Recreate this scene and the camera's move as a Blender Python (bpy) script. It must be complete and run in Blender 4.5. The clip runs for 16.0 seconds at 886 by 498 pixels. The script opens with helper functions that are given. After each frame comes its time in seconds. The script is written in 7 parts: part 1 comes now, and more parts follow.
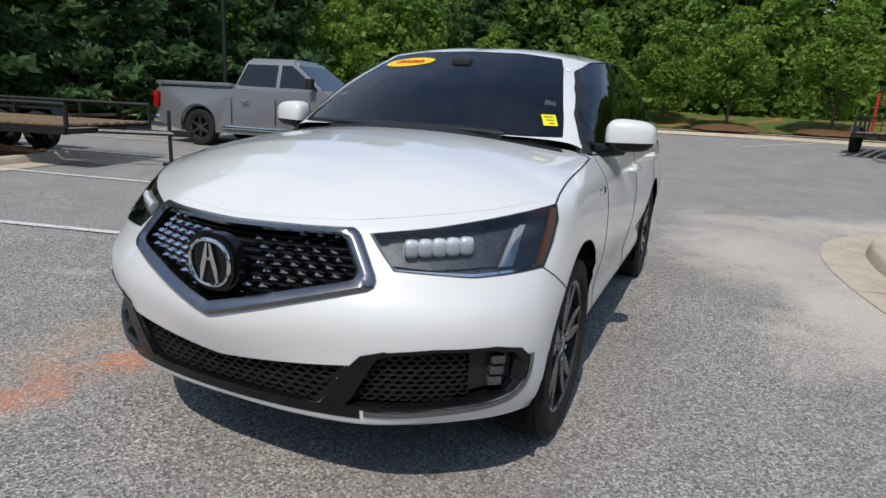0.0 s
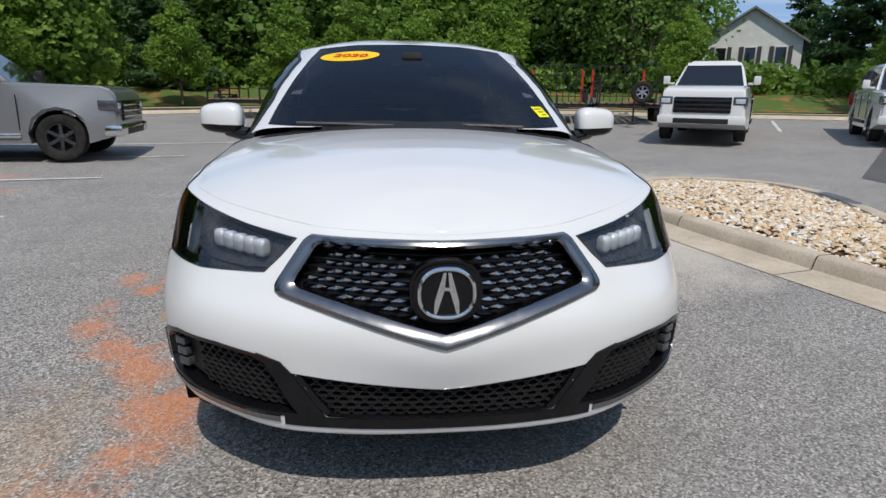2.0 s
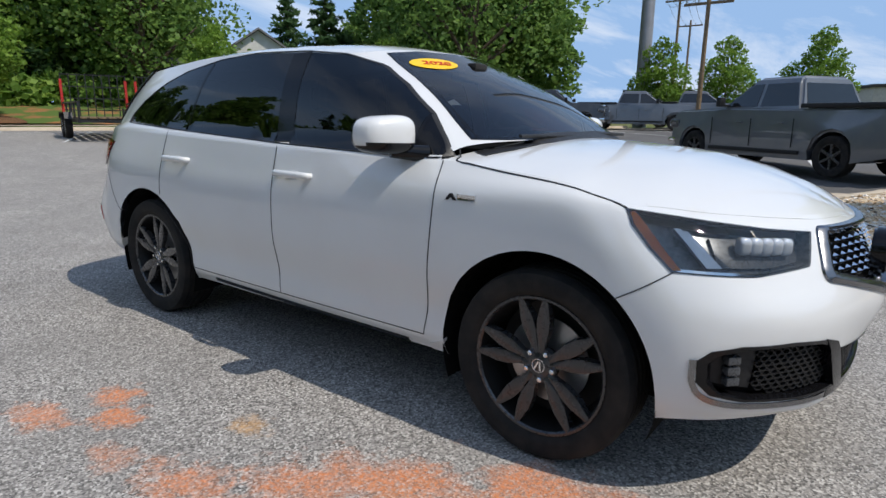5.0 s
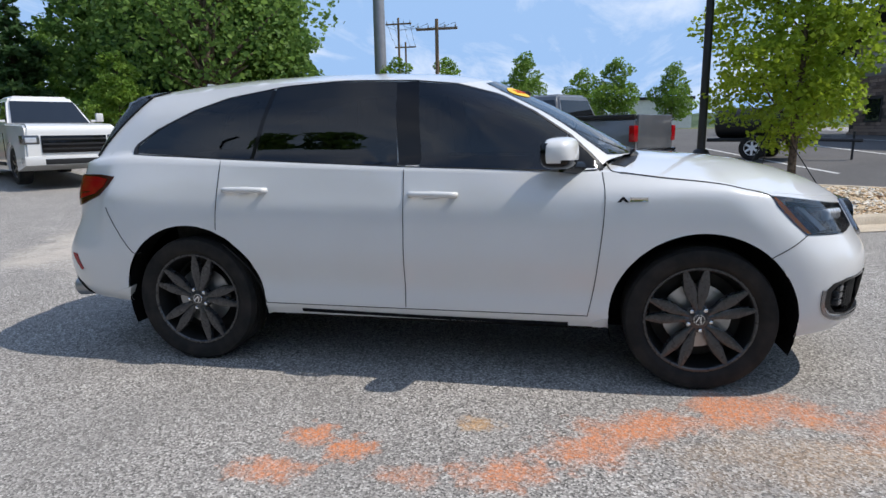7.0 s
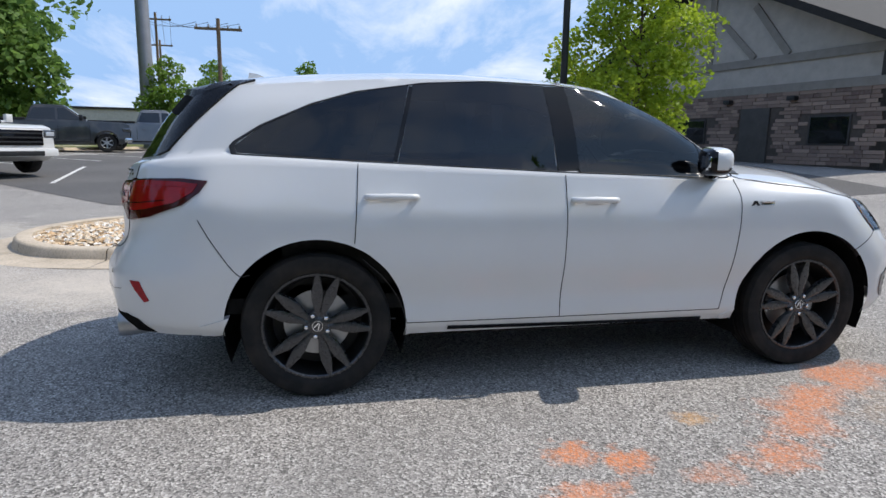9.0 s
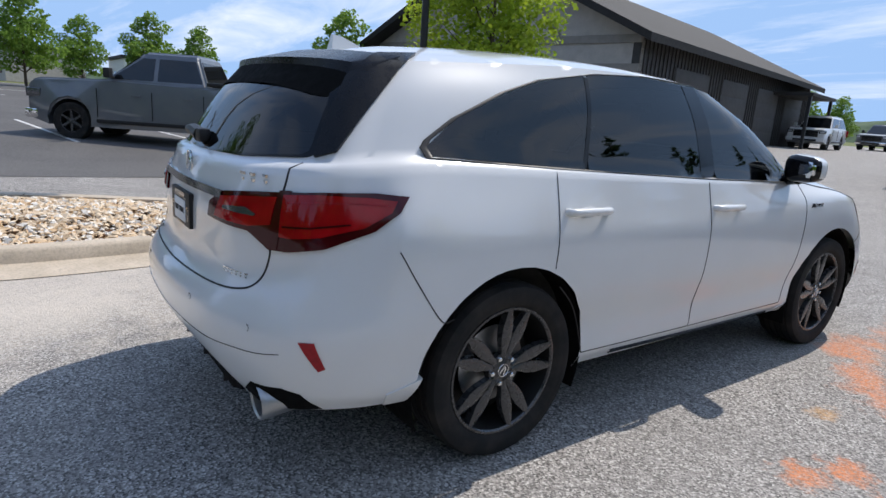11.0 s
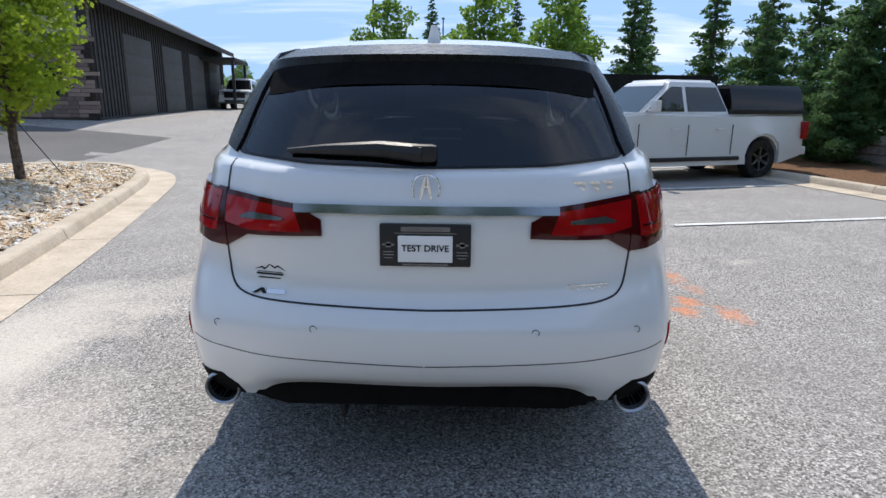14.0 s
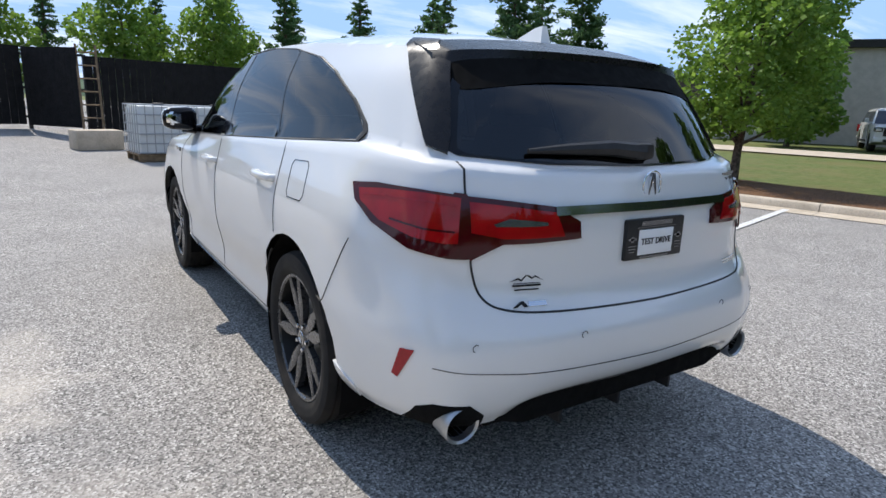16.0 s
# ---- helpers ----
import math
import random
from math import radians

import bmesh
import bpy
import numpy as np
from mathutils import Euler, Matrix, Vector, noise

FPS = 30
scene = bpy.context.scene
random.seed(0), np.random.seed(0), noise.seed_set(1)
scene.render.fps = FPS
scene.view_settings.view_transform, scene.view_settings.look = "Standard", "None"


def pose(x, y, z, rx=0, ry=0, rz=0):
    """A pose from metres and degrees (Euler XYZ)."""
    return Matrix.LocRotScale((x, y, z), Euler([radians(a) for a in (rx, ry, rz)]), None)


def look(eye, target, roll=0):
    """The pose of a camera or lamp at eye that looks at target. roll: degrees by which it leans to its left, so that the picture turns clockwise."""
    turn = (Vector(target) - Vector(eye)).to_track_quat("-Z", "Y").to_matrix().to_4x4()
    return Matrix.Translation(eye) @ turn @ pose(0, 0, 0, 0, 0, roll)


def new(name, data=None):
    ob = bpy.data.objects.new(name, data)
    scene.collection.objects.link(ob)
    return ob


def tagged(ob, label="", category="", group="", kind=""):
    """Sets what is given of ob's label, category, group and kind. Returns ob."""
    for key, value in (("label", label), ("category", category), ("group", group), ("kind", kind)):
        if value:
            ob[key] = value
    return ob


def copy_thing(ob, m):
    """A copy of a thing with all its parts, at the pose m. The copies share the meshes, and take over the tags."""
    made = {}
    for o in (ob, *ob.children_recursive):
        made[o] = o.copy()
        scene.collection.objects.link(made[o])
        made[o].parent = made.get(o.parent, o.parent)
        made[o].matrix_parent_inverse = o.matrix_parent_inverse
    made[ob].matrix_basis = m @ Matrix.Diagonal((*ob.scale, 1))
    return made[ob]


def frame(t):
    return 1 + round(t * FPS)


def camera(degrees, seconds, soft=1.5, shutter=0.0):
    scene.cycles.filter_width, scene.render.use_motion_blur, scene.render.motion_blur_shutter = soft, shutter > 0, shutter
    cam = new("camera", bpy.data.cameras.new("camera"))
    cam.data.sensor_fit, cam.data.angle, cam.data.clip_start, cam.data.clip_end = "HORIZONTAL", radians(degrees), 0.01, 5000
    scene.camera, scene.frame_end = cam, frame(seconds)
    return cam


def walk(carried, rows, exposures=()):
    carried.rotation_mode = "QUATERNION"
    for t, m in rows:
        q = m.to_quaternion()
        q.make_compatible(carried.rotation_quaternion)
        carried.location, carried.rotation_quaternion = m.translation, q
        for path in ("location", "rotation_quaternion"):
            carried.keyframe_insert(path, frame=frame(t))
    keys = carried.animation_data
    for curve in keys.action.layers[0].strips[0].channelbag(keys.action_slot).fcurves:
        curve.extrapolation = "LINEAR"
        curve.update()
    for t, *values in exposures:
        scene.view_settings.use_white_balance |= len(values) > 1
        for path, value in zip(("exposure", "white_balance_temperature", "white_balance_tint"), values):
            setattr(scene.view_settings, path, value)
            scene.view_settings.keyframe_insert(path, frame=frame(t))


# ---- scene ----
cam = camera(72.8, 16.0)
PATH = [
    (0, (1.383, -3.757, 1.323), (0.602, -1.977, 0.852), 3.0),
    (0.5, (0.955, -3.849, 1.34), (0.385, -1.992, 0.864), 1.5),
    (1, (0.557, -3.996, 1.361), (0.217, -2.087, 0.872), 0.9),
    (1.5, (0.214, -3.996, 1.369), (0.158, -2.06, 0.867), 0.5),
    (2, (-0.184, -4.007, 1.352), (0.021, -2.082, 0.853), 0.9),
    (2.5, (-0.617, -3.857, 1.289), (-0.135, -1.981, 0.791), 1.4),
    (3, (-1.067, -3.623, 1.269), (-0.3, -1.839, 0.792), 1.2),
    (3.5, (-1.516, -3.365, 1.272), (-0.499, -1.702, 0.823), 0.6),
    (4, (-1.911, -3.044, 1.304), (-0.675, -1.535, 0.865), 0.2),
    (4.5, (-2.381, -2.78, 1.307), (-0.978, -1.424, 0.87), 0.4),
    (5, (-2.829, -2.414, 1.292), (-1.279, -1.226, 0.86), 0.7),
    (5.2, (-3.016, -2.275, 1.288), (-1.416, -1.159, 0.849), 0.6),
    (7.3, (-4.086, -0.436, 1.335), (-2.138, -0.173, 0.969), -0.9),
    (7.5, (-4.116, -0.234, 1.33), (-2.155, -0.057, 0.977), -0.7),
    (8, (-4.199, 0.345, 1.289), (-2.224, 0.332, 0.973), 0.3),
    (8.5, (-4.071, 0.911, 1.277), (-2.106, 0.7, 0.972), 0.8),
    (8.7, (-4.009, 1.107, 1.279), (-2.056, 0.818, 0.959), 0.8),
    (10.8, (-2.764, 2.848, 1.434), (-1.133, 1.782, 0.983), 3.6),
    (11, (-2.605, 2.997, 1.393), (-1.033, 1.845, 0.946), 4.1),
    (11.5, (-2.221, 3.457, 1.371), (-0.799, 2.128, 0.913), 4.9),
    (12, (-1.703, 3.76, 1.305), (-0.508, 2.211, 0.891), 4.7),
    (12.5, (-1.268, 4.045, 1.298), (-0.347, 2.322, 0.871), 3.7),
    (13, (-0.821, 4.128, 1.314), (-0.202, 2.284, 0.847), 1.1),
    (13.5, (-0.461, 4.216, 1.381), (-0.159, 2.295, 0.91), 0.2),
    (14, (-0.097, 4.334, 1.398), (-0.057, 2.393, 0.918), 0.6),
    (14.5, (0.319, 4.259, 1.397), (0.065, 2.334, 0.918), 1.5),
    (15, (0.838, 4.228, 1.378), (0.299, 2.361, 0.908), 1.6),
    (15.5, (1.304, 4.032, 1.354), (0.475, 2.27, 0.899), 1.8),
    (16, (1.738, 3.755, 1.353), (0.675, 2.124, 0.894), 2.2),
]
walk(cam, [(t, look(eye, target, roll)) for t, eye, target, roll in PATH],
     [(0, 0.3, 6700, 10), (3, 0.3, 6700, 10), (5, 0.45, 6700, 10), (7.5, 0.62, 6620, 11), (8.7, 0.65, 6620, 11), (11, 0.65, 6600, 12), (13, 0.86, 6620, 11), (16, 0.86, 6620, 11)])

# ---- world and sun ----
SUN_EL, SUN_DIR = radians(54.0), Vector((0.12, -0.99))
world = bpy.data.worlds.new("sky")
scene.world = world
world.use_nodes = True
wn, wl = world.node_tree.nodes, world.node_tree.links
wn.clear()
sky = wn.new("ShaderNodeTexSky")
sky.sky_type, sky.sun_disc = "NISHITA", False
sky.sun_elevation, sky.sun_rotation = SUN_EL, math.atan2(SUN_DIR.x, SUN_DIR.y)
sky.air_density, sky.dust_density, sky.ozone_density = 1.0, 0.4, 1.4
# thin streaked cloud over the blue
wtc = wn.new("ShaderNodeTexCoord")
wsep = wn.new("ShaderNodeSeparateXYZ")
wl.new(wtc.outputs["Generated"], wsep.inputs[0])
wadd = wn.new("ShaderNodeMath"); wadd.operation = "ADD"; wadd.inputs[1].default_value = 0.12
wl.new(wsep.outputs["Z"], wadd.inputs[0])
wdx = wn.new("ShaderNodeMath"); wdx.operation = "DIVIDE"
wdy = wn.new("ShaderNodeMath"); wdy.operation = "DIVIDE"
wl.new(wsep.outputs["X"], wdx.inputs[0]); wl.new(wadd.outputs[0], wdx.inputs[1])
wl.new(wsep.outputs["Y"], wdy.inputs[0]); wl.new(wadd.outputs[0], wdy.inputs[1])
wcom = wn.new("ShaderNodeCombineXYZ")
wl.new(wdx.outputs[0], wcom.inputs[0]); wl.new(wdy.outputs[0], wcom.inputs[1])
wmap = wn.new("ShaderNodeMapping")
wmap.inputs["Rotation"].default_value = (0, 0, 0.5)
wmap.inputs["Scale"].default_value = (0.55, 1.5, 1)
wl.new(wcom.outputs[0], wmap.inputs["Vector"])
wnoi = wn.new("ShaderNodeTexNoise")
wnoi.inputs["Scale"].default_value, wnoi.inputs["Detail"].default_value, wnoi.inputs["Roughness"].default_value = 0.9, 9, 0.62
wnoi.inputs["Distortion"].default_value = 0.5
wl.new(wmap.outputs[0], wnoi.inputs["Vector"])
wramp = wn.new("ShaderNodeMapRange")
wramp.inputs["From Min"].default_value, wramp.inputs["From Max"].default_value = 0.46, 0.74
wramp.inputs["To Max"].default_value = 0.75
wl.new(wnoi.outputs["Fac"], wramp.inputs["Value"])
wmix = wn.new("ShaderNodeMix"); wmix.data_type = "RGBA"
wmix.inputs["B"].default_value = (4.8, 5.0, 5.3, 1)
wl.new(wramp.outputs[0], wmix.inputs["Factor"])
wcap = wn.new("ShaderNodeMix"); wcap.data_type, wcap.blend_type = "RGBA", "DARKEN"
wcap.inputs["Factor"].default_value, wcap.inputs["B"].default_value = 1.0, (1.55, 2.5, 4.1, 1)
wl.new(sky.outputs[0], wcap.inputs["A"])
wl.new(wcap.outputs["Result"], wmix.inputs["A"])
wbg = wn.new("ShaderNodeBackground")
wbg.inputs["Strength"].default_value = 0.15
wl.new(wmix.outputs["Result"], wbg.inputs["Color"])
wout = wn.new("ShaderNodeOutputWorld")
wl.new(wbg.outputs[0], wout.inputs["Surface"])

sun_data = bpy.data.lights.new("sun", "SUN")
sun_data.energy, sun_data.angle, sun_data.color = 2.6, radians(0.55), (1.0, 0.95, 0.875)
sun_ob = new("sun", sun_data)
sd = Vector((SUN_DIR.x * math.cos(SUN_EL), SUN_DIR.y * math.cos(SUN_EL), math.sin(SUN_EL))).normalized()
sun_ob.matrix_world = look(sd * 80, (0, 0, 0))


# ---- materials ----
class Mat:
    """A node material with a principled shader and small helpers."""

    def __init__(self, name, color=(0.5, 0.5, 0.5), rough=0.5, metal=0.0, spec=0.5, coat=0.0):
        self.m = bpy.data.materials.new(name)
        self.m.use_nodes = True
        self.n, self.l = self.m.node_tree.nodes, self.m.node_tree.links
        self.p = self.n["Principled BSDF"]
        self.p.inputs["Base Color"].default_value = (*color, 1)
        self.p.inputs["Roughness"].default_value = rough
        self.p.inputs["Metallic"].default_value = metal
        self.p.inputs["Specular IOR Level"].default_value = spec
        self.p.inputs["Coat Weight"].default_value = coat
        self.p.inputs["Coat Roughness"].default_value = 0.03
        tc = self.n.new("ShaderNodeTexCoord")
        self.co = tc.outputs["Object"]
        geo = self.n.new("ShaderNodeNewGeometry")
        self.pos = geo.outputs["Position"]
        self.island = geo.outputs["Random Per Island"]

    def noise(self, scale, detail=4, rough=0.55, co=None):
        t = self.n.new("ShaderNodeTexNoise")
        t.inputs["Scale"].default_value, t.inputs["Detail"].default_value, t.inputs["Roughness"].default_value = scale, detail, rough
        self.l.new(co or self.pos, t.inputs["Vector"])
        return t.outputs["Fac"]

    def voronoi(self, scale, out="Color", co=None):
        t = self.n.new("ShaderNodeTexVoronoi")
        t.inputs["Scale"].default_value = scale
        self.l.new(co or self.pos, t.inputs["Vector"])
        return t.outputs[out]

    def remap(self, v, a, b, c=0.0, d=1.0):
        t = self.n.new("ShaderNodeMapRange")
        for k, x in (("From Min", a), ("From Max", b), ("To Min", c), ("To Max", d)):
            t.inputs[k].default_value = x
        self.l.new(v, t.inputs["Value"])
        return t.outputs[0]

    def mix(self, f, a, b, mode="MIX"):
        t = self.n.new("ShaderNodeMix")
        t.data_type, t.blend_type = "RGBA", mode
        for k, v in (("Factor", f), ("A", a), ("B", b)):
            if isinstance(v, (tuple, list)):
                t.inputs[k].default_value = (*v, 1)
            elif isinstance(v, (int, float)):
                t.inputs[k].default_value = v
            else:
                self.l.new(v, t.inputs[k])
        return t.outputs["Result"]

    def math(self, op, a, b=0.0):
        t = self.n.new("ShaderNodeMath")
        t.operation = op
        for i, v in enumerate((a, b)):
            if isinstance(v, (int, float)):
                t.inputs[i].default_value = v
            else:
                self.l.new(v, t.inputs[i])
        return t.outputs[0]

    def color(self, v):
        self.l.new(v, self.p.inputs["Base Color"])
        return self

    def rough(self, v):
        self.l.new(v, self.p.inputs["Roughness"])
        return self

    def bump(self, v, strength=0.3, dist=0.01):
        t = self.n.new("ShaderNodeBump")
        t.inputs["Strength"].default_value, t.inputs["Distance"].default_value = strength, dist
        self.l.new(v, t.inputs["Height"])
        self.l.new(t.outputs[0], self.p.inputs["Normal"])
        return self


def plain(name, color, rough=0.5, metal=0.0, spec=0.5, coat=0.0, vary=0.12, scale=6.0, bump=0.0):
    k = Mat(name, color, rough, metal, spec, coat)
    dark = tuple(c * (1 - vary) for c in color)
    lite = tuple(min(1, c * (1 + vary)) for c in color)
    n = k.noise(scale, 5)
    k.color(k.mix(k.remap(n, 0.3, 0.7), dark, lite))
    k.rough(k.remap(k.noise(scale * 5, 3), 0.3, 0.7, max(0.02, rough * 0.85), min(1, rough * 1.15)))
    if bump:
        k.bump(k.noise(scale * 12, 4), bump, 0.004)
    return k.m


def paint(name, color, flake=0.0):
    k = Mat(name, color, 0.32, 0.0, 0.5, 1.0)
    # road film: faint dust, heavier in broad soft patches
    n = k.noise(2.2, 6)
    k.color(k.mix(k.remap(n, 0.42, 0.8, 0.0, 0.10), color, (0.45, 0.40, 0.34)))
    k.p.inputs["Coat Roughness"].default_value = 0.04
    if flake:
        k.p.inputs["Metallic"].default_value = flake
        k.p.inputs["Roughness"].default_value = 0.38
    return k.m


def glass(name, tint, clear, rough=0.02):
    """Tinted pane: a dark film that lets a share of the light straight through, under a glossy face."""
    k = Mat(name, tint, rough, 0, 0.5)
    tr = k.n.new("ShaderNodeBsdfTransparent")
    tr.inputs["Color"].default_value = (*clear, 1)
    gl = k.n.new("ShaderNodeBsdfGlossy")
    gl.inputs["Roughness"].default_value = rough
    fr = k.n.new("ShaderNodeFresnel")
    fr.inputs["IOR"].default_value = 1.7
    mx = k.n.new("ShaderNodeMixShader")
    k.l.new(fr.outputs[0], mx.inputs[0]); k.l.new(tr.outputs[0], mx.inputs[1]); k.l.new(gl.outputs[0], mx.inputs[2])
    k.l.new(mx.outputs[0], k.n["Material Output"].inputs["Surface"])
    return k.m


def leaf_mat(name, a, b, c):
    k = Mat(name, a, 0.55, 0, 0.25)
    r = k.island
    col = k.mix(r, a, b)
    col = k.mix(k.remap(k.noise(0.8, 3), 0.4, 0.7), col, c)
    k.color(col)
    tl = k.n.new("ShaderNodeBsdfTranslucent")
    k.l.new(col, tl.inputs["Color"])
    mx = k.n.new("ShaderNodeMixShader")
    mx.inputs[0].default_value = 0.5
    k.l.new(k.p.outputs[0], mx.inputs[1]); k.l.new(tl.outputs[0], mx.inputs[2])
    k.l.new(mx.outputs[0], k.n["Material Output"].inputs["Surface"])
    return k.m


M = {}
M["white"] = paint("white_pearl_paint", (0.70, 0.705, 0.70))
M["white2"] = paint("white_paint", (0.66, 0.66, 0.65))
M["silver"] = paint("silver_paint", (0.22, 0.22, 0.225), 0.5)
M["grey"] = paint("grey_paint", (0.13, 0.14, 0.155), 0.4)
M["blackpaint"] = paint("black_paint", (0.012, 0.012, 0.013))
M["gloss_black"] = plain("gloss_black", (0.005, 0.005, 0.006), 0.10, 0, 0.28, 0.1, 0.2)
M["black_plastic"] = plain("black_plastic", (0.014, 0.014, 0.015), 0.5, 0, 0.4, 0, 0.25, 20, 0.1)
M["liner"] = plain("wheel_liner", (0.006, 0.006, 0.006), 0.9, 0, 0.1, 0, 0.3)
M["chrome"] = plain("chrome", (0.72, 0.73, 0.74), 0.08, 1.0, 0.5, 0, 0.03)
M["dark_chrome"] = plain("dark_chrome", (0.26, 0.26, 0.27), 0.16, 1.0, 0.5, 0, 0.05)
M["satin_metal"] = plain("satin_metal", (0.24, 0.24, 0.25), 0.24, 1.0, 0.5, 0, 0.05)
M["rim"] = plain("graphite_rim", (0.045, 0.046, 0.049), 0.28, 0.4, 0.5, 0.5, 0.15)
M["rim_dark"] = plain("rim_barrel", (0.012, 0.012, 0.012), 0.5, 0.2, 0.3, 0, 0.2)
M["steel"] = plain("galvanised_steel", (0.42, 0.43, 0.44), 0.4, 0.9, 0.5, 0, 0.15, 14)
M["black_steel"] = plain("black_painted_steel", (0.012, 0.012, 0.013), 0.45, 0.0, 0.5, 0, 0.3, 10)
M["amber"] = plain("amber_lens", (0.80, 0.20, 0.012), 0.2, 0, 0.4, 0.2, 0.1)
M["red_lens"] = plain("red_lens", (0.30, 0.003, 0.006), 0.08, 0, 0.3, 0.2, 0.25, 12)
M["dark_lens"] = plain("smoked_red_lens", (0.05, 0.002, 0.004), 0.08, 0, 0.3, 0.2, 0.2)
M["reflector"] = plain("red_reflector", (0.30, 0.006, 0.012), 0.2, 0, 0.3, 0.1, 0.2, 60)
M["lens_white"] = plain("lamp_reflector", (0.62, 0.65, 0.69), 0.12, 0.35, 0.5, 0.5, 0.1)
M["lamp_house"] = plain("lamp_housing", (0.06, 0.064, 0.07), 0.28, 0.3, 0.5, 0.4, 0.25, 18)
M["lamp_grey"] = plain("lamp_bezel", (0.13, 0.135, 0.145), 0.22, 0.7, 0.5, 0.4, 0.2, 18)
M["lens"] = glass("clear_lens", (1, 1, 1), (0.95, 0.96, 0.97))
M["tint"] = glass("tinted_glass", (0.02, 0.02, 0.02), (0.045, 0.05, 0.055))
M["screen"] = glass("windscreen_glass", (0.02, 0.02, 0.02), (0.30, 0.33, 0.36))
M["rear_screen"] = glass("rear_glass", (0.02, 0.02, 0.02), (0.07, 0.08, 0.085))
M["dark_glass"] = plain("dark_glass", (0.010, 0.012, 0.014), 0.03, 0, 0.6, 0.3, 0.2)
M["cabin"] = plain("cabin_trim", (0.02, 0.019, 0.018), 0.75, 0, 0.3, 0, 0.2)
M["red_leather"] = plain("red_leather", (0.16, 0.018, 0.014), 0.5, 0, 0.4, 0, 0.2)
M["yellow"] = plain("yellow_sticker", (0.82, 0.52, 0.01), 0.5, 0, 0.4, 0, 0.04)
M["note"] = plain("yellow_note", (0.75, 0.70, 0.02), 0.6, 0, 0.3, 0, 0.04)
M["red_ink"] = plain("red_ink", (0.55, 0.02, 0.01), 0.6, 0, 0.3, 0, 0.03)
M["paper"] = plain("white_card", (0.80, 0.80, 0.80), 0.6, 0, 0.3, 0, 0.03)
M["ink"] = plain("black_ink", (0.01, 0.01, 0.012), 0.6, 0, 0.3, 0, 0.03)
M["rail_red"] = plain("red_enamel", (0.42, 0.02, 0.015), 0.45, 0, 0.5, 0.2, 0.2)

k = Mat("tyre_rubber", (0.016, 0.015, 0.015), 0.8, 0, 0.25)
k.color(k.mix(k.remap(k.noise(9, 5), 0.4, 0.75), (0.013, 0.013, 0.013), (0.035, 0.030, 0.026)))
k.bump(k.noise(120, 3), 0.2, 0.002)
M["tyre"] = k.m

# asphalt: pale and dark stone in worn binder, with clay, sand and oil stains of their own shape
k = Mat("asphalt", (0.09, 0.09, 0.09), 0.85, 0, 0.3)
vc = k.voronoi(115, "Color")
grain = k.n.new("ShaderNodeSeparateColor")
k.l.new(vc, grain.inputs[0])
g1 = k.remap(grain.outputs[0], 0.0, 1.0)
base = k.mix(g1, (0.050, 0.047, 0.044), (0.50, 0.47, 0.435))
pale = k.math("GREATER_THAN", grain.outputs[1], 0.90)
base = k.mix(pale, base, (0.66, 0.63, 0.59))
base = k.mix(k.remap(k.noise(1.3, 6, 0.6), 0.3, 0.72, 0.0, 0.45), base, (0.14, 0.134, 0.126))
base = k.mix(k.remap(k.noise(0.28, 5, 0.6), 0.42, 0.7, 0.0, 0.35), base, (0.30, 0.285, 0.265))


def stain(k, base, cx, cy, rx, ry, ang, color, amount, edge=0.5, scale=5.0):
    """A ragged stain over an ellipse of the ground."""
    mp = k.n.new("ShaderNodeMapping")
    mp.vector_type = "TEXTURE"
    mp.inputs["Location"].default_value = (cx, cy, 0)
    mp.inputs["Rotation"].default_value = (0, 0, radians(ang))
    mp.inputs["Scale"].default_value = (rx * 0.82, ry * 0.82, 1000)
    k.l.new(k.pos, mp.inputs["Vector"])
    ln = k.n.new("ShaderNodeVectorMath")
    ln.operation = "LENGTH"
    k.l.new(mp.outputs[0], ln.inputs[0])
    d = k.math("ADD", ln.outputs["Value"], k.remap(stain.noises[scale], 0.0, 1.0, -1.2 if scale < 2 else -1.9, 1.2 if scale < 2 else 1.9))
    return k.mix(k.math("MULTIPLY", k.remap(d, 1.0 - edge, 1.0 + edge * 0.4, amount, 0.0), stain.speck if scale < 2 else stain.fine), base, color)


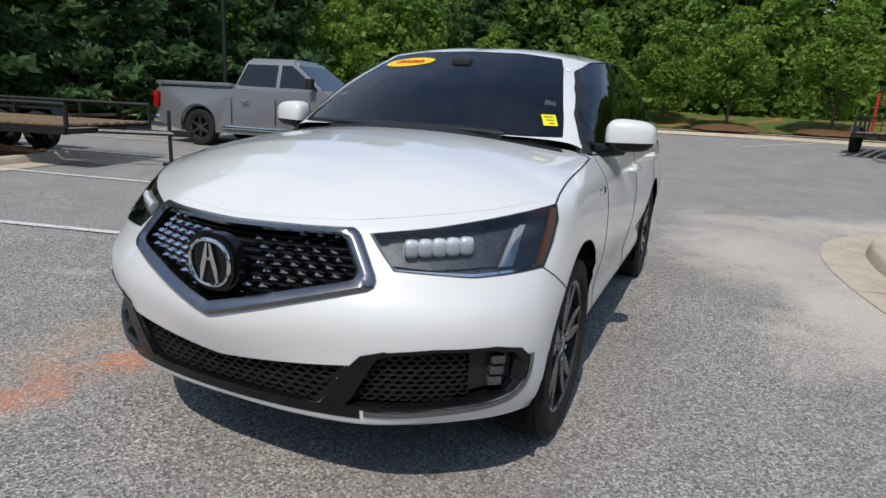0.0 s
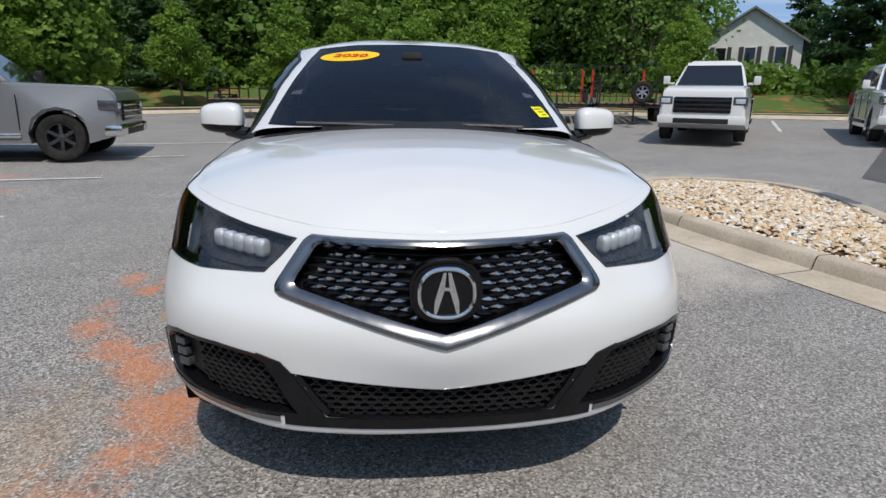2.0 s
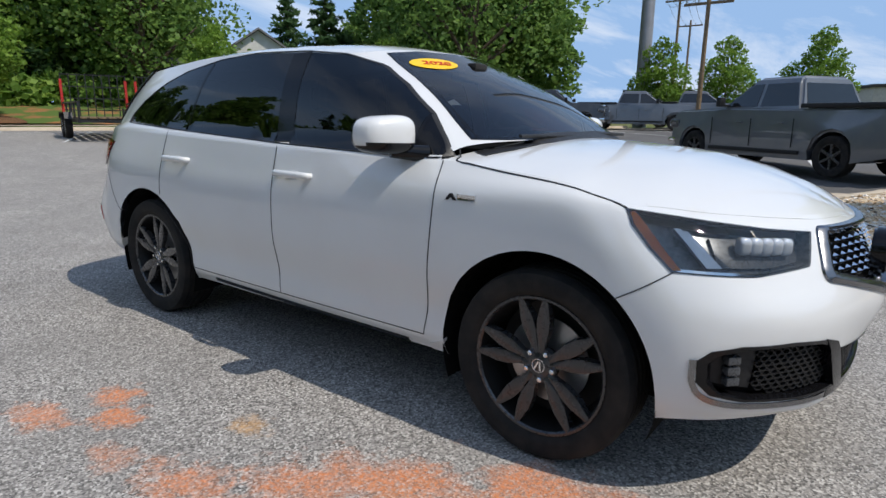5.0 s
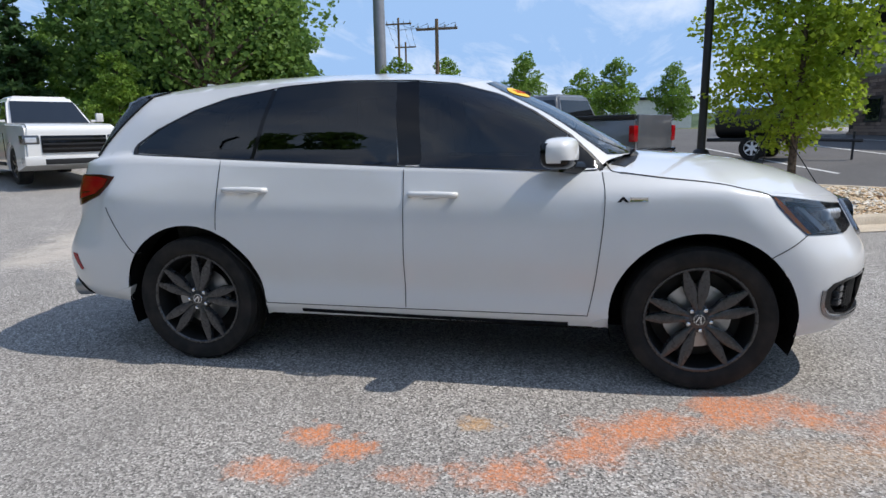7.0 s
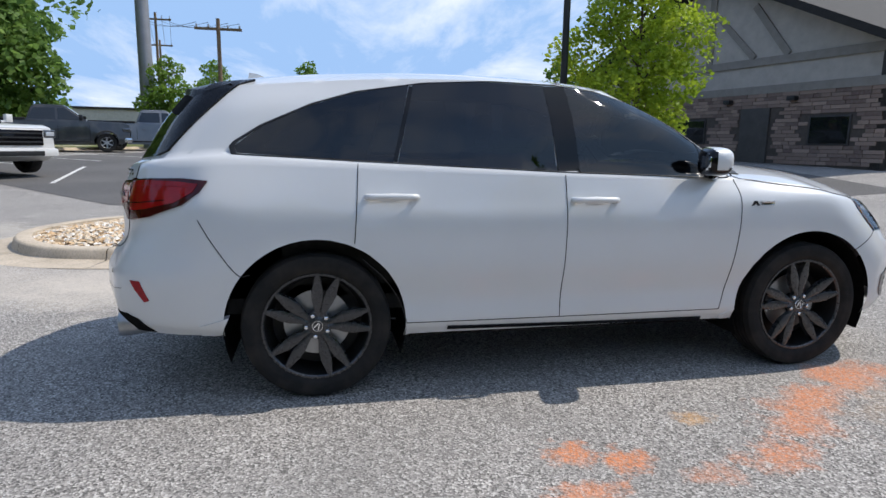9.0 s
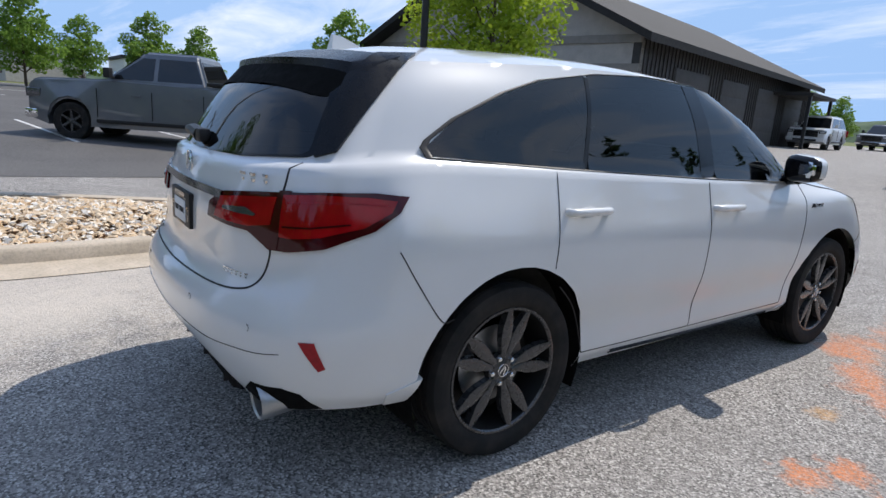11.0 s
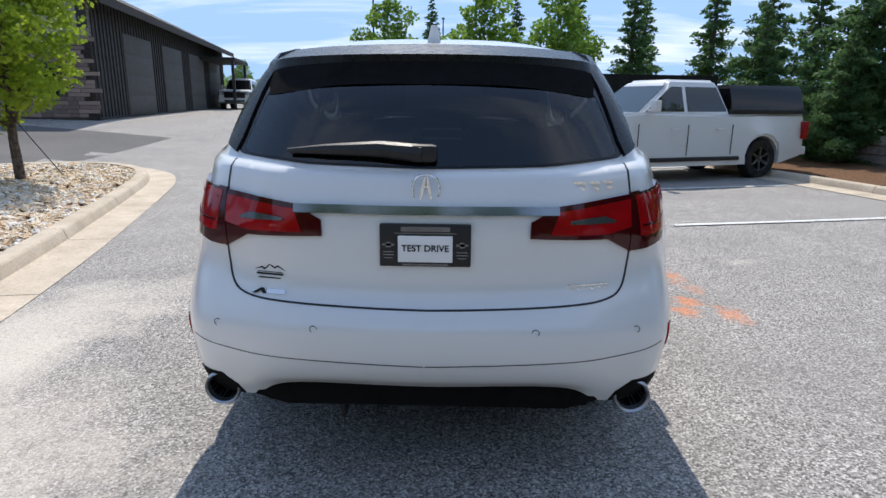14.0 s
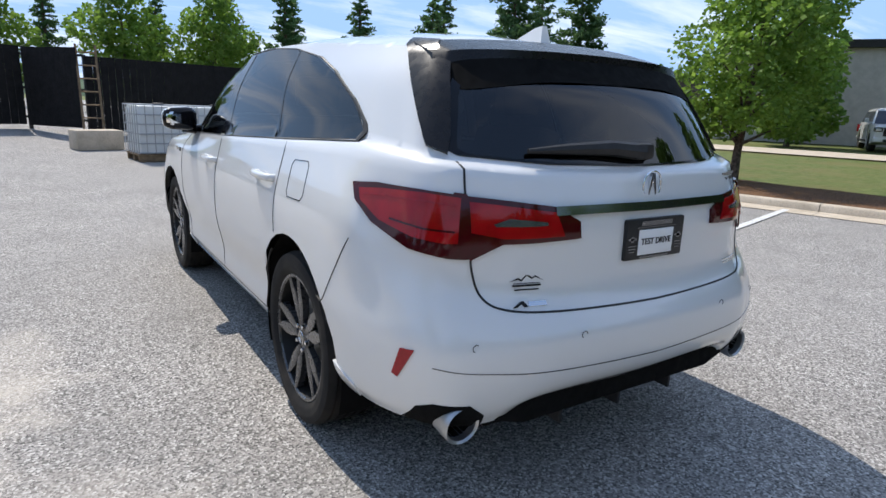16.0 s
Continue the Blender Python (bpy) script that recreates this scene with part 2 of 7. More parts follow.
stain.noises = {s: k.noise(s, 7, 0.68) for s in (1.2, 5.0, 11.0)}
stain.speck = k.remap(k.noise(38, 6, 0.75), 0.36, 0.58, 0.5, 1.0)
stain.fine = k.remap(k.noise(45, 6, 0.8), 0.38, 0.60, 0.15, 1.0)
CLAY, CLAY2, SAND, DIRT = (0.66, 0.22, 0.075), (0.55, 0.31, 0.12), (0.60, 0.54, 0.46), (0.52, 0.465, 0.40)
for st in (
    (2.1, 3.2, 1.2, 2.5, 8, DIRT, 0.92, 0.7, 1.2), (2.6, 1.2, 0.8, 1.7, -12, SAND, 0.8, 0.6, 1.2), (1.5, 3.0, 0.7, 1.2, 0, SAND, 0.6, 0.6, 5.0), (2.5, 5.2, 1.5, 0.7, 10, DIRT, 0.8, 0.6, 1.2), (4.0, 5.6, 1.8, 0.9, 0, SAND, 0.6, 0.7, 1.2),
    (-1.22, -2.35, 0.20, 0.50, 12, CLAY, 0.75, 0.8, 5.0), (-1.12, -1.62, 0.22, 0.42, 5, CLAY, 0.9, 0.7, 5.0), (-1.38, -1.12, 0.17, 0.42, 22, CLAY, 0.9, 0.7, 5.0), (-1.62, -0.85, 0.18, 0.24, 30, CLAY, 0.8, 0.7, 11.0),
    (-1.86, -0.52, 0.14, 0.24, 20, CLAY, 0.85, 0.7, 11.0), (-1.79, 0.15, 0.13, 0.12, 0, CLAY, 0.95, 0.5, 11.0), (-1.70, 0.36, 0.12, 0.13, 0, CLAY, 0.95, 0.5, 11.0), (-1.95, -0.15, 0.10, 0.14, 0, CLAY, 0.5, 0.6, 11.0),
    (-2.0, 0.42, 0.12, 0.20, 0, CLAY, 0.8, 0.6, 11.0), (-1.47, -0.36, 0.10, 0.11, 0, CLAY2, 0.8, 0.6, 11.0), (-1.30, -2.95, 0.20, 0.40, 30, CLAY, 0.5, 0.9, 11.0), (-1.55, -1.75, 0.30, 0.70, 10, CLAY2, 0.35, 0.9, 5.0),
    (-5.6, 4.2, 0.8, 0.35, 20, CLAY, 0.6, 0.8, 5.0), (-2.7, -1.0, 0.22, 0.12, 20, SAND, 0.5, 0.6, 11.0), (-6.0, 5.6, 0.6, 0.3, 15, CLAY, 0.6, 0.8, 5.0)):
    base = stain(k, base, *st)
k.color(base)
k.bump(k.math("ADD", k.voronoi(115, "Distance"), k.noise(30, 4)), 0.55, 0.006)
k.rough(k.remap(k.noise(3, 4), 0.3, 0.7, 0.75, 0.95))
M["asphalt"] = k.m

k = Mat("asphalt_lot", (0.06, 0.06, 0.06), 0.85, 0, 0.3)
c = k.mix(k.remap(k.noise(40, 4), 0.35, 0.65), (0.065, 0.063, 0.062), (0.135, 0.130, 0.126))
k.color(k.mix(k.remap(k.noise(0.4, 5), 0.4, 0.7, 0, 0.5), c, (0.16, 0.153, 0.146)))
k.bump(k.noise(60, 4), 0.3, 0.005)
M["asphalt_lot"] = k.m

k = Mat("concrete", (0.42, 0.38, 0.32), 0.9, 0, 0.3)
c = k.mix(k.remap(k.noise(3, 6), 0.3, 0.7), (0.44, 0.37, 0.28), (0.60, 0.51, 0.40))
k.color(k.mix(k.remap(k.noise(45, 5), 0.45, 0.75, 0, 0.5), c, (0.24, 0.21, 0.18)))
k.bump(k.noise(70, 5), 0.3, 0.004)
M["concrete"] = k.m
k = Mat("line_paint", (0.62, 0.62, 0.60), 0.7, 0, 0.3)
k.color(k.mix(k.remap(k.noise(35, 6, 0.7), 0.52, 0.62), (0.66, 0.66, 0.64), (0.20, 0.19, 0.18)))
M["line"] = k.m
k = Mat("river_gravel", (0.6, 0.52, 0.42), 0.8, 0, 0.3)
c = k.mix(k.island, (0.72, 0.61, 0.46), (0.56, 0.37, 0.20))
c2 = k.mix(k.math("GREATER_THAN", k.math("FRACT", k.math("MULTIPLY", k.island, 17.0)), 0.72), c, (0.76, 0.72, 0.65))
k.color(k.mix(k.remap(k.noise(25, 4), 0.4, 0.8, 0, 0.5), c2, (0.34, 0.26, 0.18)))
M["gravel"] = k.m
k = Mat("grass", (0.07, 0.12, 0.03), 0.9, 0, 0.2)
c = k.mix(k.remap(k.noise(7, 6), 0.3, 0.7), (0.085, 0.115, 0.030), (0.17, 0.195, 0.065))
k.color(k.mix(k.remap(k.noise(0.5, 5), 0.45, 0.7, 0, 0.7), c, (0.20, 0.16, 0.07)))
k.bump(k.noise(40, 5), 0.8, 0.05)
M["grass"] = k.m
k = Mat("clay_bank", (0.36, 0.16, 0.07), 0.95, 0, 0.2)
c = k.mix(k.remap(k.noise(2.5, 6), 0.35, 0.65), (0.36, 0.15, 0.06), (0.20, 0.13, 0.06))
k.color(k.mix(k.remap(k.noise(0.9, 5), 0.38, 0.50), c, (0.09, 0.14, 0.035)))
M["clay"] = k.m
k = Mat("mulch", (0.13, 0.07, 0.04), 0.95, 0, 0.2)
k.color(k.mix(k.remap(k.noise(30, 5), 0.35, 0.65), (0.07, 0.035, 0.02), (0.22, 0.12, 0.06)))
k.bump(k.noise(40, 4), 0.8, 0.03)
M["mulch"] = k.m
k = Mat("bark", (0.10, 0.075, 0.055), 0.95, 0, 0.2)
k.color(k.mix(k.remap(k.noise(18, 6), 0.35, 0.65), (0.055, 0.042, 0.032), (0.17, 0.13, 0.10)))
k.bump(k.noise(35, 5), 0.7, 0.02)
M["bark"] = k.m
M["leaf_lime"] = leaf_mat("lime_leaf", (0.28, 0.38, 0.030), (0.42, 0.52, 0.05), (0.18, 0.29, 0.03))
M["leaf_oak"] = leaf_mat("oak_leaf", (0.118, 0.234, 0.041), (0.312, 0.452, 0.094), (0.140, 0.250, 0.055))
M["leaf_mid"] = leaf_mat("spring_leaf", (0.143, 0.260, 0.039), (0.286, 0.429, 0.072), (0.117, 0.208, 0.039))
M["leaf_dark"] = leaf_mat("wood_leaf", (0.097, 0.193, 0.045), (0.246, 0.386, 0.088), (0.123, 0.211, 0.053))
M["needle"] = leaf_mat("cedar_needle", (0.053, 0.119, 0.046), (0.132, 0.228, 0.078), (0.070, 0.140, 0.053))
M["wall_grey"] = plain("grey_cladding", (0.075, 0.07, 0.066), 0.7, 0, 0.3, 0, 0.12, 3)
M["wall_tan"] = plain("taupe_stucco", (0.43, 0.40, 0.36), 0.9, 0, 0.2, 0, 0.10, 3, 0.2)
M["beam"] = plain("painted_beam", (0.26, 0.24, 0.215), 0.8, 0, 0.2, 0, 0.10, 4)
M["wall_dark"] = plain("dark_siding", (0.055, 0.052, 0.05), 0.7, 0, 0.3, 0, 0.2, 4)
M["roof"] = plain("dark_roof", (0.03, 0.028, 0.026), 0.8, 0, 0.3, 0, 0.2, 8)
M["house_white"] = plain("white_siding", (0.62, 0.62, 0.60), 0.8, 0, 0.3, 0, 0.08, 3)
M["shingle"] = plain("grey_shingle", (0.16, 0.16, 0.165), 0.9, 0, 0.2, 0, 0.25, 9)
M["fence"] = plain("black_fence", (0.014, 0.013, 0.013), 0.8, 0, 0.2, 0, 0.3, 5)
M["wood"] = plain("weathered_wood", (0.20, 0.14, 0.085), 0.85, 0, 0.2, 0, 0.35, 11, 0.3)
M["plastic_white"] = plain("white_polyethylene", (0.66, 0.68, 0.68), 0.4, 0, 0.4, 0, 0.08, 4)
M["pole_steel"] = plain("weathered_steel_pole", (0.30, 0.30, 0.31), 0.55, 0.6, 0.4, 0, 0.1, 2)
M["block"] = plain("retaining_block", (0.24, 0.215, 0.185), 0.9, 0, 0.2, 0, 0.25, 6, 0.4)
k = Mat("wall_stone", (0.25, 0.17, 0.12), 0.9, 0, 0.2)
obi = k.n.new("ShaderNodeObjectInfo")
r1 = k.math("FRACT", k.math("ADD", k.math("MULTIPLY", obi.outputs["Random"], 7.0), k.math("MULTIPLY", k.island, 5.0)))
c = k.mix(r1, (0.15, 0.10, 0.085), (0.40, 0.29, 0.23))
k.color(k.mix(k.remap(k.noise(14, 5), 0.35, 0.7, 0, 0.6), c, (0.24, 0.20, 0.18)))
k.bump(k.noise(30, 5), 0.6, 0.02)
M["stone"] = k.m
k = Mat("far_woods", (0.06, 0.09, 0.05), 0.95, 0, 0.1)
k.color(k.mix(k.remap(k.noise(0.12, 7, 0.7), 0.35, 0.65), (0.035, 0.06, 0.035), (0.11, 0.15, 0.09)))
M["far_woods"] = k.m
M["spoiler_black"] = plain("spoiler_black", (0.006, 0.006, 0.007), 0.28, 0, 0.3, 0, 0.1)
M["mortar"] = plain("mortar", (0.10, 0.085, 0.075), 0.95, 0, 0.1, 0, 0.15, 8)


# ---- mesh helpers ----
def mesh_of(bm, name, mats, smooth=True, sharp=None):
    me = bpy.data.meshes.new(name)
    bm.to_mesh(me)
    bm.free()
    for m in mats if isinstance(mats, (list, tuple)) else [mats]:
        me.materials.append(m)
    if smooth:
        me.polygons.foreach_set("use_smooth", [True] * len(me.polygons))
        me.set_sharp_from_angle(angle=radians(sharp or 38))
    return me


def part(name, bm, mat, parent=None, label="", smooth=True, sharp=None):
    """Links a bmesh as one mesh object, under a thing or a part."""
    ob = new(name, mesh_of(bm, name, mat, smooth, sharp))
    if parent:
        ob.parent = parent
    if label:
        ob["label"] = label
    return ob


def thing(name, label, category, m=None, group="", kind=""):
    ob = new(name)
    if m is not None:
        ob.matrix_world = m
    return tagged(ob, label, category, group, kind)


def box(bm, x0, y0, z0, x1, y1, z1, bevel=0.0, m=None):
    r = bmesh.ops.create_cube(bm, size=1.0)
    vs = r["verts"]
    for v in vs:
        v.co = Vector(((x0 + x1) / 2 + v.co.x * (x1 - x0), (y0 + y1) / 2 + v.co.y * (y1 - y0), (z0 + z1) / 2 + v.co.z * (z1 - z0)))
    if bevel:
        es = list({e for v in vs for e in v.link_edges})
        r = bmesh.ops.bevel(bm, geom=es, offset=bevel, segments=2, affect="EDGES", profile=0.6)
        vs = list({v for f in r["faces"] for v in f.verts} | {v for v in vs if v.is_valid})
    if m is not None:
        bmesh.ops.transform(bm, matrix=m, verts=vs)
    return vs


def new_box(x0, y0, z0, x1, y1, z1, bevel=0.0, m=None):
    bm = bmesh.new()
    box(bm, x0, y0, z0, x1, y1, z1, bevel, m)
    return bm


def tube(bm, pts, r, seg=8, cap=True):
    """A round bar through points, with one radius or a radius for each point."""
    pts = [Vector(p) for p in pts]
    rs = r if isinstance(r, (list, tuple)) else [r] * len(pts)
    rings, ref = [], None
    for i, p in enumerate(pts):
        d = (pts[min(i + 1, len(pts) - 1)] - pts[max(i - 1, 0)]).normalized()
        if ref is None or abs(ref.dot(d)) > 0.95:
            ref = Vector((0, 0, 1)) if abs(d.z) < 0.9 else Vector((1, 0, 0))
        a = d.cross(ref).normalized()
        b = d.cross(a)
        rings.append([bm.verts.new(p + (a * math.cos(2 * math.pi * j / seg) + b * math.sin(2 * math.pi * j / seg)) * rs[i]) for j in range(seg)])
    for q, s in zip(rings, rings[1:]):
        for j in range(seg):
            bm.faces.new((q[j], q[(j + 1) % seg], s[(j + 1) % seg], s[j]))
    if cap:
        bm.faces.new(rings[0][::-1])
        bm.faces.new(rings[-1])


def lathe(bm, prof, seg=32, axis="x", m=None):
    """Turns a profile of (along, radius) about an axis through the origin."""
    rings = []
    for a, r in prof:
        ring = []
        for j in range(seg):
            t = 2 * math.pi * j / seg
            c, s = r * math.cos(t), r * math.sin(t)
            co = {"x": (a, c, s), "y": (c, a, s), "z": (c, s, a)}[axis]
            ring.append(bm.verts.new(m @ Vector(co) if m is not None else co))
        rings.append(ring)
    for q, s in zip(rings, rings[1:]):
        for j in range(seg):
            bm.faces.new((q[j], q[(j + 1) % seg], s[(j + 1) % seg], s[j]))
    return rings


def prism(bm, poly, z0, z1, axis="z", m=None):
    """A polygon pulled out between two levels along an axis (poly in the other two axes, in order)."""
    def at(p, h):
        co = {"z": (p[0], p[1], h), "y": (p[0], h, p[1]), "x": (h, p[0], p[1])}[axis]
        return m @ Vector(co) if m is not None else Vector(co)
    lo, hi = [bm.verts.new(at(p, z0)) for p in poly], [bm.verts.new(at(p, z1)) for p in poly]
    n = len(poly)
    fs = [bm.faces.new(lo[::-1]), bm.faces.new(hi)]
    for i in range(n):
        fs.append(bm.faces.new((lo[i], lo[(i + 1) % n], hi[(i + 1) % n], hi[i])))
    bmesh.ops.recalc_face_normals(bm, faces=fs)
    return lo + hi


def lettering(name, text, size, m, mat, parent=None, depth=0.002, shear=0.0, bold=0.0):
    cu = bpy.data.curves.new(name, "FONT")
    cu.body, cu.size, cu.extrude, cu.align_x, cu.align_y, cu.shear, cu.offset = text, size, depth, "CENTER", "CENTER", shear, bold
    tmp = new(name, cu)
    bpy.context.view_layer.update()
    me = bpy.data.meshes.new_from_object(tmp.evaluated_get(bpy.context.evaluated_depsgraph_get()))
    bpy.data.objects.remove(tmp)
    me.materials.clear()
    me.materials.append(mat)
    ob = new(name, me)
    ob.parent = parent
    ob.matrix_local = m
    return ob


def lerp(a, b, t):
    return a + (b - a) * t


def interp(table, x):
    for (x0, y0), (x1, y1) in zip(table, table[1:]):
        if x <= x1:
            return lerp(y0, y1, max(0.0, (x - x0) / (x1 - x0)))
    return table[-1][1]


def ground_z(x, y):
    """Level round the car, with a slight rise away from it, most towards the woods."""
    r = math.hypot(x, y)
    d = max(0.0, r - 5.0)
    d = d * d / (d + 1.5) if d > 0 else 0.0
    f = 0.58 + 0.42 * math.cos(math.atan2(y, x) - radians(45))
    q = min(1.0, max(0.0, (x * .57 - y * .82 - 10.0) / 9.0))
    return 0.042 * 22.0 * math.tanh(d / 22.0) * f + 0.40 * q * q * (3 - 2 * q)


# ---- ground, lot and kerbs ----
def cdt_sheet(poly, step, z_of, lift=0.0):
    """A sheet inside an outline that follows the ground."""
    ring = []
    for p, q in zip(poly, poly[1:] + poly[:1]):
        p, q = Vector(p), Vector(q)
        n = max(1, int((q - p).length / step))
        ring += [p.lerp(q, i / n) for i in range(n)]
    pts = list(ring)
    flat = [tuple(p) for p in ring]
    x = min(p[0] for p in flat) + step * 0.5
    while x < max(p[0] for p in flat):
        y = min(p[1] for p in flat) + step * 0.5
        while y < max(p[1] for p in flat):
            if _in(flat, x, y) and min((x - p[0]) ** 2 + (y - p[1]) ** 2 for p in flat) > (step * 0.4) ** 2:
                pts.append(Vector((x, y)))
            y += step
        x += step
    verts, _, faces, *_ = cdt2(pts, [], [list(range(len(ring)))], 1, 1e-5)
    bm = bmesh.new()
    vs = [bm.verts.new((v.x, v.y, z_of(v.x, v.y) + lift)) for v in verts]
    for f in faces:
        bm.faces.new([vs[i] for i in f])
    bmesh.ops.recalc_face_normals(bm, faces=bm.faces)
    for f in bm.faces:
        if f.normal.z < 0:
            f.normal_flip()
    return bm


from mathutils.geometry import delaunay_2d_cdt as cdt2


def _in(poly, x, y):
    r = False
    for (x0, y0), (x1, y1) in zip(poly, poly[1:] + poly[:1]):
        if (y0 > y) != (y1 > y) and x < (x1 - x0) * (y - y0) / (y1 - y0) + x0:
            r = not r
    return r


def crspline(pts, closed=False, sub=6):
    p = [np.array(q, float) for q in pts]
    n, out = len(p), []
    for i in range(n if closed else n - 1):
        p1, p2 = p[i], p[(i + 1) % n]
        p0 = p[i - 1] if closed or i > 0 else 2 * p1 - p2
        p3 = p[(i + 2) % n] if closed or i + 2 < n else 2 * p2 - p1
        for s in range(sub):
            t = s / sub
            out.append(tuple(0.5 * (2 * p1 + (p2 - p0) * t + (2 * p0 - 5 * p1 + 4 * p2 - p3) * t * t + (3 * p1 - p0 - 3 * p2 + p3) * t ** 3)))
    if not closed:
        out.append(tuple(p[-1]))
    return out


bm = bmesh.new()
rings = []
radii = [0.5, 3, 6, 8, 10, 12, 15, 18, 22, 27, 33, 40, 55, 80, 130, 250, 600, 1500, 3500]
for r in radii:
    rings.append([bm.verts.new((r * math.cos(t), r * math.sin(t), ground_z(r * math.cos(t), r * math.sin(t)) - 0.03)) for t in np.linspace(0, 2 * math.pi, 73)[:-1]])
for a, b in zip(rings, rings[1:]):
    for j in range(72):
        bm.faces.new((a[j], b[j], b[(j + 1) % 72], a[(j + 1) % 72]))
bm.faces.new(rings[0])
tagged(part("ground", bm, M["grass"]), "grass ground sloping gently up to the woods", "ground", kind="structure")

LOT = [(-4.6, -13), (-5.4, -10), (-6.3, -7), (-7.2, -3.5), (-8.1, 0.2), (-8.9, 3.2), (-12.9, 4.4), (-14.5, 10), (-12.5, 18), (-5, 23.5), (4.5, 24.0), (10, 21.5), (19, 16.5), (31, 10.5), (45, 5), (60, -5), (60, -60), (-6, -75), (-6, -22)]
lot_bm = cdt_sheet(LOT, 1.5, ground_z)
tagged(part("pavement", lot_bm, M["asphalt"]), "worn grey asphalt lot with clay and sand stains", "asphalt", kind="structure")


def kerb_run(pts, closed, height=0.13, width=0.30, gutter=0.42, side=1):
    """A kerb of cast lengths with a rounded nose, and its gutter pan on the outer side."""
    line = crspline(pts, closed, 8)
    if closed:
        line.append(line[0])
    out = []
    for i, p in enumerate(line):
        a, b = line[max(0, i - 1)], line[min(len(line) - 1, i + 1)]
        if closed and i in (0, len(line) - 1):
            a, b = line[-2], line[1]
        t = Vector((b[0] - a[0], b[1] - a[1])).normalized()
        out.append((Vector(p), Vector((t.y, -t.x)) * side))
    return out


def kerb_mesh(run, height=0.13, width=0.16, gutter=0.45):
    bm = bmesh.new()
    prev = None
    for p, n in run:
        prof = [(gutter, .006), (.06, .012), (.045, .02), (.02, height * .8), (.0, height * .97), (-.02, height), (-width + .02, height), (-width, height * .95), (-width, -.05)]
        q = [bm.verts.new((p.x + n.x * o, p.y + n.y * o, ground_z(p.x, p.y) + h)) for o, h in prof]
        if prev:
            for j in range(len(prof) - 1):
                bm.faces.new((prev[j], q[j], q[j + 1], prev[j + 1]))
        prev = q
    bmesh.ops.recalc_face_normals(bm, faces=bm.faces)
    return bm


def kerb_things(run, name, label, seg):
    """Cuts a kerb into cast lengths with open joints."""
    for i in range(0, len(run) - 1, seg):
        piece = run[i:i + seg + 1]
        if len(piece) < 2:
            continue
        piece = list(piece)
        p0, p1 = piece[-2][0], piece[-1][0]
        piece[-1] = (p1 + (p0 - p1).normalized() * 0.012, piece[-1][1])
        tagged(part(name, kerb_mesh(piece), M["concrete"]), label, "kerb", "cast kerb lengths", "structure")


ISLAND = [(3.5, 4.65), (3.1, 4.05), (2.95, 3.1), (3.02, 2.0), (3.22, 0.9), (3.48, -0.2), (3.80, -1.4), (4.18, -2.7), (4.55, -4.0), (5.0, -5.4), (5.6, -6.4), (6.6, -6.9), (7.8, -6.4), (8.6, -5.0), (9.0, -3.4), (9.1, -2.25), (8.6, -1.95), (7.0, -1.15), (5.2, -.30), (4.75, -.02), (4.85, .55), (5.1, 1.2), (5.55, 2.4), (5.75, 3.3), (5.6, 4.2), (5.0, 4.75), (4.2, 4.95)]
irun = kerb_run(ISLAND, True)
# the outward side is away from the island's middle
iflat = [tuple(p) for p, n in irun[:-1]]
irun = [(p, -n if _in(iflat, p.x + n.x * .05, p.y + n.y * .05) else n) for p, n in irun]
kerb_things(irun, "island_kerb", "pale concrete kerb round the gravel island", 12)
inner_island = [(p - n * 0.15) for p, n in irun[:-1]]


def island_z(x, y):
    d = min(math.hypot(x - p.x, y - p.y) for p in inner_island[::3])
    return ground_z(x, y) + 0.06 + 0.16 * (1 - math.exp(-d * 1.3)) + 0.02 * noise.noise((x * 1.5, y * 1.5, 0))


tagged(part("island_bed", cdt_sheet([tuple(p) for p in inner_island], .4, island_z, -0.02), M["mulch"]), "earth bed of the gravel island", "bed", kind="structure")
rng = random.Random(5)
vv, ff = [], []
poly_i = [tuple(p) for p in inner_island]
placed = 0
while placed < 16000:
    x, y = rng.uniform(2.9, 9.1), rng.uniform(-6.9, 5.8)
    if not _in(poly_i, x, y):
        continue
    if x > 6.0 and rng.random() < .4:
        continue
    placed += 1
    s = rng.uniform(.022, .052)
    z = island_z(x, y) + s * .25
    ax = Euler((rng.uniform(-.5, .5), rng.uniform(-.5, .5), rng.uniform(0, 6.3))).to_matrix()
    dims = (s * rng.uniform(.8, 1.5), s * rng.uniform(.6, 1.0), s * rng.uniform(.4, .7))
    b0 = len(vv)
    for c in ((1, .1, 0), (.2, 1, .1), (-1, .2, 0), (-.1, -1, 0), (.1, .1, 1), (0, 0, -1)):
        v = ax @ Vector([c[i] * dims[i] * rng.uniform(.8, 1.15) for i in range(3)])
        vv.append((x + v.x, y + v.y, z + v.z))
    for a, b in ((0, 1), (1, 2), (2, 3), (3, 0)):
        ff.append((b0 + a, b0 + b, b0 + 4)); ff.append((b0 + b, b0 + a, b0 + 5))
me = bpy.data.meshes.new("river_gravel")
me.from_pydata(vv, [], ff)
me.materials.append(M["gravel"])
tagged(new("river_gravel", me), "pale tan river gravel heaped on the island", "gravel", kind="stuff")

tagged(part("flume", cdt_sheet([(9.3, -2.3), (9.0, -1.3), (7.0, -.45), (4.9, .45), (4.6, .2), (4.8, -.25), (7.0, -1.25)], .5, ground_z, .012), M["concrete"]), "pale concrete drain flume beside the gravel", "flume", kind="structure")

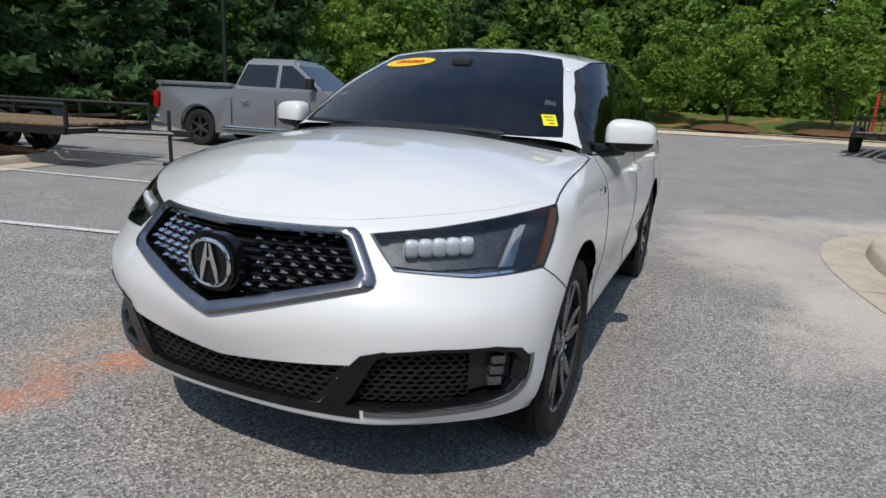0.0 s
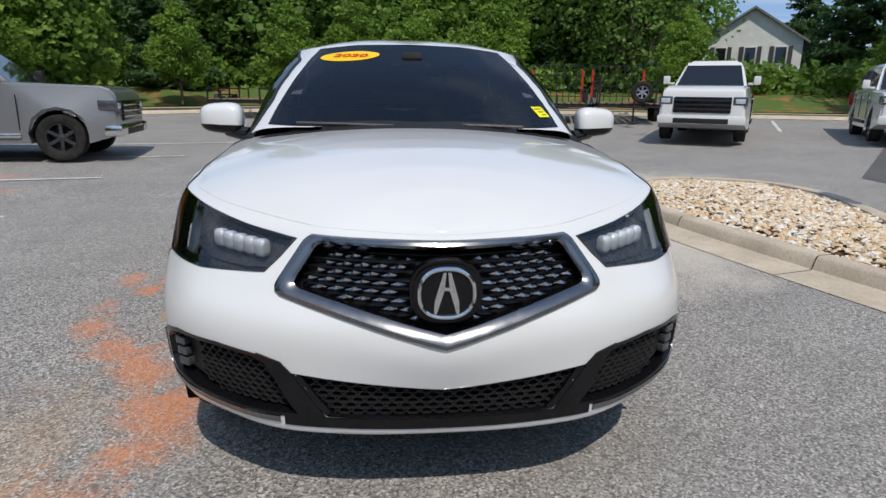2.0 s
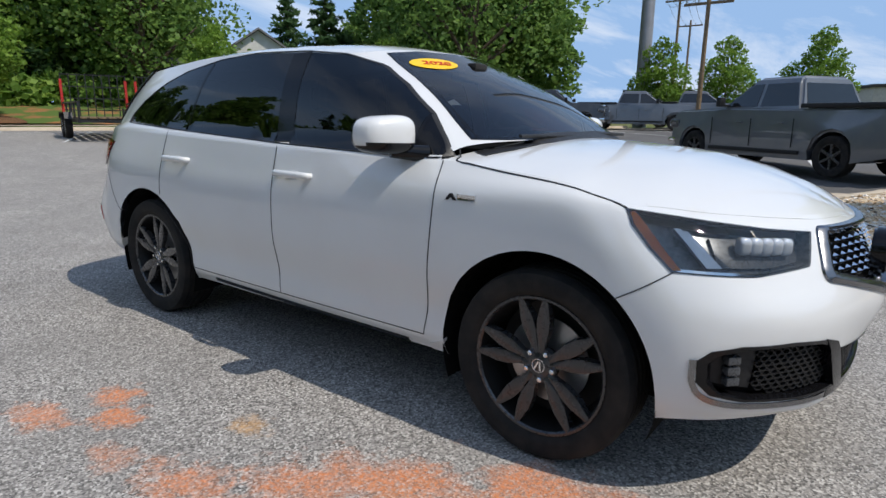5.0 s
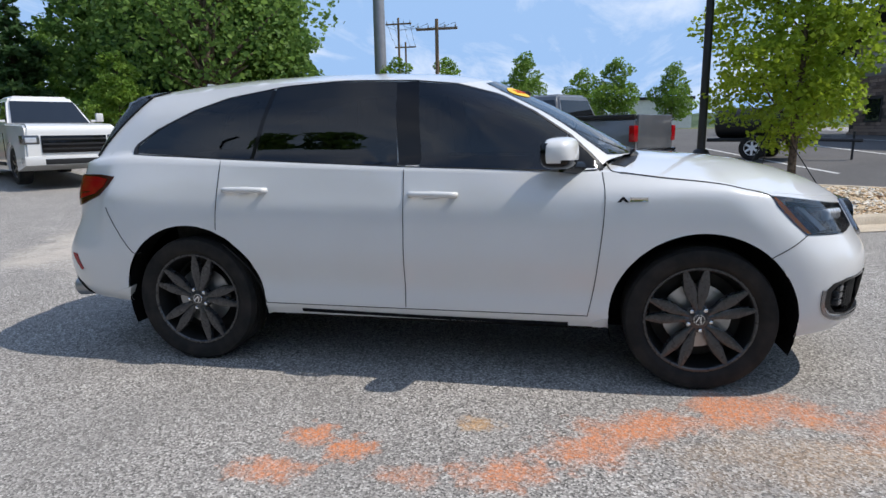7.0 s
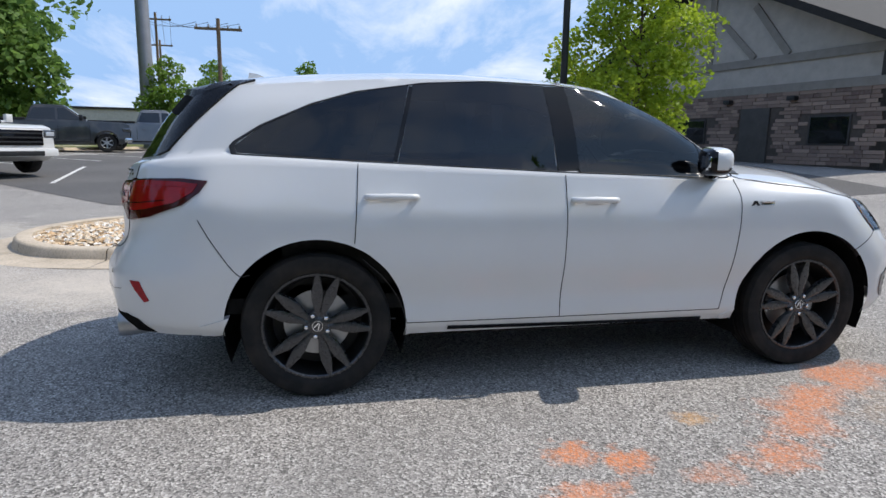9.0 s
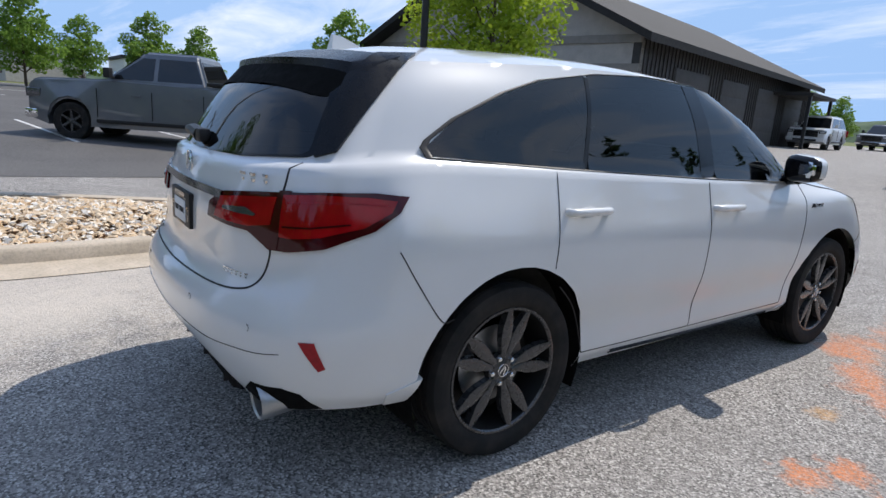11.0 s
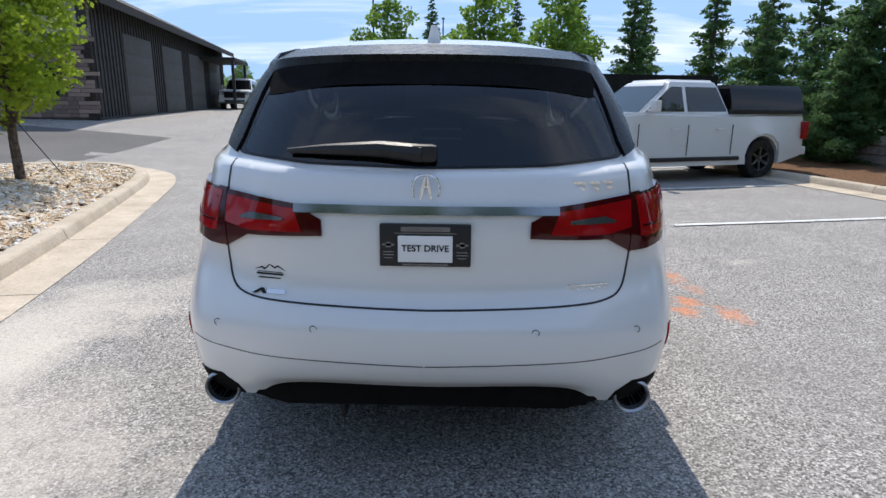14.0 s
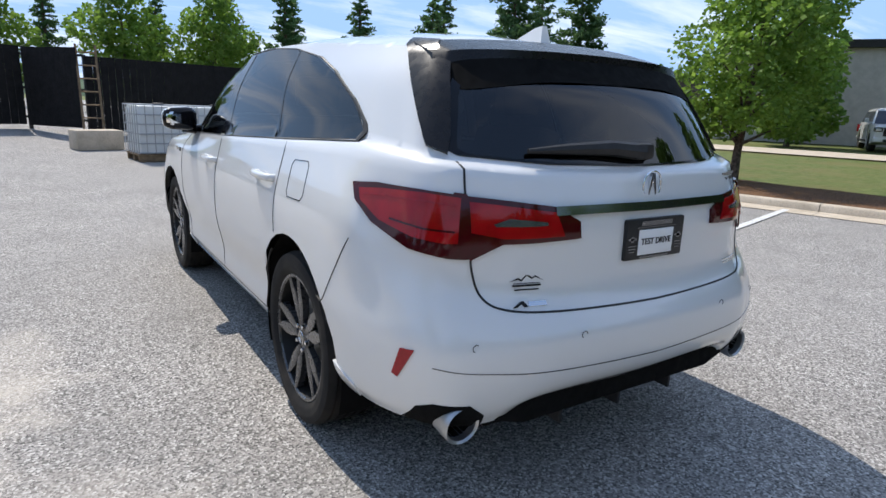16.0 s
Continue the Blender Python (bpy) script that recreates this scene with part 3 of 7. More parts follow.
# outer kerbs
wrun = kerb_run([(-4.6, -13), (-5.4, -10), (-6.3, -7), (-7.2, -3.5), (-8.1, 0.2), (-8.9, 3.2)], False, side=1)
kerb_things(wrun, "lot_kerb", "pale concrete kerb along the parking bays", 10)
nrun = kerb_run([(-12.9, 4.4), (-14.5, 10), (-12.5, 18), (-5, 23.5), (0, 24.4), (4.5, 24.0), (10, 21.5), (19, 16.5), (31, 10.5)], False, side=1)
kerb_things(nrun, "lot_kerb", "pale concrete kerb at the foot of the bank", 10)
tagged(part("mulch_bed", cdt_sheet([(-5.0, -13), (-5.8, -10), (-6.7, -7), (-7.6, -3.5), (-8.45, .2), (-9.2, 3.1), (-11.5, 3.3), (-10.8, 0), (-10, -4), (-9.2, -8), (-8.2, -13)], .8, lambda x, y: ground_z(x, y) + .09 + .06 * noise.noise((x, y, 0))), M["mulch"]), "brown mulch strip behind the parking kerb", "mulch", kind="structure")
tagged(part("road", cdt_sheet([(-15, -40), (-19, -40), (-27, 0), (-23, 0)], 3.0, ground_z, .02), M["concrete"]), "pale road beyond the grass bank", "road", kind="structure")
# footpath behind the far kerb
bm = bmesh.new()
prev = None
for p, n in nrun:
    q = [bm.verts.new((p.x - n.x * o, p.y - n.y * o, ground_z(p.x, p.y) + .13)) for o in (2.6, 4.1)]
    if prev:
        bm.faces.new((prev[0], q[0], q[1], prev[1]))
    prev = q
tagged(part("footpath", bm, M["concrete"]), "pale concrete footpath across the grass bank", "footpath", kind="structure")


DARK = [(7.6, -12), (7.6, 5.0), (12, 9.5), (18, 12), (28, 8.5), (44, 4.5), (58, -5), (58, -18)]
tagged(part("pavement", cdt_sheet(DARK, 1.5, ground_z, .006), M["asphalt_lot"]), "darker grey asphalt of the lot beyond the island", "asphalt", kind="structure")


def stripe(x0, y0, x1, y1, w=.10):
    a, b = Vector((x0, y0)), Vector((x1, y1))
    n = max(1, int((b - a).length / .8))
    t = (b - a).normalized()
    s = Vector((-t.y, t.x)) * w / 2
    bm = bmesh.new()
    prev = None
    for i in range(n + 1):
        p = a.lerp(b, i / n)
        q = [bm.verts.new((p.x + s.x * k_, p.y + s.y * k_, ground_z(p.x + s.x * k_, p.y + s.y * k_) + .012)) for k_ in (1, -1)]
        if prev:
            bm.faces.new((prev[0], prev[1], q[1], q[0]))
        prev = q
    return tagged(part("bay_line", bm, M["line"]), "worn white parking bay line on asphalt", "bay line", "parking bay lines", "structure")


for ln in ((-2.65, -2.62, -6.7, -3.5), (-3.44, 0.0, -7.75, -1.08), (-1.95, -5.2, -5.9, -6.25), (-1.0, -7.75, -5.2, -9.0), (-4.2, 2.75, -8.6, 1.65), (-4.4, 5.6, -11.4, 3.6), (-4.0, 8.3, -12.5, 6.1), (-3.2, 10.8, -11.5, 9.0)):
    stripe(*ln)
# bays of the far row, and of the lot beyond the island
rowd, nose = Vector((0.857, -0.515)), Vector((-0.515, -0.857))
for i in range(-3, 10):
    p = Vector((9.2, 14.3)) + rowd * 2.75 * i
    stripe(p.x, p.y, p.x - nose.x * 5.0, p.y - nose.y * 5.0)
for i in range(-1, 9):
    p = Vector((11.5, 4.5)) + Vector((.20, -.98)) * 2.75 * i
    stripe(p.x, p.y, p.x + 4.9, p.y + 1.0)
    stripe(p.x - 2.6, p.y - .5, p.x, p.y) if i > 2 else None

# clay bank under the woods
bm = bmesh.new()
prev = None
for p, n in nrun[8:]:
    q = []
    for o, h in ((5.0, .16), (6.5, .35), (9, .8), (13, 1.2)):
        x, y = p.x - n.x * o, p.y - n.y * o
        q.append(bm.verts.new((x, y, ground_z(p.x, p.y) + h * (1 + .3 * noise.noise((x * .3, y * .3, 0))))))
    if prev:
        for j in range(3):
            bm.faces.new((prev[j], q[j], q[j + 1], prev[j + 1]))
    prev = q
tagged(part("bank", bm, M["clay"]), "red clay and grass bank below the woods", "bank", kind="structure")


# ---- trees ----
def leaves_mesh(name, lobes, count, size, mat, seed, droop=0.0, needle=False, hollow=.55):
    """Leaf blades scattered through lobes (centre, radii)."""
    rs = np.random.RandomState(seed)
    vol = np.array([l[1][0] * l[1][1] * l[1][2] for l in lobes]) ** .7
    pick = rs.choice(len(lobes), count, p=vol / vol.sum())
    c = np.array([l[0] for l in lobes])[pick]
    r = np.array([l[1] for l in lobes])[pick]
    d = rs.normal(size=(count, 3))
    d /= np.linalg.norm(d, axis=1)[:, None]
    rad = hollow + (1 - hollow) * rs.rand(count) ** .7
    rad *= 1 + .22 * np.sin(d[:, 0] * 5 + pick) * np.cos(d[:, 2] * 4 + pick * 2)
    p = c + d * rad[:, None] * r
    p[:, 2] -= droop * (d[:, 0] ** 2 + d[:, 1] ** 2) * rad
    s = size * (.6 + .8 * rs.rand(count))
    a = rs.normal(size=(count, 3)); a += d * .5
    a[:, 2] *= .6
    a /= np.linalg.norm(a, axis=1)[:, None]
    b = np.cross(a, rs.normal(size=(count, 3)))
    b /= np.linalg.norm(b, axis=1)[:, None]
    wd = .22 if needle else .42
    v = np.stack([p - a * s[:, None] * .5, p + b * s[:, None] * wd * .9, p + a * s[:, None] * .5, p - b * s[:, None] * wd * .9], 1).reshape(-1, 3)
    me = bpy.data.meshes.new(name)
    me.vertices.add(len(v)); me.vertices.foreach_set("co", v.ravel())
    me.loops.add(4 * count); me.loops.foreach_set("vertex_index", np.arange(4 * count))
    me.polygons.add(count)
    me.polygons.foreach_set("loop_start", np.arange(0, 4 * count, 4))
    me.update(); me.validate()
    me.materials.append(mat)
    return me


def broadleaf(name, label, height, crown_r, crown_z0, mat, count, leaf, seed, trunk_r=.07, lobes_n=16, group=""):
    rnd = random.Random(seed)
    t = thing(name, label, "tree", None, group)
    bm = bmesh.new()
    tube(bm, [(0, 0, -.15), (.02, .01, crown_z0 * .6), (rnd.uniform(-.1, .1), rnd.uniform(-.1, .1), crown_z0 + .3 * (height - crown_z0)), (rnd.uniform(-.15, .15), rnd.uniform(-.15, .15), height * .92)], [trunk_r * 1.25, trunk_r, trunk_r * .6, trunk_r * .15], 8)
    lobes = []
    for i in range(lobes_n):
        f = (i + .5) / lobes_n
        z = crown_z0 + (height - crown_z0) * f
        wmax = crown_r * (math.sin(math.pi * min(1, .12 + .88 * f)) ** .6) * (1.1 - .35 * f)
        ang = i * 2.399 + rnd.uniform(-.4, .4)
        rr = wmax * rnd.uniform(.35, .75)
        c = (rr * math.cos(ang), rr * math.sin(ang), z + rnd.uniform(-.2, .2) * crown_r * .3)
        s = max(.25 * crown_r, wmax * rnd.uniform(.38, .60))
        lobes.append((c, (s, s, s * rnd.uniform(.55, .8))))
        base = (0, 0, max(crown_z0 * .75, z - rr * .9 - .1))
        mid = tuple(lerp(a, b, .55) + rnd.uniform(-.06, .06) for a, b in zip(base, c))
        tube(bm, [base, mid, c], [trunk_r * .42 * (1.2 - f), trunk_r * .25, trunk_r * .07], 5)
    part("trunk", bm, M["bark"], t)
    cr = new("crown", leaves_mesh("crown", lobes, count, leaf, mat, seed))
    cr.parent = t
    return t


def conifer(name, label, height, base_r, mat, count, leaf, seed, group="", z0=.3):
    rnd = random.Random(seed)
    t = thing(name, label, "tree", None, group)
    bm = bmesh.new()
    tube(bm, [(0, 0, -.2), (0, 0, height * .5), (0, 0, height)], [height * .022, height * .013, .01], 7)
    lobes = []
    n = int(26 + height * 4)
    for i in range(n):
        f = (i / n) ** .85
        z = z0 + (height - z0) * f
        L = base_r * (1 - f) ** .85 * rnd.uniform(.6, 1.15) + .06
        ang = i * 2.399 + rnd.uniform(-.3, .3)
        tip = (L * math.cos(ang), L * math.sin(ang), z + L * rnd.uniform(.0, .35))
        tube(bm, [(0, 0, z), tip], [.02 + .012 * height * (1 - f) * .2, .006], 4, False)
        for q in (.35, .62, .88):
            s = L * .30 * (1.25 - q * .45) + .07
            lobes.append((tuple(lerp(a, b, q) for a, b in zip((0, 0, z), tip)), (s, s, s * .55)))
    lobes.append(((0, 0, height), (.06, .06, .25)))
    part("trunk", bm, M["bark"], t)
    cr = new("crown", leaves_mesh("crown", lobes, count, leaf, mat, seed, .05, True, .2))
    cr.parent = t
    return t


def put(t, x, y, s=1.0, rz=0.0, dz=0.0):
    t.matrix_world = pose(x, y, ground_z(x, y) + dz, 0, 0, rz) @ Matrix.Scale(s, 4)
    return t


def again(t, x, y, s, rz, dz=0.0):
    c = copy_thing(t, Matrix())
    c.scale = (s, s, s)
    c.location, c.rotation_euler = (x, y, ground_z(x, y) + dz), (0, 0, radians(rz))
    return c


lime = put(broadleaf("young_tree", "young tree with bright lime-green leaves on the gravel island", 4.9, 1.32, 1.0, M["leaf_lime"], 17000, .078, 3, .06, 26), 6.15, -4.15, 1, 0, .15)
bm = bmesh.new()
for ang in (0, 2.1, 4.2):
    tube(bm, [(6.15 + .05 * math.cos(ang), -3.85 + .05 * math.sin(ang), 1.35), (6.15 + .75 * math.cos(ang), -3.85 + .75 * math.sin(ang), .28)], .008, 5)
tagged(part("tree_stays", bm, M["black_steel"]), "thin dark guy wires staking the young tree", "stays")
oak = put(broadleaf("oak_tree", "leafy young oak behind the parking kerb", 5.2, 1.65, 1.0, M["leaf_mid"], 14000, .10, 8, .08, 26), -9.8, -3.3, 1, 0, .05)
vig = broadleaf("bank_tree", "young bright green tree on a mulch mound", 4.6, 1.7, 1.0, M["leaf_mid"], 7000, .15, 11, .06, 18, "young trees on the bank")
put(vig, 1.6, 28.5, 1.15, 0, .3)
for x, y, s, rz in ((6.0, 29.0, 1.2, 70), (-4.8, 28.5, 1.0, 140), (-9.5, 26.5, .95, 30), (-13.0, 24.5, 1.15, 200), (-1.6, 31.0, 1.1, 300), (14.5, 25.0, .95, 10), (21.8, 20.2, .9, 100), (30.0, 18.0, .95, 100), (-13.5, 18.5, 1.0, 10)):
    again(vig, x, y, s, rz, .3)
for x, y in ((1.6, 28.5), (6.0, 29.0), (-4.8, 28.5), (14.5, 25.0)):
    bm = bmesh.new()
    bmesh.ops.create_uvsphere(bm, u_segments=20, v_segments=10, radius=1)
    bmesh.ops.delete(bm, geom=[v for v in bm.verts if v.co.z < -.2], context="VERTS")
    for v in bm.verts:
        v.co = Vector((x + v.co.x * 1.5, y + v.co.y * 1.5, ground_z(x, y) + .12 + v.co.z * .30 + .05 * noise.noise(v.co * 4)))
    tagged(part("mulch_mound", bm, M["mulch"]), "low brown mulch mound under a young tree", "mulch", "mulch mounds", "stuff")

# the woods behind the lot
wood = broadleaf("wood_tree", "tall dark leafy tree of the woods", 13.0, 4.2, 1.0, M["leaf_dark"], 9000, .42, 21, .22, 30, "trees of the woods")
put(wood, -6, 39, 1.0, 0, .8)
wood2 = broadleaf("wood_tree", "tall green leafy tree of the woods", 11.0, 3.6, .6, M["leaf_oak"], 8000, .38, 22, .18, 26, "trees of the woods")
put(wood2, 2, 36, 1.0, 0, .8)
pine = conifer("pine_tree", "dark evergreen among the woods", 9.0, 2.6, M["needle"], 7000, .40, 23, "evergreens of the woods")
put(pine, -12, 31, 1.0, 0, .6)
wr = random.Random(77)
for i in range(78):
    az = radians(wr.uniform(28, 168))
    r = wr.uniform(36, 60) if az < radians(120) else wr.uniform(26, 48)
    x, y = r * math.cos(az), r * math.sin(az)
    if 49.5 < math.degrees(az) < 60 and r < 54:
        continue
    again(wr.choice((wood, wood, wood2, wood2, pine)), x, y, wr.uniform(.75, 1.25), wr.uniform(0, 360), .6)
# undergrowth along the edge of the woods
und = leaves_mesh("undergrowth", [((36 * math.cos(a) * (1 if a < 2.1 else .82), 36 * math.sin(a) * (1 if a < 2.1 else .82), 2.1), (1.9, 1.9, 1.3)) for a in np.linspace(radians(30), radians(165), 70)], 22000, .40, M["leaf_oak"], 31)
tagged(new("undergrowth", und), "dense green undergrowth along the woods", "undergrowth", kind="stuff")
bigoak = broadleaf("old_oak", "large old oak with dark spreading crown", 15.5, 6.2, 3.0, M["leaf_dark"], 9500, .30, 41, .45, 34)
put(bigoak, 27.5, 19.0, 1.0, 0, .6)
again(bigoak, 33.0, 26.0, 1.0, 120, .6)
again(bigoak, 15.0, 33.0, .9, 220, .6)
# evergreens beside the bays and by the fence
cedar = conifer("cedar_tree", "dense dark cedar behind the parking kerb", 6.2, 1.9, M["needle"], 17000, .17, 51, "cedars by the kerb")
put(cedar, -9.6, -10.4, .95, 0, -.1)
for x, y, s, rz in ((-7.4, -10.9, .60, 80), (-8.6, -13.2, .78, 200), (-11.4, -9.6, .9, 300), (-8.5, -9.3, .5, 150)):
    again(cedar, x, y, s, rz, -.1)
fir = conifer("slender_fir", "slender open evergreen beyond the fence", 8.0, 1.5, M["needle"], 4200, .26, 52, "evergreens beyond the fence", 1.0)
put(fir, -9.5, -30, 1.0)
for x, y, s, rz in ((-6.5, -31, .95, 40), (-13, -28, 1.0, 90), (-3.5, -33, .85, 150), (-16.5, -25, 1.05, 210), (-11, -33, .9, 300), (-19, -20, 1.0, 20), (1.5, -34, .85, 100)):
    again(fir, x, y, s, rz)
fence_tree = broadleaf("roadside_tree", "green tree beyond the dark fence", 6.5, 2.4, 1.2, M["leaf_mid"], 7000, .2, 61, .09, 18, "trees beyond the fence")
put(fence_tree, -1.5, -29, 1.0)
for x, y, s, rz in ((4.0, -33, 1.0, 50), (-5.2, -27.5, .95, 100), (33.0, 9.5, .75, 10), (36.0, 2.0, .75, 60), (34.0, -3.5, .65, 120), (46, 9, .9, 200), (42.0, -8.0, .7, 60), (52, -2, .8, 120), (26, -11.0, .75, 90), (19.5, -52, .6, 0), (14.5, -60, .6, 90), (8, -64, .6, 30), (24, -56, .7, 30)):
    again(fence_tree, x, y, s, rz)
# evergreens close behind the trailer and the silver pickup
for x, y, s, rz in ((-15.5, 9.5, .8, 10), (-17, 6.0, .85, 60), (-16.0, 12.5, .9, 120), (-14.5, 15.5, .95, 200), (-18, 3.0, .8, 260), (-20, 8, 1.1, 310), (-19, 13, 1.1, 30), (-15.8, 2.0, .6, 30)):
    again(pine, x, y, s, rz, .1)
for x, y, s, rz in ((-19, 17, .9, 0), (-23, 10, 1.0, 50), (-24, 3, 1.0, 150), (-26, -4, .8, 150), (-28, -12, .7, 90), (-27, 16, 1.0, 250)):
    again(wood2, x, y, s, rz, .1)


# ---- the white family car ----
from mathutils.bvhtree import BVHTree
from mathutils.geometry import delaunay_2d_cdt


def spline(pts, closed=False, sub=6):
    """Catmull-Rom through points."""
    p = [np.array(q, float) for q in pts]
    n = len(p)
    out = []
    for i in range(n if closed else n - 1):
        p1, p2 = p[i], p[(i + 1) % n]
        p0 = p[i - 1] if closed or i > 0 else 2 * p1 - p2
        p3 = p[(i + 2) % n] if closed or i + 2 < n else 2 * p2 - p1
        for s in range(sub):
            t = s / sub
            out.append(0.5 * (2 * p1 + (p2 - p0) * t + (2 * p0 - 5 * p1 + 4 * p2 - p3) * t * t + (3 * p1 - p0 - 3 * p2 + p3) * t ** 3))
    if not closed:
        out.append(p[-1])
    return out


def ring_of(half):
    """A closed ring from the half that runs from the middle of the nose to the middle of the tail."""
    return half + [(-x, y, z) for x, y, z in half[-2:0:-1]]


# Feature lines of the lower body, bottom to shoulder.
def side_run(x, z, zf=None, zr=None):
    return [(x - 0.004, -1.41, z if zf is None else zf), (x, -0.90, z), (x, -0.40, z), (x, 0.15, z), (x, 0.70, z), (x - 0.002, 1.41, z if zr is None else zr)]


LOWER = [
    [(0, -2.300, .308), (.30, -2.285, .310), (.55, -2.230, .316), (.77, -2.085, .322), (.885, -1.94, .318), (.915, -1.75, .295)] + side_run(.895, .305) + [(.90, 1.80, .34), (.875, 2.08, .35), (.78, 2.29, .36), (.62, 2.36, .362), (.47, 2.40, .428), (0, 2.415, .428)],
    [(0, -2.340, .335), (.30, -2.325, .338), (.55, -2.265, .350), (.795, -2.11, .385), (.912, -1.96, .40), (.950, -1.75, .38)] + side_run(.928, .375) + [(.935, 1.82, .40), (.905, 2.09, .41), (.80, 2.325, .42), (.65, 2.40, .43), (.47, 2.455, .475), (0, 2.475, .480)],
    [(0, -2.36, .46), (.30, -2.34, .485), (.55, -2.28, .53), (.79, -2.14, .565), (.925, -1.97, .56), (.960, -1.75, .52)] + side_run(.930, .50) + [(.948, 1.84, .51), (.925, 2.09, .52), (.83, 2.325, .53), (.66, 2.425, .535), (.45, 2.485, .545), (0, 2.51, .55)],
    [(0, -2.415, .625), (.30, -2.365, .655), (.55, -2.285, .67), (.79, -2.14, .68), (.926, -1.955, .67), (.966, -1.75, .65)] + side_run(.962, .66) + [(.965, 1.84, .65), (.938, 2.075, .64), (.845, 2.312, .635), (.66, 2.425, .64), (.45, 2.488, .65), (0, 2.515, .655)],
    [(0, -2.375, .785), (.30, -2.315, .775), (.55, -2.225, .775), (.785, -2.08, .775), (.915, -1.91, .77), (.965, -1.72, .77)] + side_run(.968, .80) + [(.962, 1.85, .78), (.925, 2.055, .75), (.835, 2.278, .735), (.65, 2.392, .724), (.45, 2.46, .715), (0, 2.492, .705)],
    [(0, -2.335, .87), (.28, -2.28, .865), (.50, -2.185, .865), (.77, -2.025, .86), (.90, -1.84, .875), (.955, -1.66, .90)] + side_run(.962, .92, .93, .92) + [(.95, 1.87, .92), (.905, 2.04, .88), (.815, 2.237, .845), (.64, 2.343, .82), (.45, 2.405, .80), (0, 2.435, .79)],
    [(0, -2.285, .92), (.26, -2.245, .925), (.45, -2.165, .925), (.73, -1.965, .95), (.88, -1.76, .985), (.925, -1.60, 1.01)] + side_run(.940, 1.02, 1.025, 1.02) + [(.928, 1.87, 1.02), (.885, 2.02, 1.0), (.80, 2.222, .99), (.63, 2.332, .995), (.45, 2.395, 1.00), (0, 2.425, 1.00)],
    [(0, -2.245, .945), (.25, -2.21, .955), (.42, -2.135, .962), (.70, -1.915, .99), (.835, -1.74, 1.012), (.862, -1.58, 1.04), (.865, -1.41, 1.075), (.872, -.90, 1.118), (.905, -.40, 1.130), (.910, .15, 1.145), (.905, .70, 1.165), (.885, 1.41, 1.19), (.862, 1.80, 1.20), (.835, 2.00, 1.185), (.755, 2.187, 1.176), (.61, 2.286, 1.165), (.45, 2.345, 1.155), (0, 2.385, 1.145)],
]
BELT = [(0, -1.14, 1.198), (.35, -1.115, 1.195), (.62, -1.03, 1.188), (.76, -.95, 1.172), (.845, -.86, 1.135), (.872, -.55, 1.138), (.880, -.10, 1.152), (.878, .40, 1.168), (.868, 1.0, 1.192), (.848, 1.45, 1.215), (.818, 1.78, 1.235), (.785, 1.98, 1.225), (.725, 2.14, 1.20), (.42, 2.31, 1.178), (0, 2.355, 1.17)]
WAIST = [(0, -.74, 1.425), (.33, -.715, 1.42), (.56, -.655, 1.415), (.68, -.60, 1.41), (.752, -.50, 1.40), (.800, -.30, 1.40), (.812, .0, 1.405), (.812, .40, 1.415), (.800, 1.0, 1.43), (.772, 1.40, 1.44), (.738, 1.70, 1.44), (.700, 1.88, 1.43), (.635, 2.03, 1.42), (.38, 2.16, 1.425), (0, 2.20, 1.43)]
RAIL = [(0, -.30, 1.632), (.30, -.285, 1.625), (.50, -.255, 1.610), (.60, -.205, 1.597), (.655, -.12, 1.592), (.690, .02, 1.603), (.705, .20, 1.615), (.708, .50, 1.622), (.695, 1.0, 1.615), (.672, 1.38, 1.592), (.645, 1.66, 1.572), (.612, 1.84, 1.560), (.545, 1.95, 1.558), (.30, 2.01, 1.570), (0, 2.03, 1.575)]


def net(rows, sub_u, sub_v):
    rings = [spline(ring_of(r), True, sub_u) for r in rows]
    cols = list(zip(*rings))
    return [spline(c, False, sub_v) for c in cols]


def grid_faces(bm, g, closed=True):
    vs = [[bm.verts.new(Vector(p)) for p in col] for col in g]
    n = len(vs)
    for i in range(n if closed else n - 1):
        a, b = vs[i], vs[(i + 1) % n]
        for j in range(len(a) - 1):
            bm.faces.new((a[j], b[j], b[j + 1], a[j + 1]))


def fan_cap(bm, half, centre_y, centre_z, power, steps):
    """A crowned panel between an edge line and the car's middle line."""
    edge = spline(half, False, 8)
    n = len(edge) - 1
    y0, y1 = edge[0][1], edge[-1][1]
    rows = []
    for i, e in enumerate(edge):
        s = i / n
        yc = centre_y(s)
        zc = interp(centre_z, yc)
        row = []
        for j in range(-steps, steps + 1):
            v = abs(j) / steps
            row.append(bm.verts.new(Vector((math.copysign(e[0] * v, j) if j else 0.0, lerp(yc, e[1], v ** 1.6), lerp(zc, e[2], v ** power)))))
        rows.append(row)
    for a, b in zip(rows, rows[1:]):
        for j in range(2 * steps):
            bm.faces.new((a[j], a[j + 1], b[j + 1], b[j]))


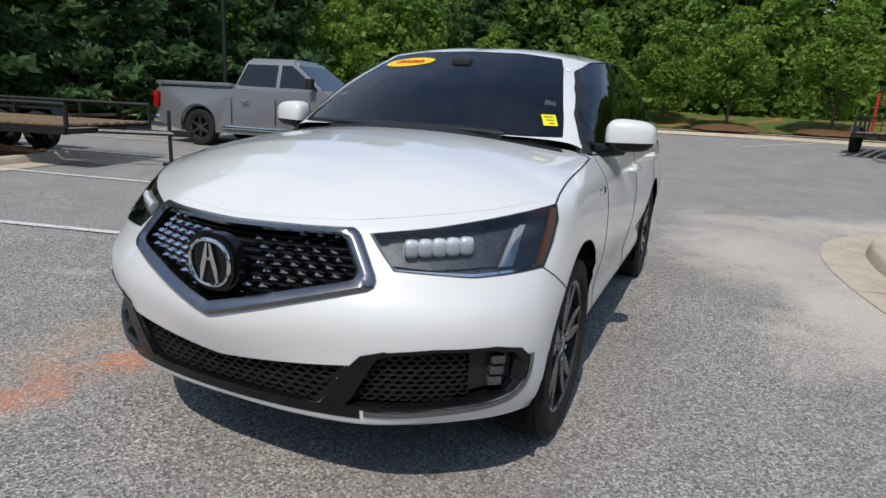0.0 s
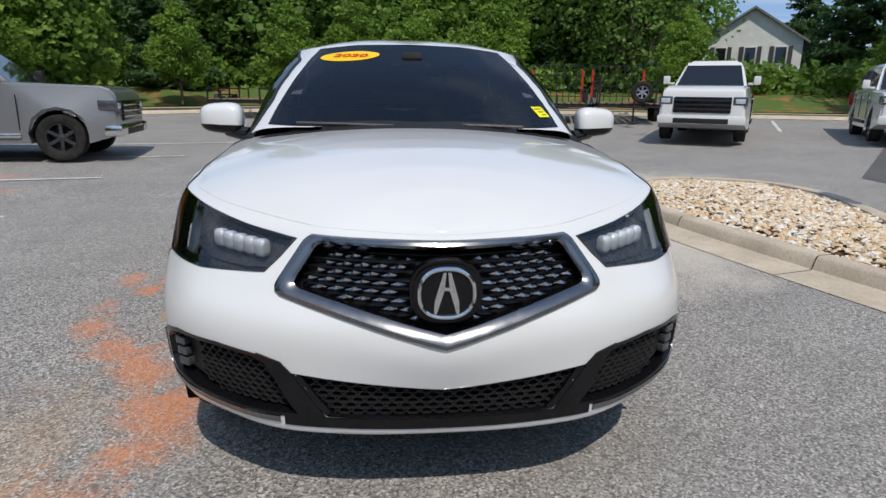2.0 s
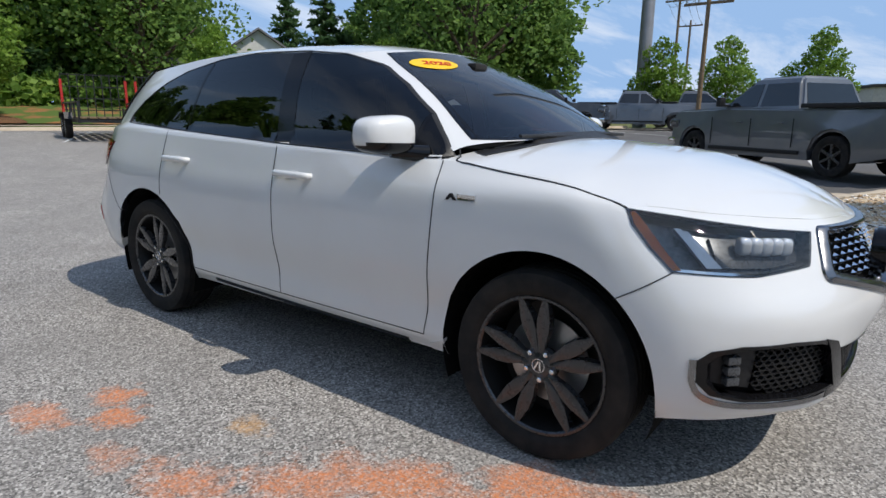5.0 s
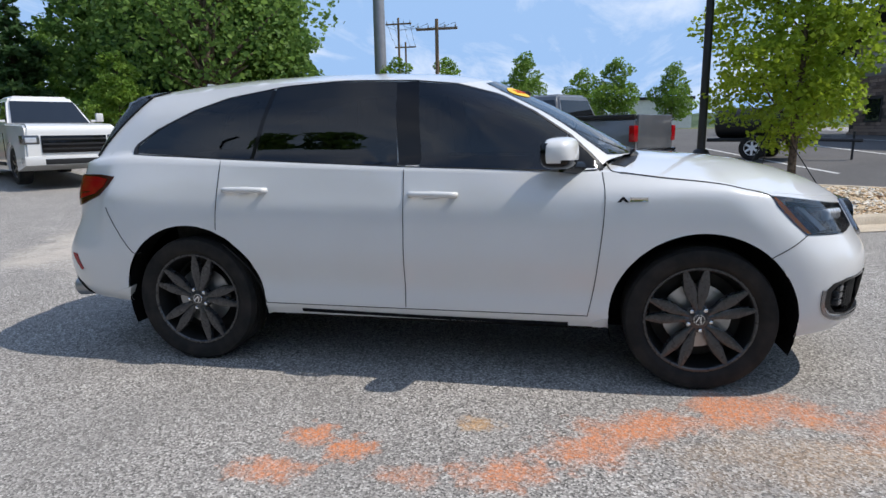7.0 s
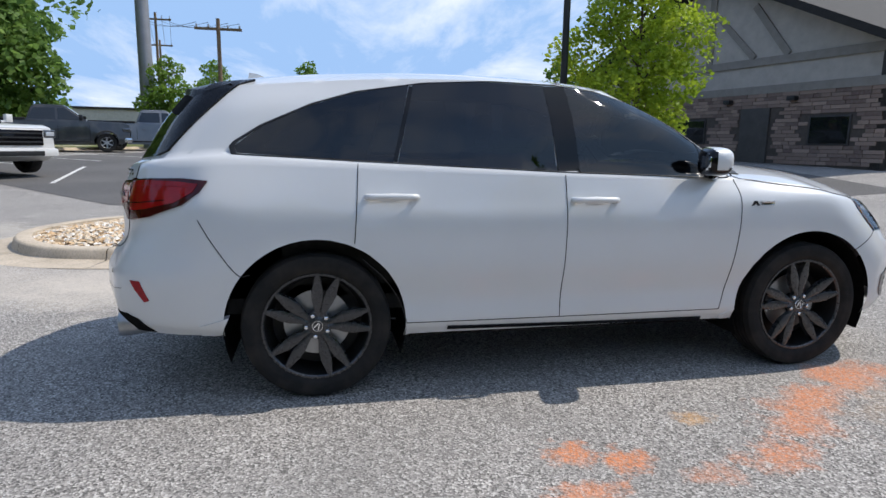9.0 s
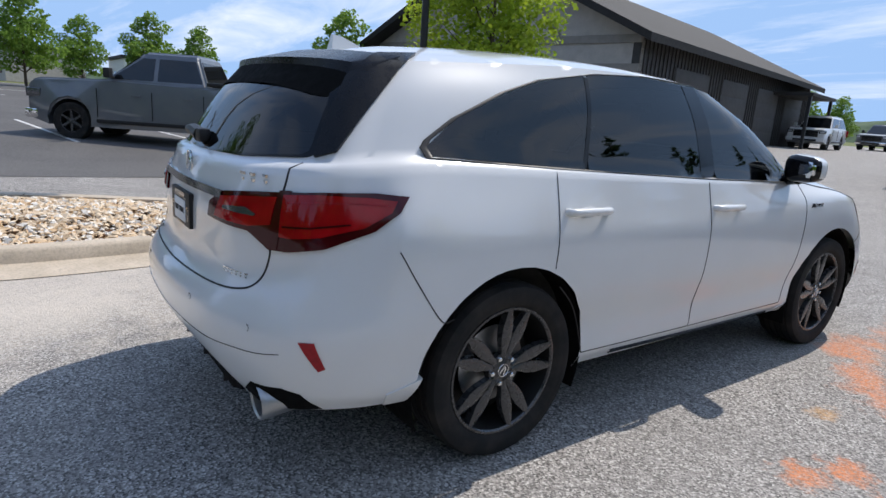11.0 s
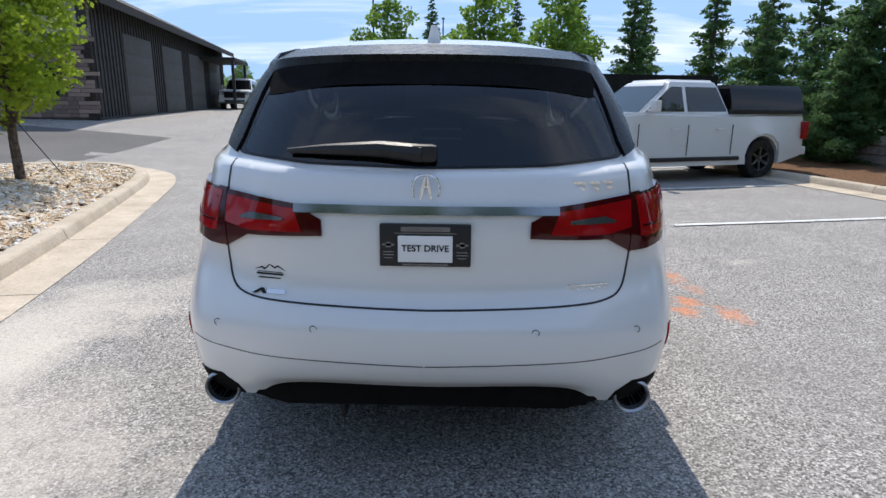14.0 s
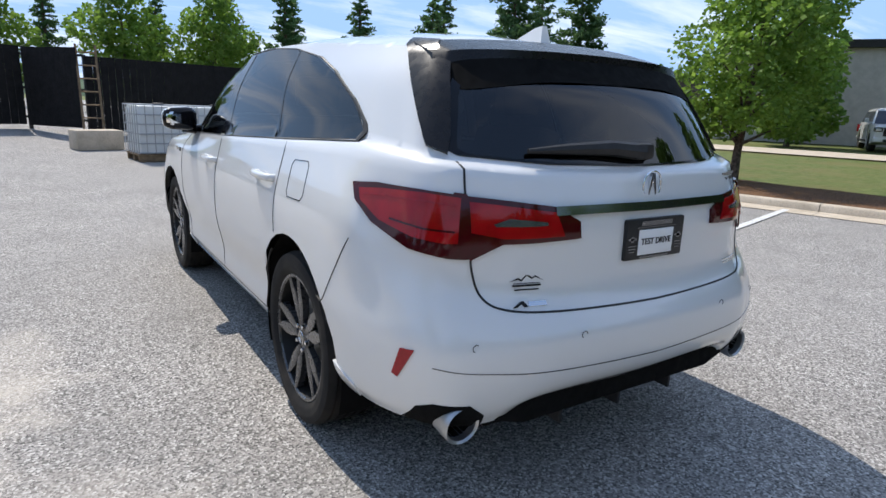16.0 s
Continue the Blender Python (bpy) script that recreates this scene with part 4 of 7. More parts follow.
shell = bmesh.new()
lower_g = net(LOWER, 9, 6)
grid_faces(shell, lower_g)
n_lower = len(shell.faces)
HOOD_Z = [(-2.25, .945), (-2.21, .969), (-2.15, 1.003), (-2.05, 1.052), (-1.9, 1.105), (-1.7, 1.150), (-1.5, 1.172), (-1.3, 1.187), (-1.1, 1.198), (-.9, 1.205)]
hood_edge = LOWER[-1][:8]
fan_cap(shell, hood_edge, lambda s: -2.245 + 1.15 * s ** 1.25, HOOD_Z, 2.3, 16)
n_hood = len(shell.faces)
green_g = net([BELT, WAIST, RAIL], 9, 9)
grid_faces(shell, green_g)
n_green = len(shell.faces)
ROOF_Z = [(-.30, 1.632), (-.15, 1.658), (0, 1.675), (.2, 1.690), (.5, 1.700), (.9, 1.698), (1.3, 1.680), (1.6, 1.652), (1.85, 1.615), (2.03, 1.575)]
fan_cap(shell, RAIL, lambda s: -.30 + 2.33 * s, ROOF_Z, 2.6, 12)
n_roof = len(shell.faces)
# rear deck and shoulder filler between the side feature line and the window line
sh_up = spline(ring_of(LOWER[-1]), True, 9)
shoulder = []
belt_ring = spline(ring_of(BELT), True, 9)
for p in sh_up:
    if p[1] < -0.93:
        shoulder.append(None)
        continue
    q = min(belt_ring, key=lambda b: (b[0] - p[0]) ** 2 + (b[1] - p[1]) ** 2)
    shoulder.append([p, (p * 0.5 + q * 0.5) + np.array([0, 0, 0.004]), q])
for a, b in zip(shoulder, shoulder[1:] + shoulder[:1]):
    if a is None or b is None:
        continue
    va, vb = [shell.verts.new(Vector(p)) for p in a], [shell.verts.new(Vector(p)) for p in b]
    for j in range(2):
        shell.faces.new((va[j], vb[j], vb[j + 1], va[j + 1]))
n_all = len(shell.faces)
bmesh.ops.remove_doubles(shell, verts=shell.verts, dist=0.0008)
shell.faces.ensure_lookup_table()
bmesh.ops.recalc_face_normals(shell, faces=shell.faces)
for f in shell.faces:
    f.smooth = True
shell.normal_update()
BVH = BVHTree.FromBMesh(shell)


def on_skin(p, d):
    """The place on the body's skin under a point, seen along a direction, and its outward normal."""
    d = Vector(d).normalized()
    hit, nor, _, _ = BVH.ray_cast(Vector(p) + d * 1.2, -d, 3.0)
    if hit is None:
        hit, nor, _, _ = BVH.find_nearest(Vector(p))
    if nor.dot(d) < 0:
        nor = -nor
    return hit, nor


def closest(p):
    hit, nor, _, _ = BVH.find_nearest(Vector(p))
    return hit, nor if nor.dot(hit - Vector((0, 0, .6))) > 0 else -nor


def flat_axes(d):
    d = Vector(d).normalized()
    a = Vector((0, 0, 1)).cross(d)
    a = a.normalized() if a.length > 0.1 else Vector((1, 0, 0))
    return a, d.cross(a).normalized(), d


def inside(poly, x, y):
    r = False
    for (x0, y0), (x1, y1) in zip(poly, poly[1:] + poly[:1]):
        if (y0 > y) != (y1 > y) and x < (x1 - x0) * (y - y0) / (y1 - y0) + x0:
            r = not r
    return r


def resample(pts, n, closed=True):
    p = [Vector(q) for q in pts]
    if closed:
        p.append(p[0])
    ls = [0.0]
    for a, b in zip(p, p[1:]):
        ls.append(ls[-1] + (b - a).length)
    out, i = [], 0
    for j in range(n):
        t = ls[-1] * j / (n if closed else n - 1)
        while i < len(p) - 2 and ls[i + 1] < t:
            i += 1
        out.append(p[i].lerp(p[i + 1], (t - ls[i]) / max(1e-9, ls[i + 1] - ls[i])))
    return out


def patch(outline, d, lift=0.003, step=0.03, thick=0.012, smooth_line=False):
    """A panel with a clean outline that follows the skin, raised by lift, with a rim turned inwards."""
    if smooth_line:
        outline = spline(outline, True, 5)
    a, b, d = flat_axes(d)
    per = sum((Vector(p) - Vector(q)).length for p, q in zip(outline, list(outline[1:]) + [outline[0]]))
    corner = [Vector(p) for p in outline]
    ring = []
    for p, q in zip(corner, corner[1:] + corner[:1]):
        k = max(1, int((q - p).length / step))
        ring += [p.lerp(q, i / k) for i in range(k)]
    flat = [(p.dot(a), p.dot(b)) for p in ring]
    xs, ys = [p[0] for p in flat], [p[1] for p in flat]
    pts = [Vector(p) for p in flat]
    gx = min(xs) + step / 2
    while gx < max(xs):
        gy = min(ys) + step / 2
        while gy < max(ys):
            if inside(flat, gx, gy) and min((gx - p[0]) ** 2 + (gy - p[1]) ** 2 for p in flat) > (step * 0.45) ** 2:
                pts.append(Vector((gx, gy)))
            gy += step
        gx += step
    verts, _, faces, *_ = delaunay_2d_cdt(pts, [], [list(range(len(flat)))], 1, 1e-5)
    mid = sum((p.dot(d) for p in corner)) / len(corner)
    bm = bmesh.new()
    vs, ns = [], []
    for v in verts:
        hit, nor = on_skin(a * v.x + b * v.y + d * mid, d)
        vs.append(bm.verts.new(hit + nor * lift))
        ns.append(nor)
    fs = [bm.faces.new([vs[i] for i in f]) for f in faces if len(set(f)) == len(f)]
    for f in fs:
        f.normal_update()
        if f.normal.dot(d) < 0:
            f.normal_flip()
    if thick:
        lows = {}
        for e in [e for e in bm.edges if e.is_boundary]:
            f = e.link_faces[0]
            for v in e.verts:
                if v not in lows:
                    lows[v] = bm.verts.new(v.co - ns[vs.index(v)] * thick)
            lp = [l for l in f.loops if l.edge == e][0]
            p, q = lp.vert, lp.link_loop_next.vert
            bm.faces.new((q, p, lows[p], lows[q]))
    return bm


def ribbon(line, d, width, lift=0.0018, thick=0.004, closed=False, step=0.025, bm=None, smooth_line=False, near=False):
    """A narrow strip along a line on the skin."""
    if smooth_line:
        line = spline(line, closed, 5)
    bm = bm or bmesh.new()
    p = [Vector(q) for q in line]
    if closed:
        p.append(p[0])
    pts = []
    for s, e in zip(p, p[1:]):
        k = max(1, int((e - s).length / step))
        pts += [s.lerp(e, i / k) for i in range(k)]
    pts.append(p[-1])
    hs = [closest(q) if near else on_skin(q, d) for q in pts]
    prev = None
    for i, (h, nor) in enumerate(hs):
        t = hs[min(i + 1, len(hs) - 1)][0] - hs[max(i - 1, 0)][0]
        if t.length < 1e-7:
            continue
        sd_ = t.normalized().cross(nor).normalized() * width / 2
        q = [bm.verts.new(h - sd_ - nor * thick), bm.verts.new(h - sd_ + nor * lift), bm.verts.new(h + sd_ + nor * lift), bm.verts.new(h + sd_ - nor * thick)]
        if prev:
            for j in range(3):
                bm.faces.new((prev[j], q[j], q[j + 1], prev[j + 1]))
        prev = q
    bmesh.ops.recalc_face_normals(bm, faces=bm.faces)
    return bm


def bezel(outer, inner, d, n, prof):
    """A frame between two outlines; prof: pairs of (share of the way in, height over the skin)."""
    o, i_ = resample(outer, n), resample(inner, n)
    bm = bmesh.new()
    loops = []
    for s, h in prof:
        ring = []
        for p, q in zip(o, i_):
            hit, nor = on_skin(p.lerp(q, s), d)
            ring.append(bm.verts.new(hit + (nor * 0.4 + Vector(d).normalized() * 0.6) * h))
        loops.append(ring)
    for q, s in zip(loops, loops[1:]):
        for j in range(n):
            bm.faces.new((q[j], q[(j + 1) % n], s[(j + 1) % n], s[j]))
    bmesh.ops.recalc_face_normals(bm, faces=bm.faces)
    return bm


# Outlines, for the x > 0 side; sx mirrors them.
def mir(pts, sx):
    return [(p[0] * sx, p[1], p[2]) for p in pts]


FRONT, SIDE, REAR = (0, -1, 0), (1, 0, 0), (0, 1, 0)
WIN = {
    "quarter_window": [(.8, 1.775, 1.243), (.8, 1.40, 1.222), (.8, 1.022, 1.200), (.8, .925, 1.568), (.8, 1.03, 1.553), (.8, 1.2, 1.520), (.8, 1.41, 1.455), (.8, 1.65, 1.350), (.8, 1.785, 1.275)],
    "rear_window": [(.8, .998, 1.199), (.8, .55, 1.178), (.8, .155, 1.163), (.8, .185, 1.588), (.8, .50, 1.597), (.8, .75, 1.590), (.8, .902, 1.574)],
    "front_window": [(.8, .030, 1.157), (.8, -.35, 1.146), (.8, -.72, 1.137), (.8, -.735, 1.301), (.8, -.56, 1.410), (.8, -.37, 1.505), (.8, -.14, 1.567), (.8, .075, 1.583)],
}
WIN = {k_: [(x, y, z + .014 if z > 1.3 else z - .011) for x, y, z in w] for k_, w in WIN.items()}
DLO = [(.8, 1.80, 1.225), (.8, 1.2, 1.196), (.8, .13, 1.148), (.8, -.72, 1.122), (.8, -.93, 1.122), (.8, -.89, 1.18), (.8, -.755, 1.305), (.8, -.565, 1.43), (.8, -.375, 1.527), (.8, -.14, 1.590), (.8, .1, 1.612), (.8, .5, 1.62), (.8, .85, 1.60), (.8, 1.2, 1.545), (.8, 1.42, 1.478), (.8, 1.665, 1.368), (.8, 1.815, 1.272)]
SCREEN = [(0, -1, 1.205), (.35, -1, 1.202), (.58, -1, 1.198), (.715, -.9, 1.20), (.685, -.8, 1.28), (.62, -.6, 1.42), (.56, -.4, 1.53), (.515, -.3, 1.592), (.30, -.3, 1.617), (0, -.3, 1.624)]
SCREEN = [(-x, y, z) for x, y, z in SCREEN[:0:-1]] + SCREEN
BACKLIGHT = [(0, 2.3, 1.180), (.40, 2.3, 1.188), (.66, 2.2, 1.208), (.685, 2.15, 1.225), (.625, 2.1, 1.40), (.565, 2.0, 1.50), (.30, 2.0, 1.54), (0, 2.0, 1.548)]
BACKLIGHT = [(-x, y, z) for x, y, z in BACKLIGHT[:0:-1]] + BACKLIGHT
GR_OUT = [(0, -2.3, .640), (.25, -2.3, .704), (.49, -2.3, .764), (.507, -2.3, .778), (.497, -2.3, .802), (.415, -2.3, .920), (.390, -2.3, .933), (.20, -2.3, .931), (0, -2.3, .928)]
GR_IN = [(0, -2.3, .683), (.225, -2.3, .738), (.432, -2.3, .787), (.446, -2.3, .797), (.438, -2.3, .815), (.378, -2.3, .904), (.362, -2.3, .913), (.19, -2.3, .910), (0, -2.3, .906)]
GR_OUT = GR_OUT + [(-x, y, z) for x, y, z in GR_OUT[-2:0:-1]]
GR_IN = GR_IN + [(-x, y, z) for x, y, z in GR_IN[-2:0:-1]]
DIAG = (.62, -.78, 0)
LAMP = [(.432, -2.17, .918), (.60, -2.06, .938), (.75, -1.93, .966), (.86, -1.80, .990), (.908, -1.70, 1.004), (.925, -1.73, .955), (.928, -1.80, .88), (.915, -1.86, .815), (.74, -2.06, .803), (.522, -2.18, .817), (.478, -2.18, .866)]
FOG = [(.462, -2.31, .530), (.49, -2.30, .562), (.56, -2.27, .584), (.69, -2.20, .598), (.84, -2.07, .598), (.893, -1.99, .580), (.913, -1.955, .545), (.908, -1.96, .47), (.878, -1.99, .428), (.80, -2.07, .402), (.62, -2.22, .384), (.50, -2.28, .382), (.39, -2.315, .386)]
INTAKE = [(-.458, -2.31, .532), (-.30, -2.33, .515), (0, -2.36, .490), (.30, -2.33, .515), (.458, -2.31, .532), (.412, -2.31, .46), (.355, -2.31, .390), (.20, -2.33, .385), (0, -2.34, .382), (-.20, -2.33, .385), (-.355, -2.31, .390), (-.412, -2.31, .46)]
RDIAG = (.55, .835, 0)
TAIL_IN = [(.342, 2.40, 1.014), (.341, 2.41, .962), (.41, 2.40, .959), (.60, 2.34, .952), (.694, 2.30, .900), (.697, 2.28, 1.0), (.699, 2.25, 1.093), (.55, 2.33, 1.078), (.432, 2.37, 1.062)]
TAIL_OUT = [(.697, 2.29, .903), (.75, 2.26, .905), (.83, 2.17, .925), (.90, 2.04, .985), (.922, 1.965, 1.045), (.915, 1.935, 1.098), (.87, 2.03, 1.108), (.79, 2.17, 1.104), (.700, 2.25, 1.094)]

HOLES = [(SCREEN, FRONT), (BACKLIGHT, REAR), (GR_IN, FRONT), (INTAKE, FRONT)]
for s_ in (1, -1):
    HOLES += [(mir(w, s_), (s_, 0, 0)) for w in WIN.values()]
    HOLES += [(mir(LAMP, s_), (s_ * DIAG[0], DIAG[1], 0)), (mir(FOG, s_), (s_ * DIAG[0], DIAG[1], 0))]

# cut the openings cleanly out of the skin
dead = set()
for outline, d in HOLES:
    a, b, dd = flat_axes(d)
    poly = [(Vector(p).dot(a), Vector(p).dot(b)) for p in outline]
    mid3 = sum((Vector(p) for p in outline), Vector()) / len(outline)
    for (x0, y0), (x1, y1) in zip(poly, poly[1:] + poly[:1]):
        e = Vector((x1 - x0, y1 - y0))
        if e.length < 1e-5:
            continue
        cx, cy, reach = (x0 + x1) / 2, (y0 + y1) / 2, e.length / 2 + 0.06
        near = [f for f in shell.faces if f.normal.dot(dd) > 0.1 and (f.calc_center_median() - mid3).dot(dd) > -0.6
                and math.hypot(f.calc_center_median().dot(a) - cx, f.calc_center_median().dot(b) - cy) < reach]
        geom = near + list({q for f in near for q in f.edges}) + list({q for f in near for q in f.verts})
        bmesh.ops.bisect_plane(shell, geom=geom, dist=1e-5, plane_co=a * x0 + b * y0, plane_no=(a * -e.y + b * e.x).normalized())
    for f in shell.faces:
        if f.normal.dot(dd) > 0.1 and inside(poly, f.calc_center_median().dot(a), f.calc_center_median().dot(b)) and (f.calc_center_median() - mid3).dot(dd) > -0.6:
            dead.add(f)
bmesh.ops.delete(shell, geom=list(dead), context="FACES")
dead = set()
HUBS = [(sx, y) for sx in (1, -1) for y in (-1.41, 1.41)]
ARCH_R = 0.448
for sx, hy in HUBS:
    for f in shell.faces:
        c = f.calc_center_median()
        if c.x * sx > 0.6 and all(math.hypot(v.co.y - hy, v.co.z - 0.375) < ARCH_R for v in f.verts):
            dead.add(f)
bmesh.ops.delete(shell, geom=list(dead), context="FACES")
for sx, hy in HUBS:
    for v in shell.verts:
        r = math.hypot(v.co.y - hy, v.co.z - 0.375)
        if v.co.x * sx > 0.6 and r < ARCH_R:
            k = ARCH_R / max(r, 1e-4)
            v.co.y, v.co.z = hy + (v.co.y - hy) * k, 0.375 + (v.co.z - 0.375) * k


def panel_of(c):
    """Which body panel a place on the skin belongs to."""
    s_ = "left" if c.x > 0 else "right"
    if c.z > 1.13 and c.y > -1.2 and c.y < 2.3 and (abs(c.x) < .86 or c.z > 1.22):
        if c.y > 1.93 and abs(c.x) < .70 and c.z < 1.56:
            return "tailgate"
        return "roof" if c.z > 1.12 else "x"
    if c.y < -1.0 and abs(c.x) < .86 and c.z > .94 and (c.z > 1.0 or c.y < -1.9 or abs(c.x) < .7) and on_hood(c):
        return "hood"
    if c.y < -1.58 and (c.y - -1.86) < (0.83 - c.z) * 1.4 + 0.03 and c.z < .97 or c.y < -1.9:
        return "front_bumper"
    if c.y < -.905:
        return "front_fender " + s_
    if abs(c.x) > .8 and c.z > .335 and c.y < .115:
        return "front_door " + s_
    if abs(c.x) > .8 and c.z > .335 and c.y < 1.21:
        return "rear_door " + s_
    if c.y > 2.1 and abs(c.x) < .69 and c.z > .725 and c.z < 1.2:
        return "tailgate"
    if c.z < .33 and abs(c.y) < 1.3:
        return "rocker_panel " + s_
    if c.y > 1.86 and c.z < interp([(1.86, .62), (2.0, .86), (2.2, .88), (2.6, .72)], c.y) :
        return "rear_bumper"
    return "quarter_panel " + s_


hood_line = [(p[0], p[1]) for p in spline(hood_edge, False, 8)]
hood_poly = hood_line + [(-x, y) for x, y in hood_line[::-1]]


def on_hood(c):
    return inside(hood_poly, c.x, c.y) or c.z > interp(HOOD_Z, c.y) - 0.2 and abs(c.x) < .05


car = thing("family_car", "white pearl three-row family car with black wheels parked on asphalt", "car")
groups = {}
for f in shell.faces:
    groups.setdefault(panel_of(f.calc_center_median()), []).append(f)
# one set of smooth normals for the whole skin, carried over to each panel
vnorm = {v: v.normal.copy() for v in shell.verts}
PANEL = {}
for key, fs in groups.items():
    bm = bmesh.new()
    vm, nn = {}, []
    for f in fs:
        for v in f.verts:
            if v not in vm:
                vm[v] = bm.verts.new(v.co)
                nn.append(vnorm[v])
        bm.faces.new([vm[v] for v in f.verts])
    ob = part(key.split()[0], bm, M["white"], car)
    ob.data.normals_split_custom_set_from_vertices(nn)
    PANEL[key] = ob
shell.free()

# wheel housings and floor pan
for sx, hy in HUBS:
    bm = bmesh.new()
    prev = None
    for j in range(25):
        t = math.pi * (1.12 - 1.24 * j / 24)
        y, z = hy + (ARCH_R + .004) * math.cos(t), 0.375 + (ARCH_R + .004) * math.sin(t)
        q = [bm.verts.new((sx * x, y, z)) for x in (.925, .90, .55)]
        if prev:
            for i in range(2):
                bm.faces.new((prev[i], q[i], q[i + 1], prev[i + 1]))
        prev = q
    c = bm.verts.new((sx * .55, hy, .375))
    inner = [v for v in bm.verts if abs(abs(v.co.x) - .55) < 1e-4 and v is not c]
    inner.sort(key=lambda v: math.atan2(v.co.z - .3, v.co.y - hy))
    for p, q in zip(inner, inner[1:]):
        bm.faces.new((c, p, q))
    part("wheel_housing", bm, M["liner"], car)
bm = new_box(-.84, -.93, .27, .84, .95, .36, .02)
box(bm, -.60, -2.12, .275, .60, -.9, .40, .02)
box(bm, -.60, .9, .30, .60, 2.30, .46, .02)
part("floor_pan", bm, M["liner"], car)

# cabin: floor, dash, seats, wheel
bm = new_box(-.82, -1.25, .95, .82, -.62, 1.10, .05)
box(bm, -.80, -.66, .5, .80, 1.95, .56)
box(bm, -.80, 1.55, .5, .80, 2.05, 1.0, .03)
box(bm, -.66, -1.02, 1.06, .66, -.78, 1.165, .04)
part("dashboard", bm, M["cabin"], car, "dark dashboard and cabin floor behind the windscreen")
for x0 in (-.80, .79):
    part("door_trim", new_box(x0, -.9, .42, x0 + .01, 1.95, 1.13), M["cabin"], car)
for sx in (.38, -.38):
    for y, mt in ((.05, "red_leather"), (1.0, "red_leather")):
        bm = bmesh.new()
        box(bm, sx - .26, y - .42, .56, sx + .26, y + .08, .80, .06)
        box(bm, sx - .25, y, .72, sx + .25, y + .17, 1.30, .06, Matrix.Translation((0, y, .72)) @ Matrix.Rotation(radians(-14), 4, "X") @ Matrix.Translation((0, -y, -.72)))
        box(bm, sx - .13, y + .13, 1.32, sx + .13, y + .23, 1.50, .045)
        part("seat", bm, M[mt], car, "red leather seat")
bm = bmesh.new()
tube(bm, [(.38 + .185 * math.cos(t), -.50 - .05 * math.sin(t), 1.06 + .17 * math.sin(t)) for t in np.linspace(0, 2 * math.pi, 33)], .016, 8, False)
box(bm, .31, -.53, 1.02, .45, -.48, 1.10, .02); box(bm, .20, -.51, 1.045, .56, -.49, 1.075, .008)
part("steering_wheel", bm, M["cabin"], car)

# glass
scr = part("windscreen", patch(SCREEN, FRONT, .003, .05, .01), M["screen"], car, "tinted windscreen")
rear_glass = part("rear_glass", patch(BACKLIGHT, REAR, .003, .05, .01), M["rear_screen"], car, "dark tinted rear window")
for s_ in (1, -1):
    for nm, w in WIN.items():
        part(nm, patch(mir(w, s_), (s_, 0, 0), .0035, .04, .01), M["tint"] if nm != "front_window" else M["rear_screen"], car)
    dl = mir(DLO, s_)
    bm = bezel(dl, [tuple(Vector(p).lerp(Vector((s_ * .8, .35, 1.38)), .018)) for p in dl], (s_, 0, 0), 150, [(0, 0), (0, .004), (.5, .007), (1, .006), (1, -.01)])
    part("window_trim", bm, M["black_plastic"], car)
    for y0, z0, y1, z1, w in ((1.012, 1.195, .913, 1.575, .022), (.085, 1.155, .128, 1.60, .125), (-.735, 1.125, -.745, 1.30, .02)):
        part("window_pillar", ribbon([(s_ * .8, y0, z0), (s_ * .8, (y0 + y1) / 2, (z0 + z1) / 2), (s_ * .8, y1, z1)], (s_, 0, 0), w, .005, .008), M["gloss_black"], car)
    # front window corner panel behind the mirror
    part("mirror_sail", patch(mir([(.8, -.745, 1.135), (.8, -.90, 1.133), (.8, -.875, 1.18), (.8, -.755, 1.29)], s_), (s_, 0, 0), .004, .03), M["gloss_black"], car)
fr_in = [tuple(Vector(p).lerp(Vector((0, -.7, 1.41)), .035)) for p in SCREEN]
part("windscreen_border", bezel([tuple(Vector(p).lerp(Vector((0, -.7, 1.41)), -.015)) for p in SCREEN], fr_in, FRONT, 140, [(0, 0), (0, .004), (1, .0045), (1, -.004)]), M["gloss_black"], car)
part("rear_glass_border", bezel([tuple(Vector(p).lerp(Vector((0, 2.2, 1.36)), -.012)) for p in BACKLIGHT], [tuple(Vector(p).lerp(Vector((0, 2.2, 1.36)), .03)) for p in BACKLIGHT], REAR, 140, [(0, 0), (0, .004), (1, .0045), (1, -.004)]), M["gloss_black"], car)
part("cowl_panel", ribbon([(-.74, -1.0, 1.2), (-.6, -1.06, 1.2), (-.35, -1.11, 1.2), (0, -1.135, 1.2), (.35, -1.11, 1.2), (.6, -1.06, 1.2), (.74, -1.0, 1.2)], (0, 0, 1), .075, .004, .02), M["black_plastic"], car)
for x0 in (.10, -.52):
    bm = bmesh.new()
    tube(bm, [(x0 + .40, -1.12, 1.203), (x0 + .20, -1.11, 1.208), (x0 - .05, -1.09, 1.212)], .009, 6)
    part("wiper", bm, M["black_plastic"], car)

# rolled front edge of the hood
edge_ = hood_edge[:5]
part("hood_lip", ribbon([(-x, y, z) for x, y, z in edge_[:0:-1]] + edge_, FRONT, .020, .0012, .004, smooth_line=True, near=True), M["white"], car)

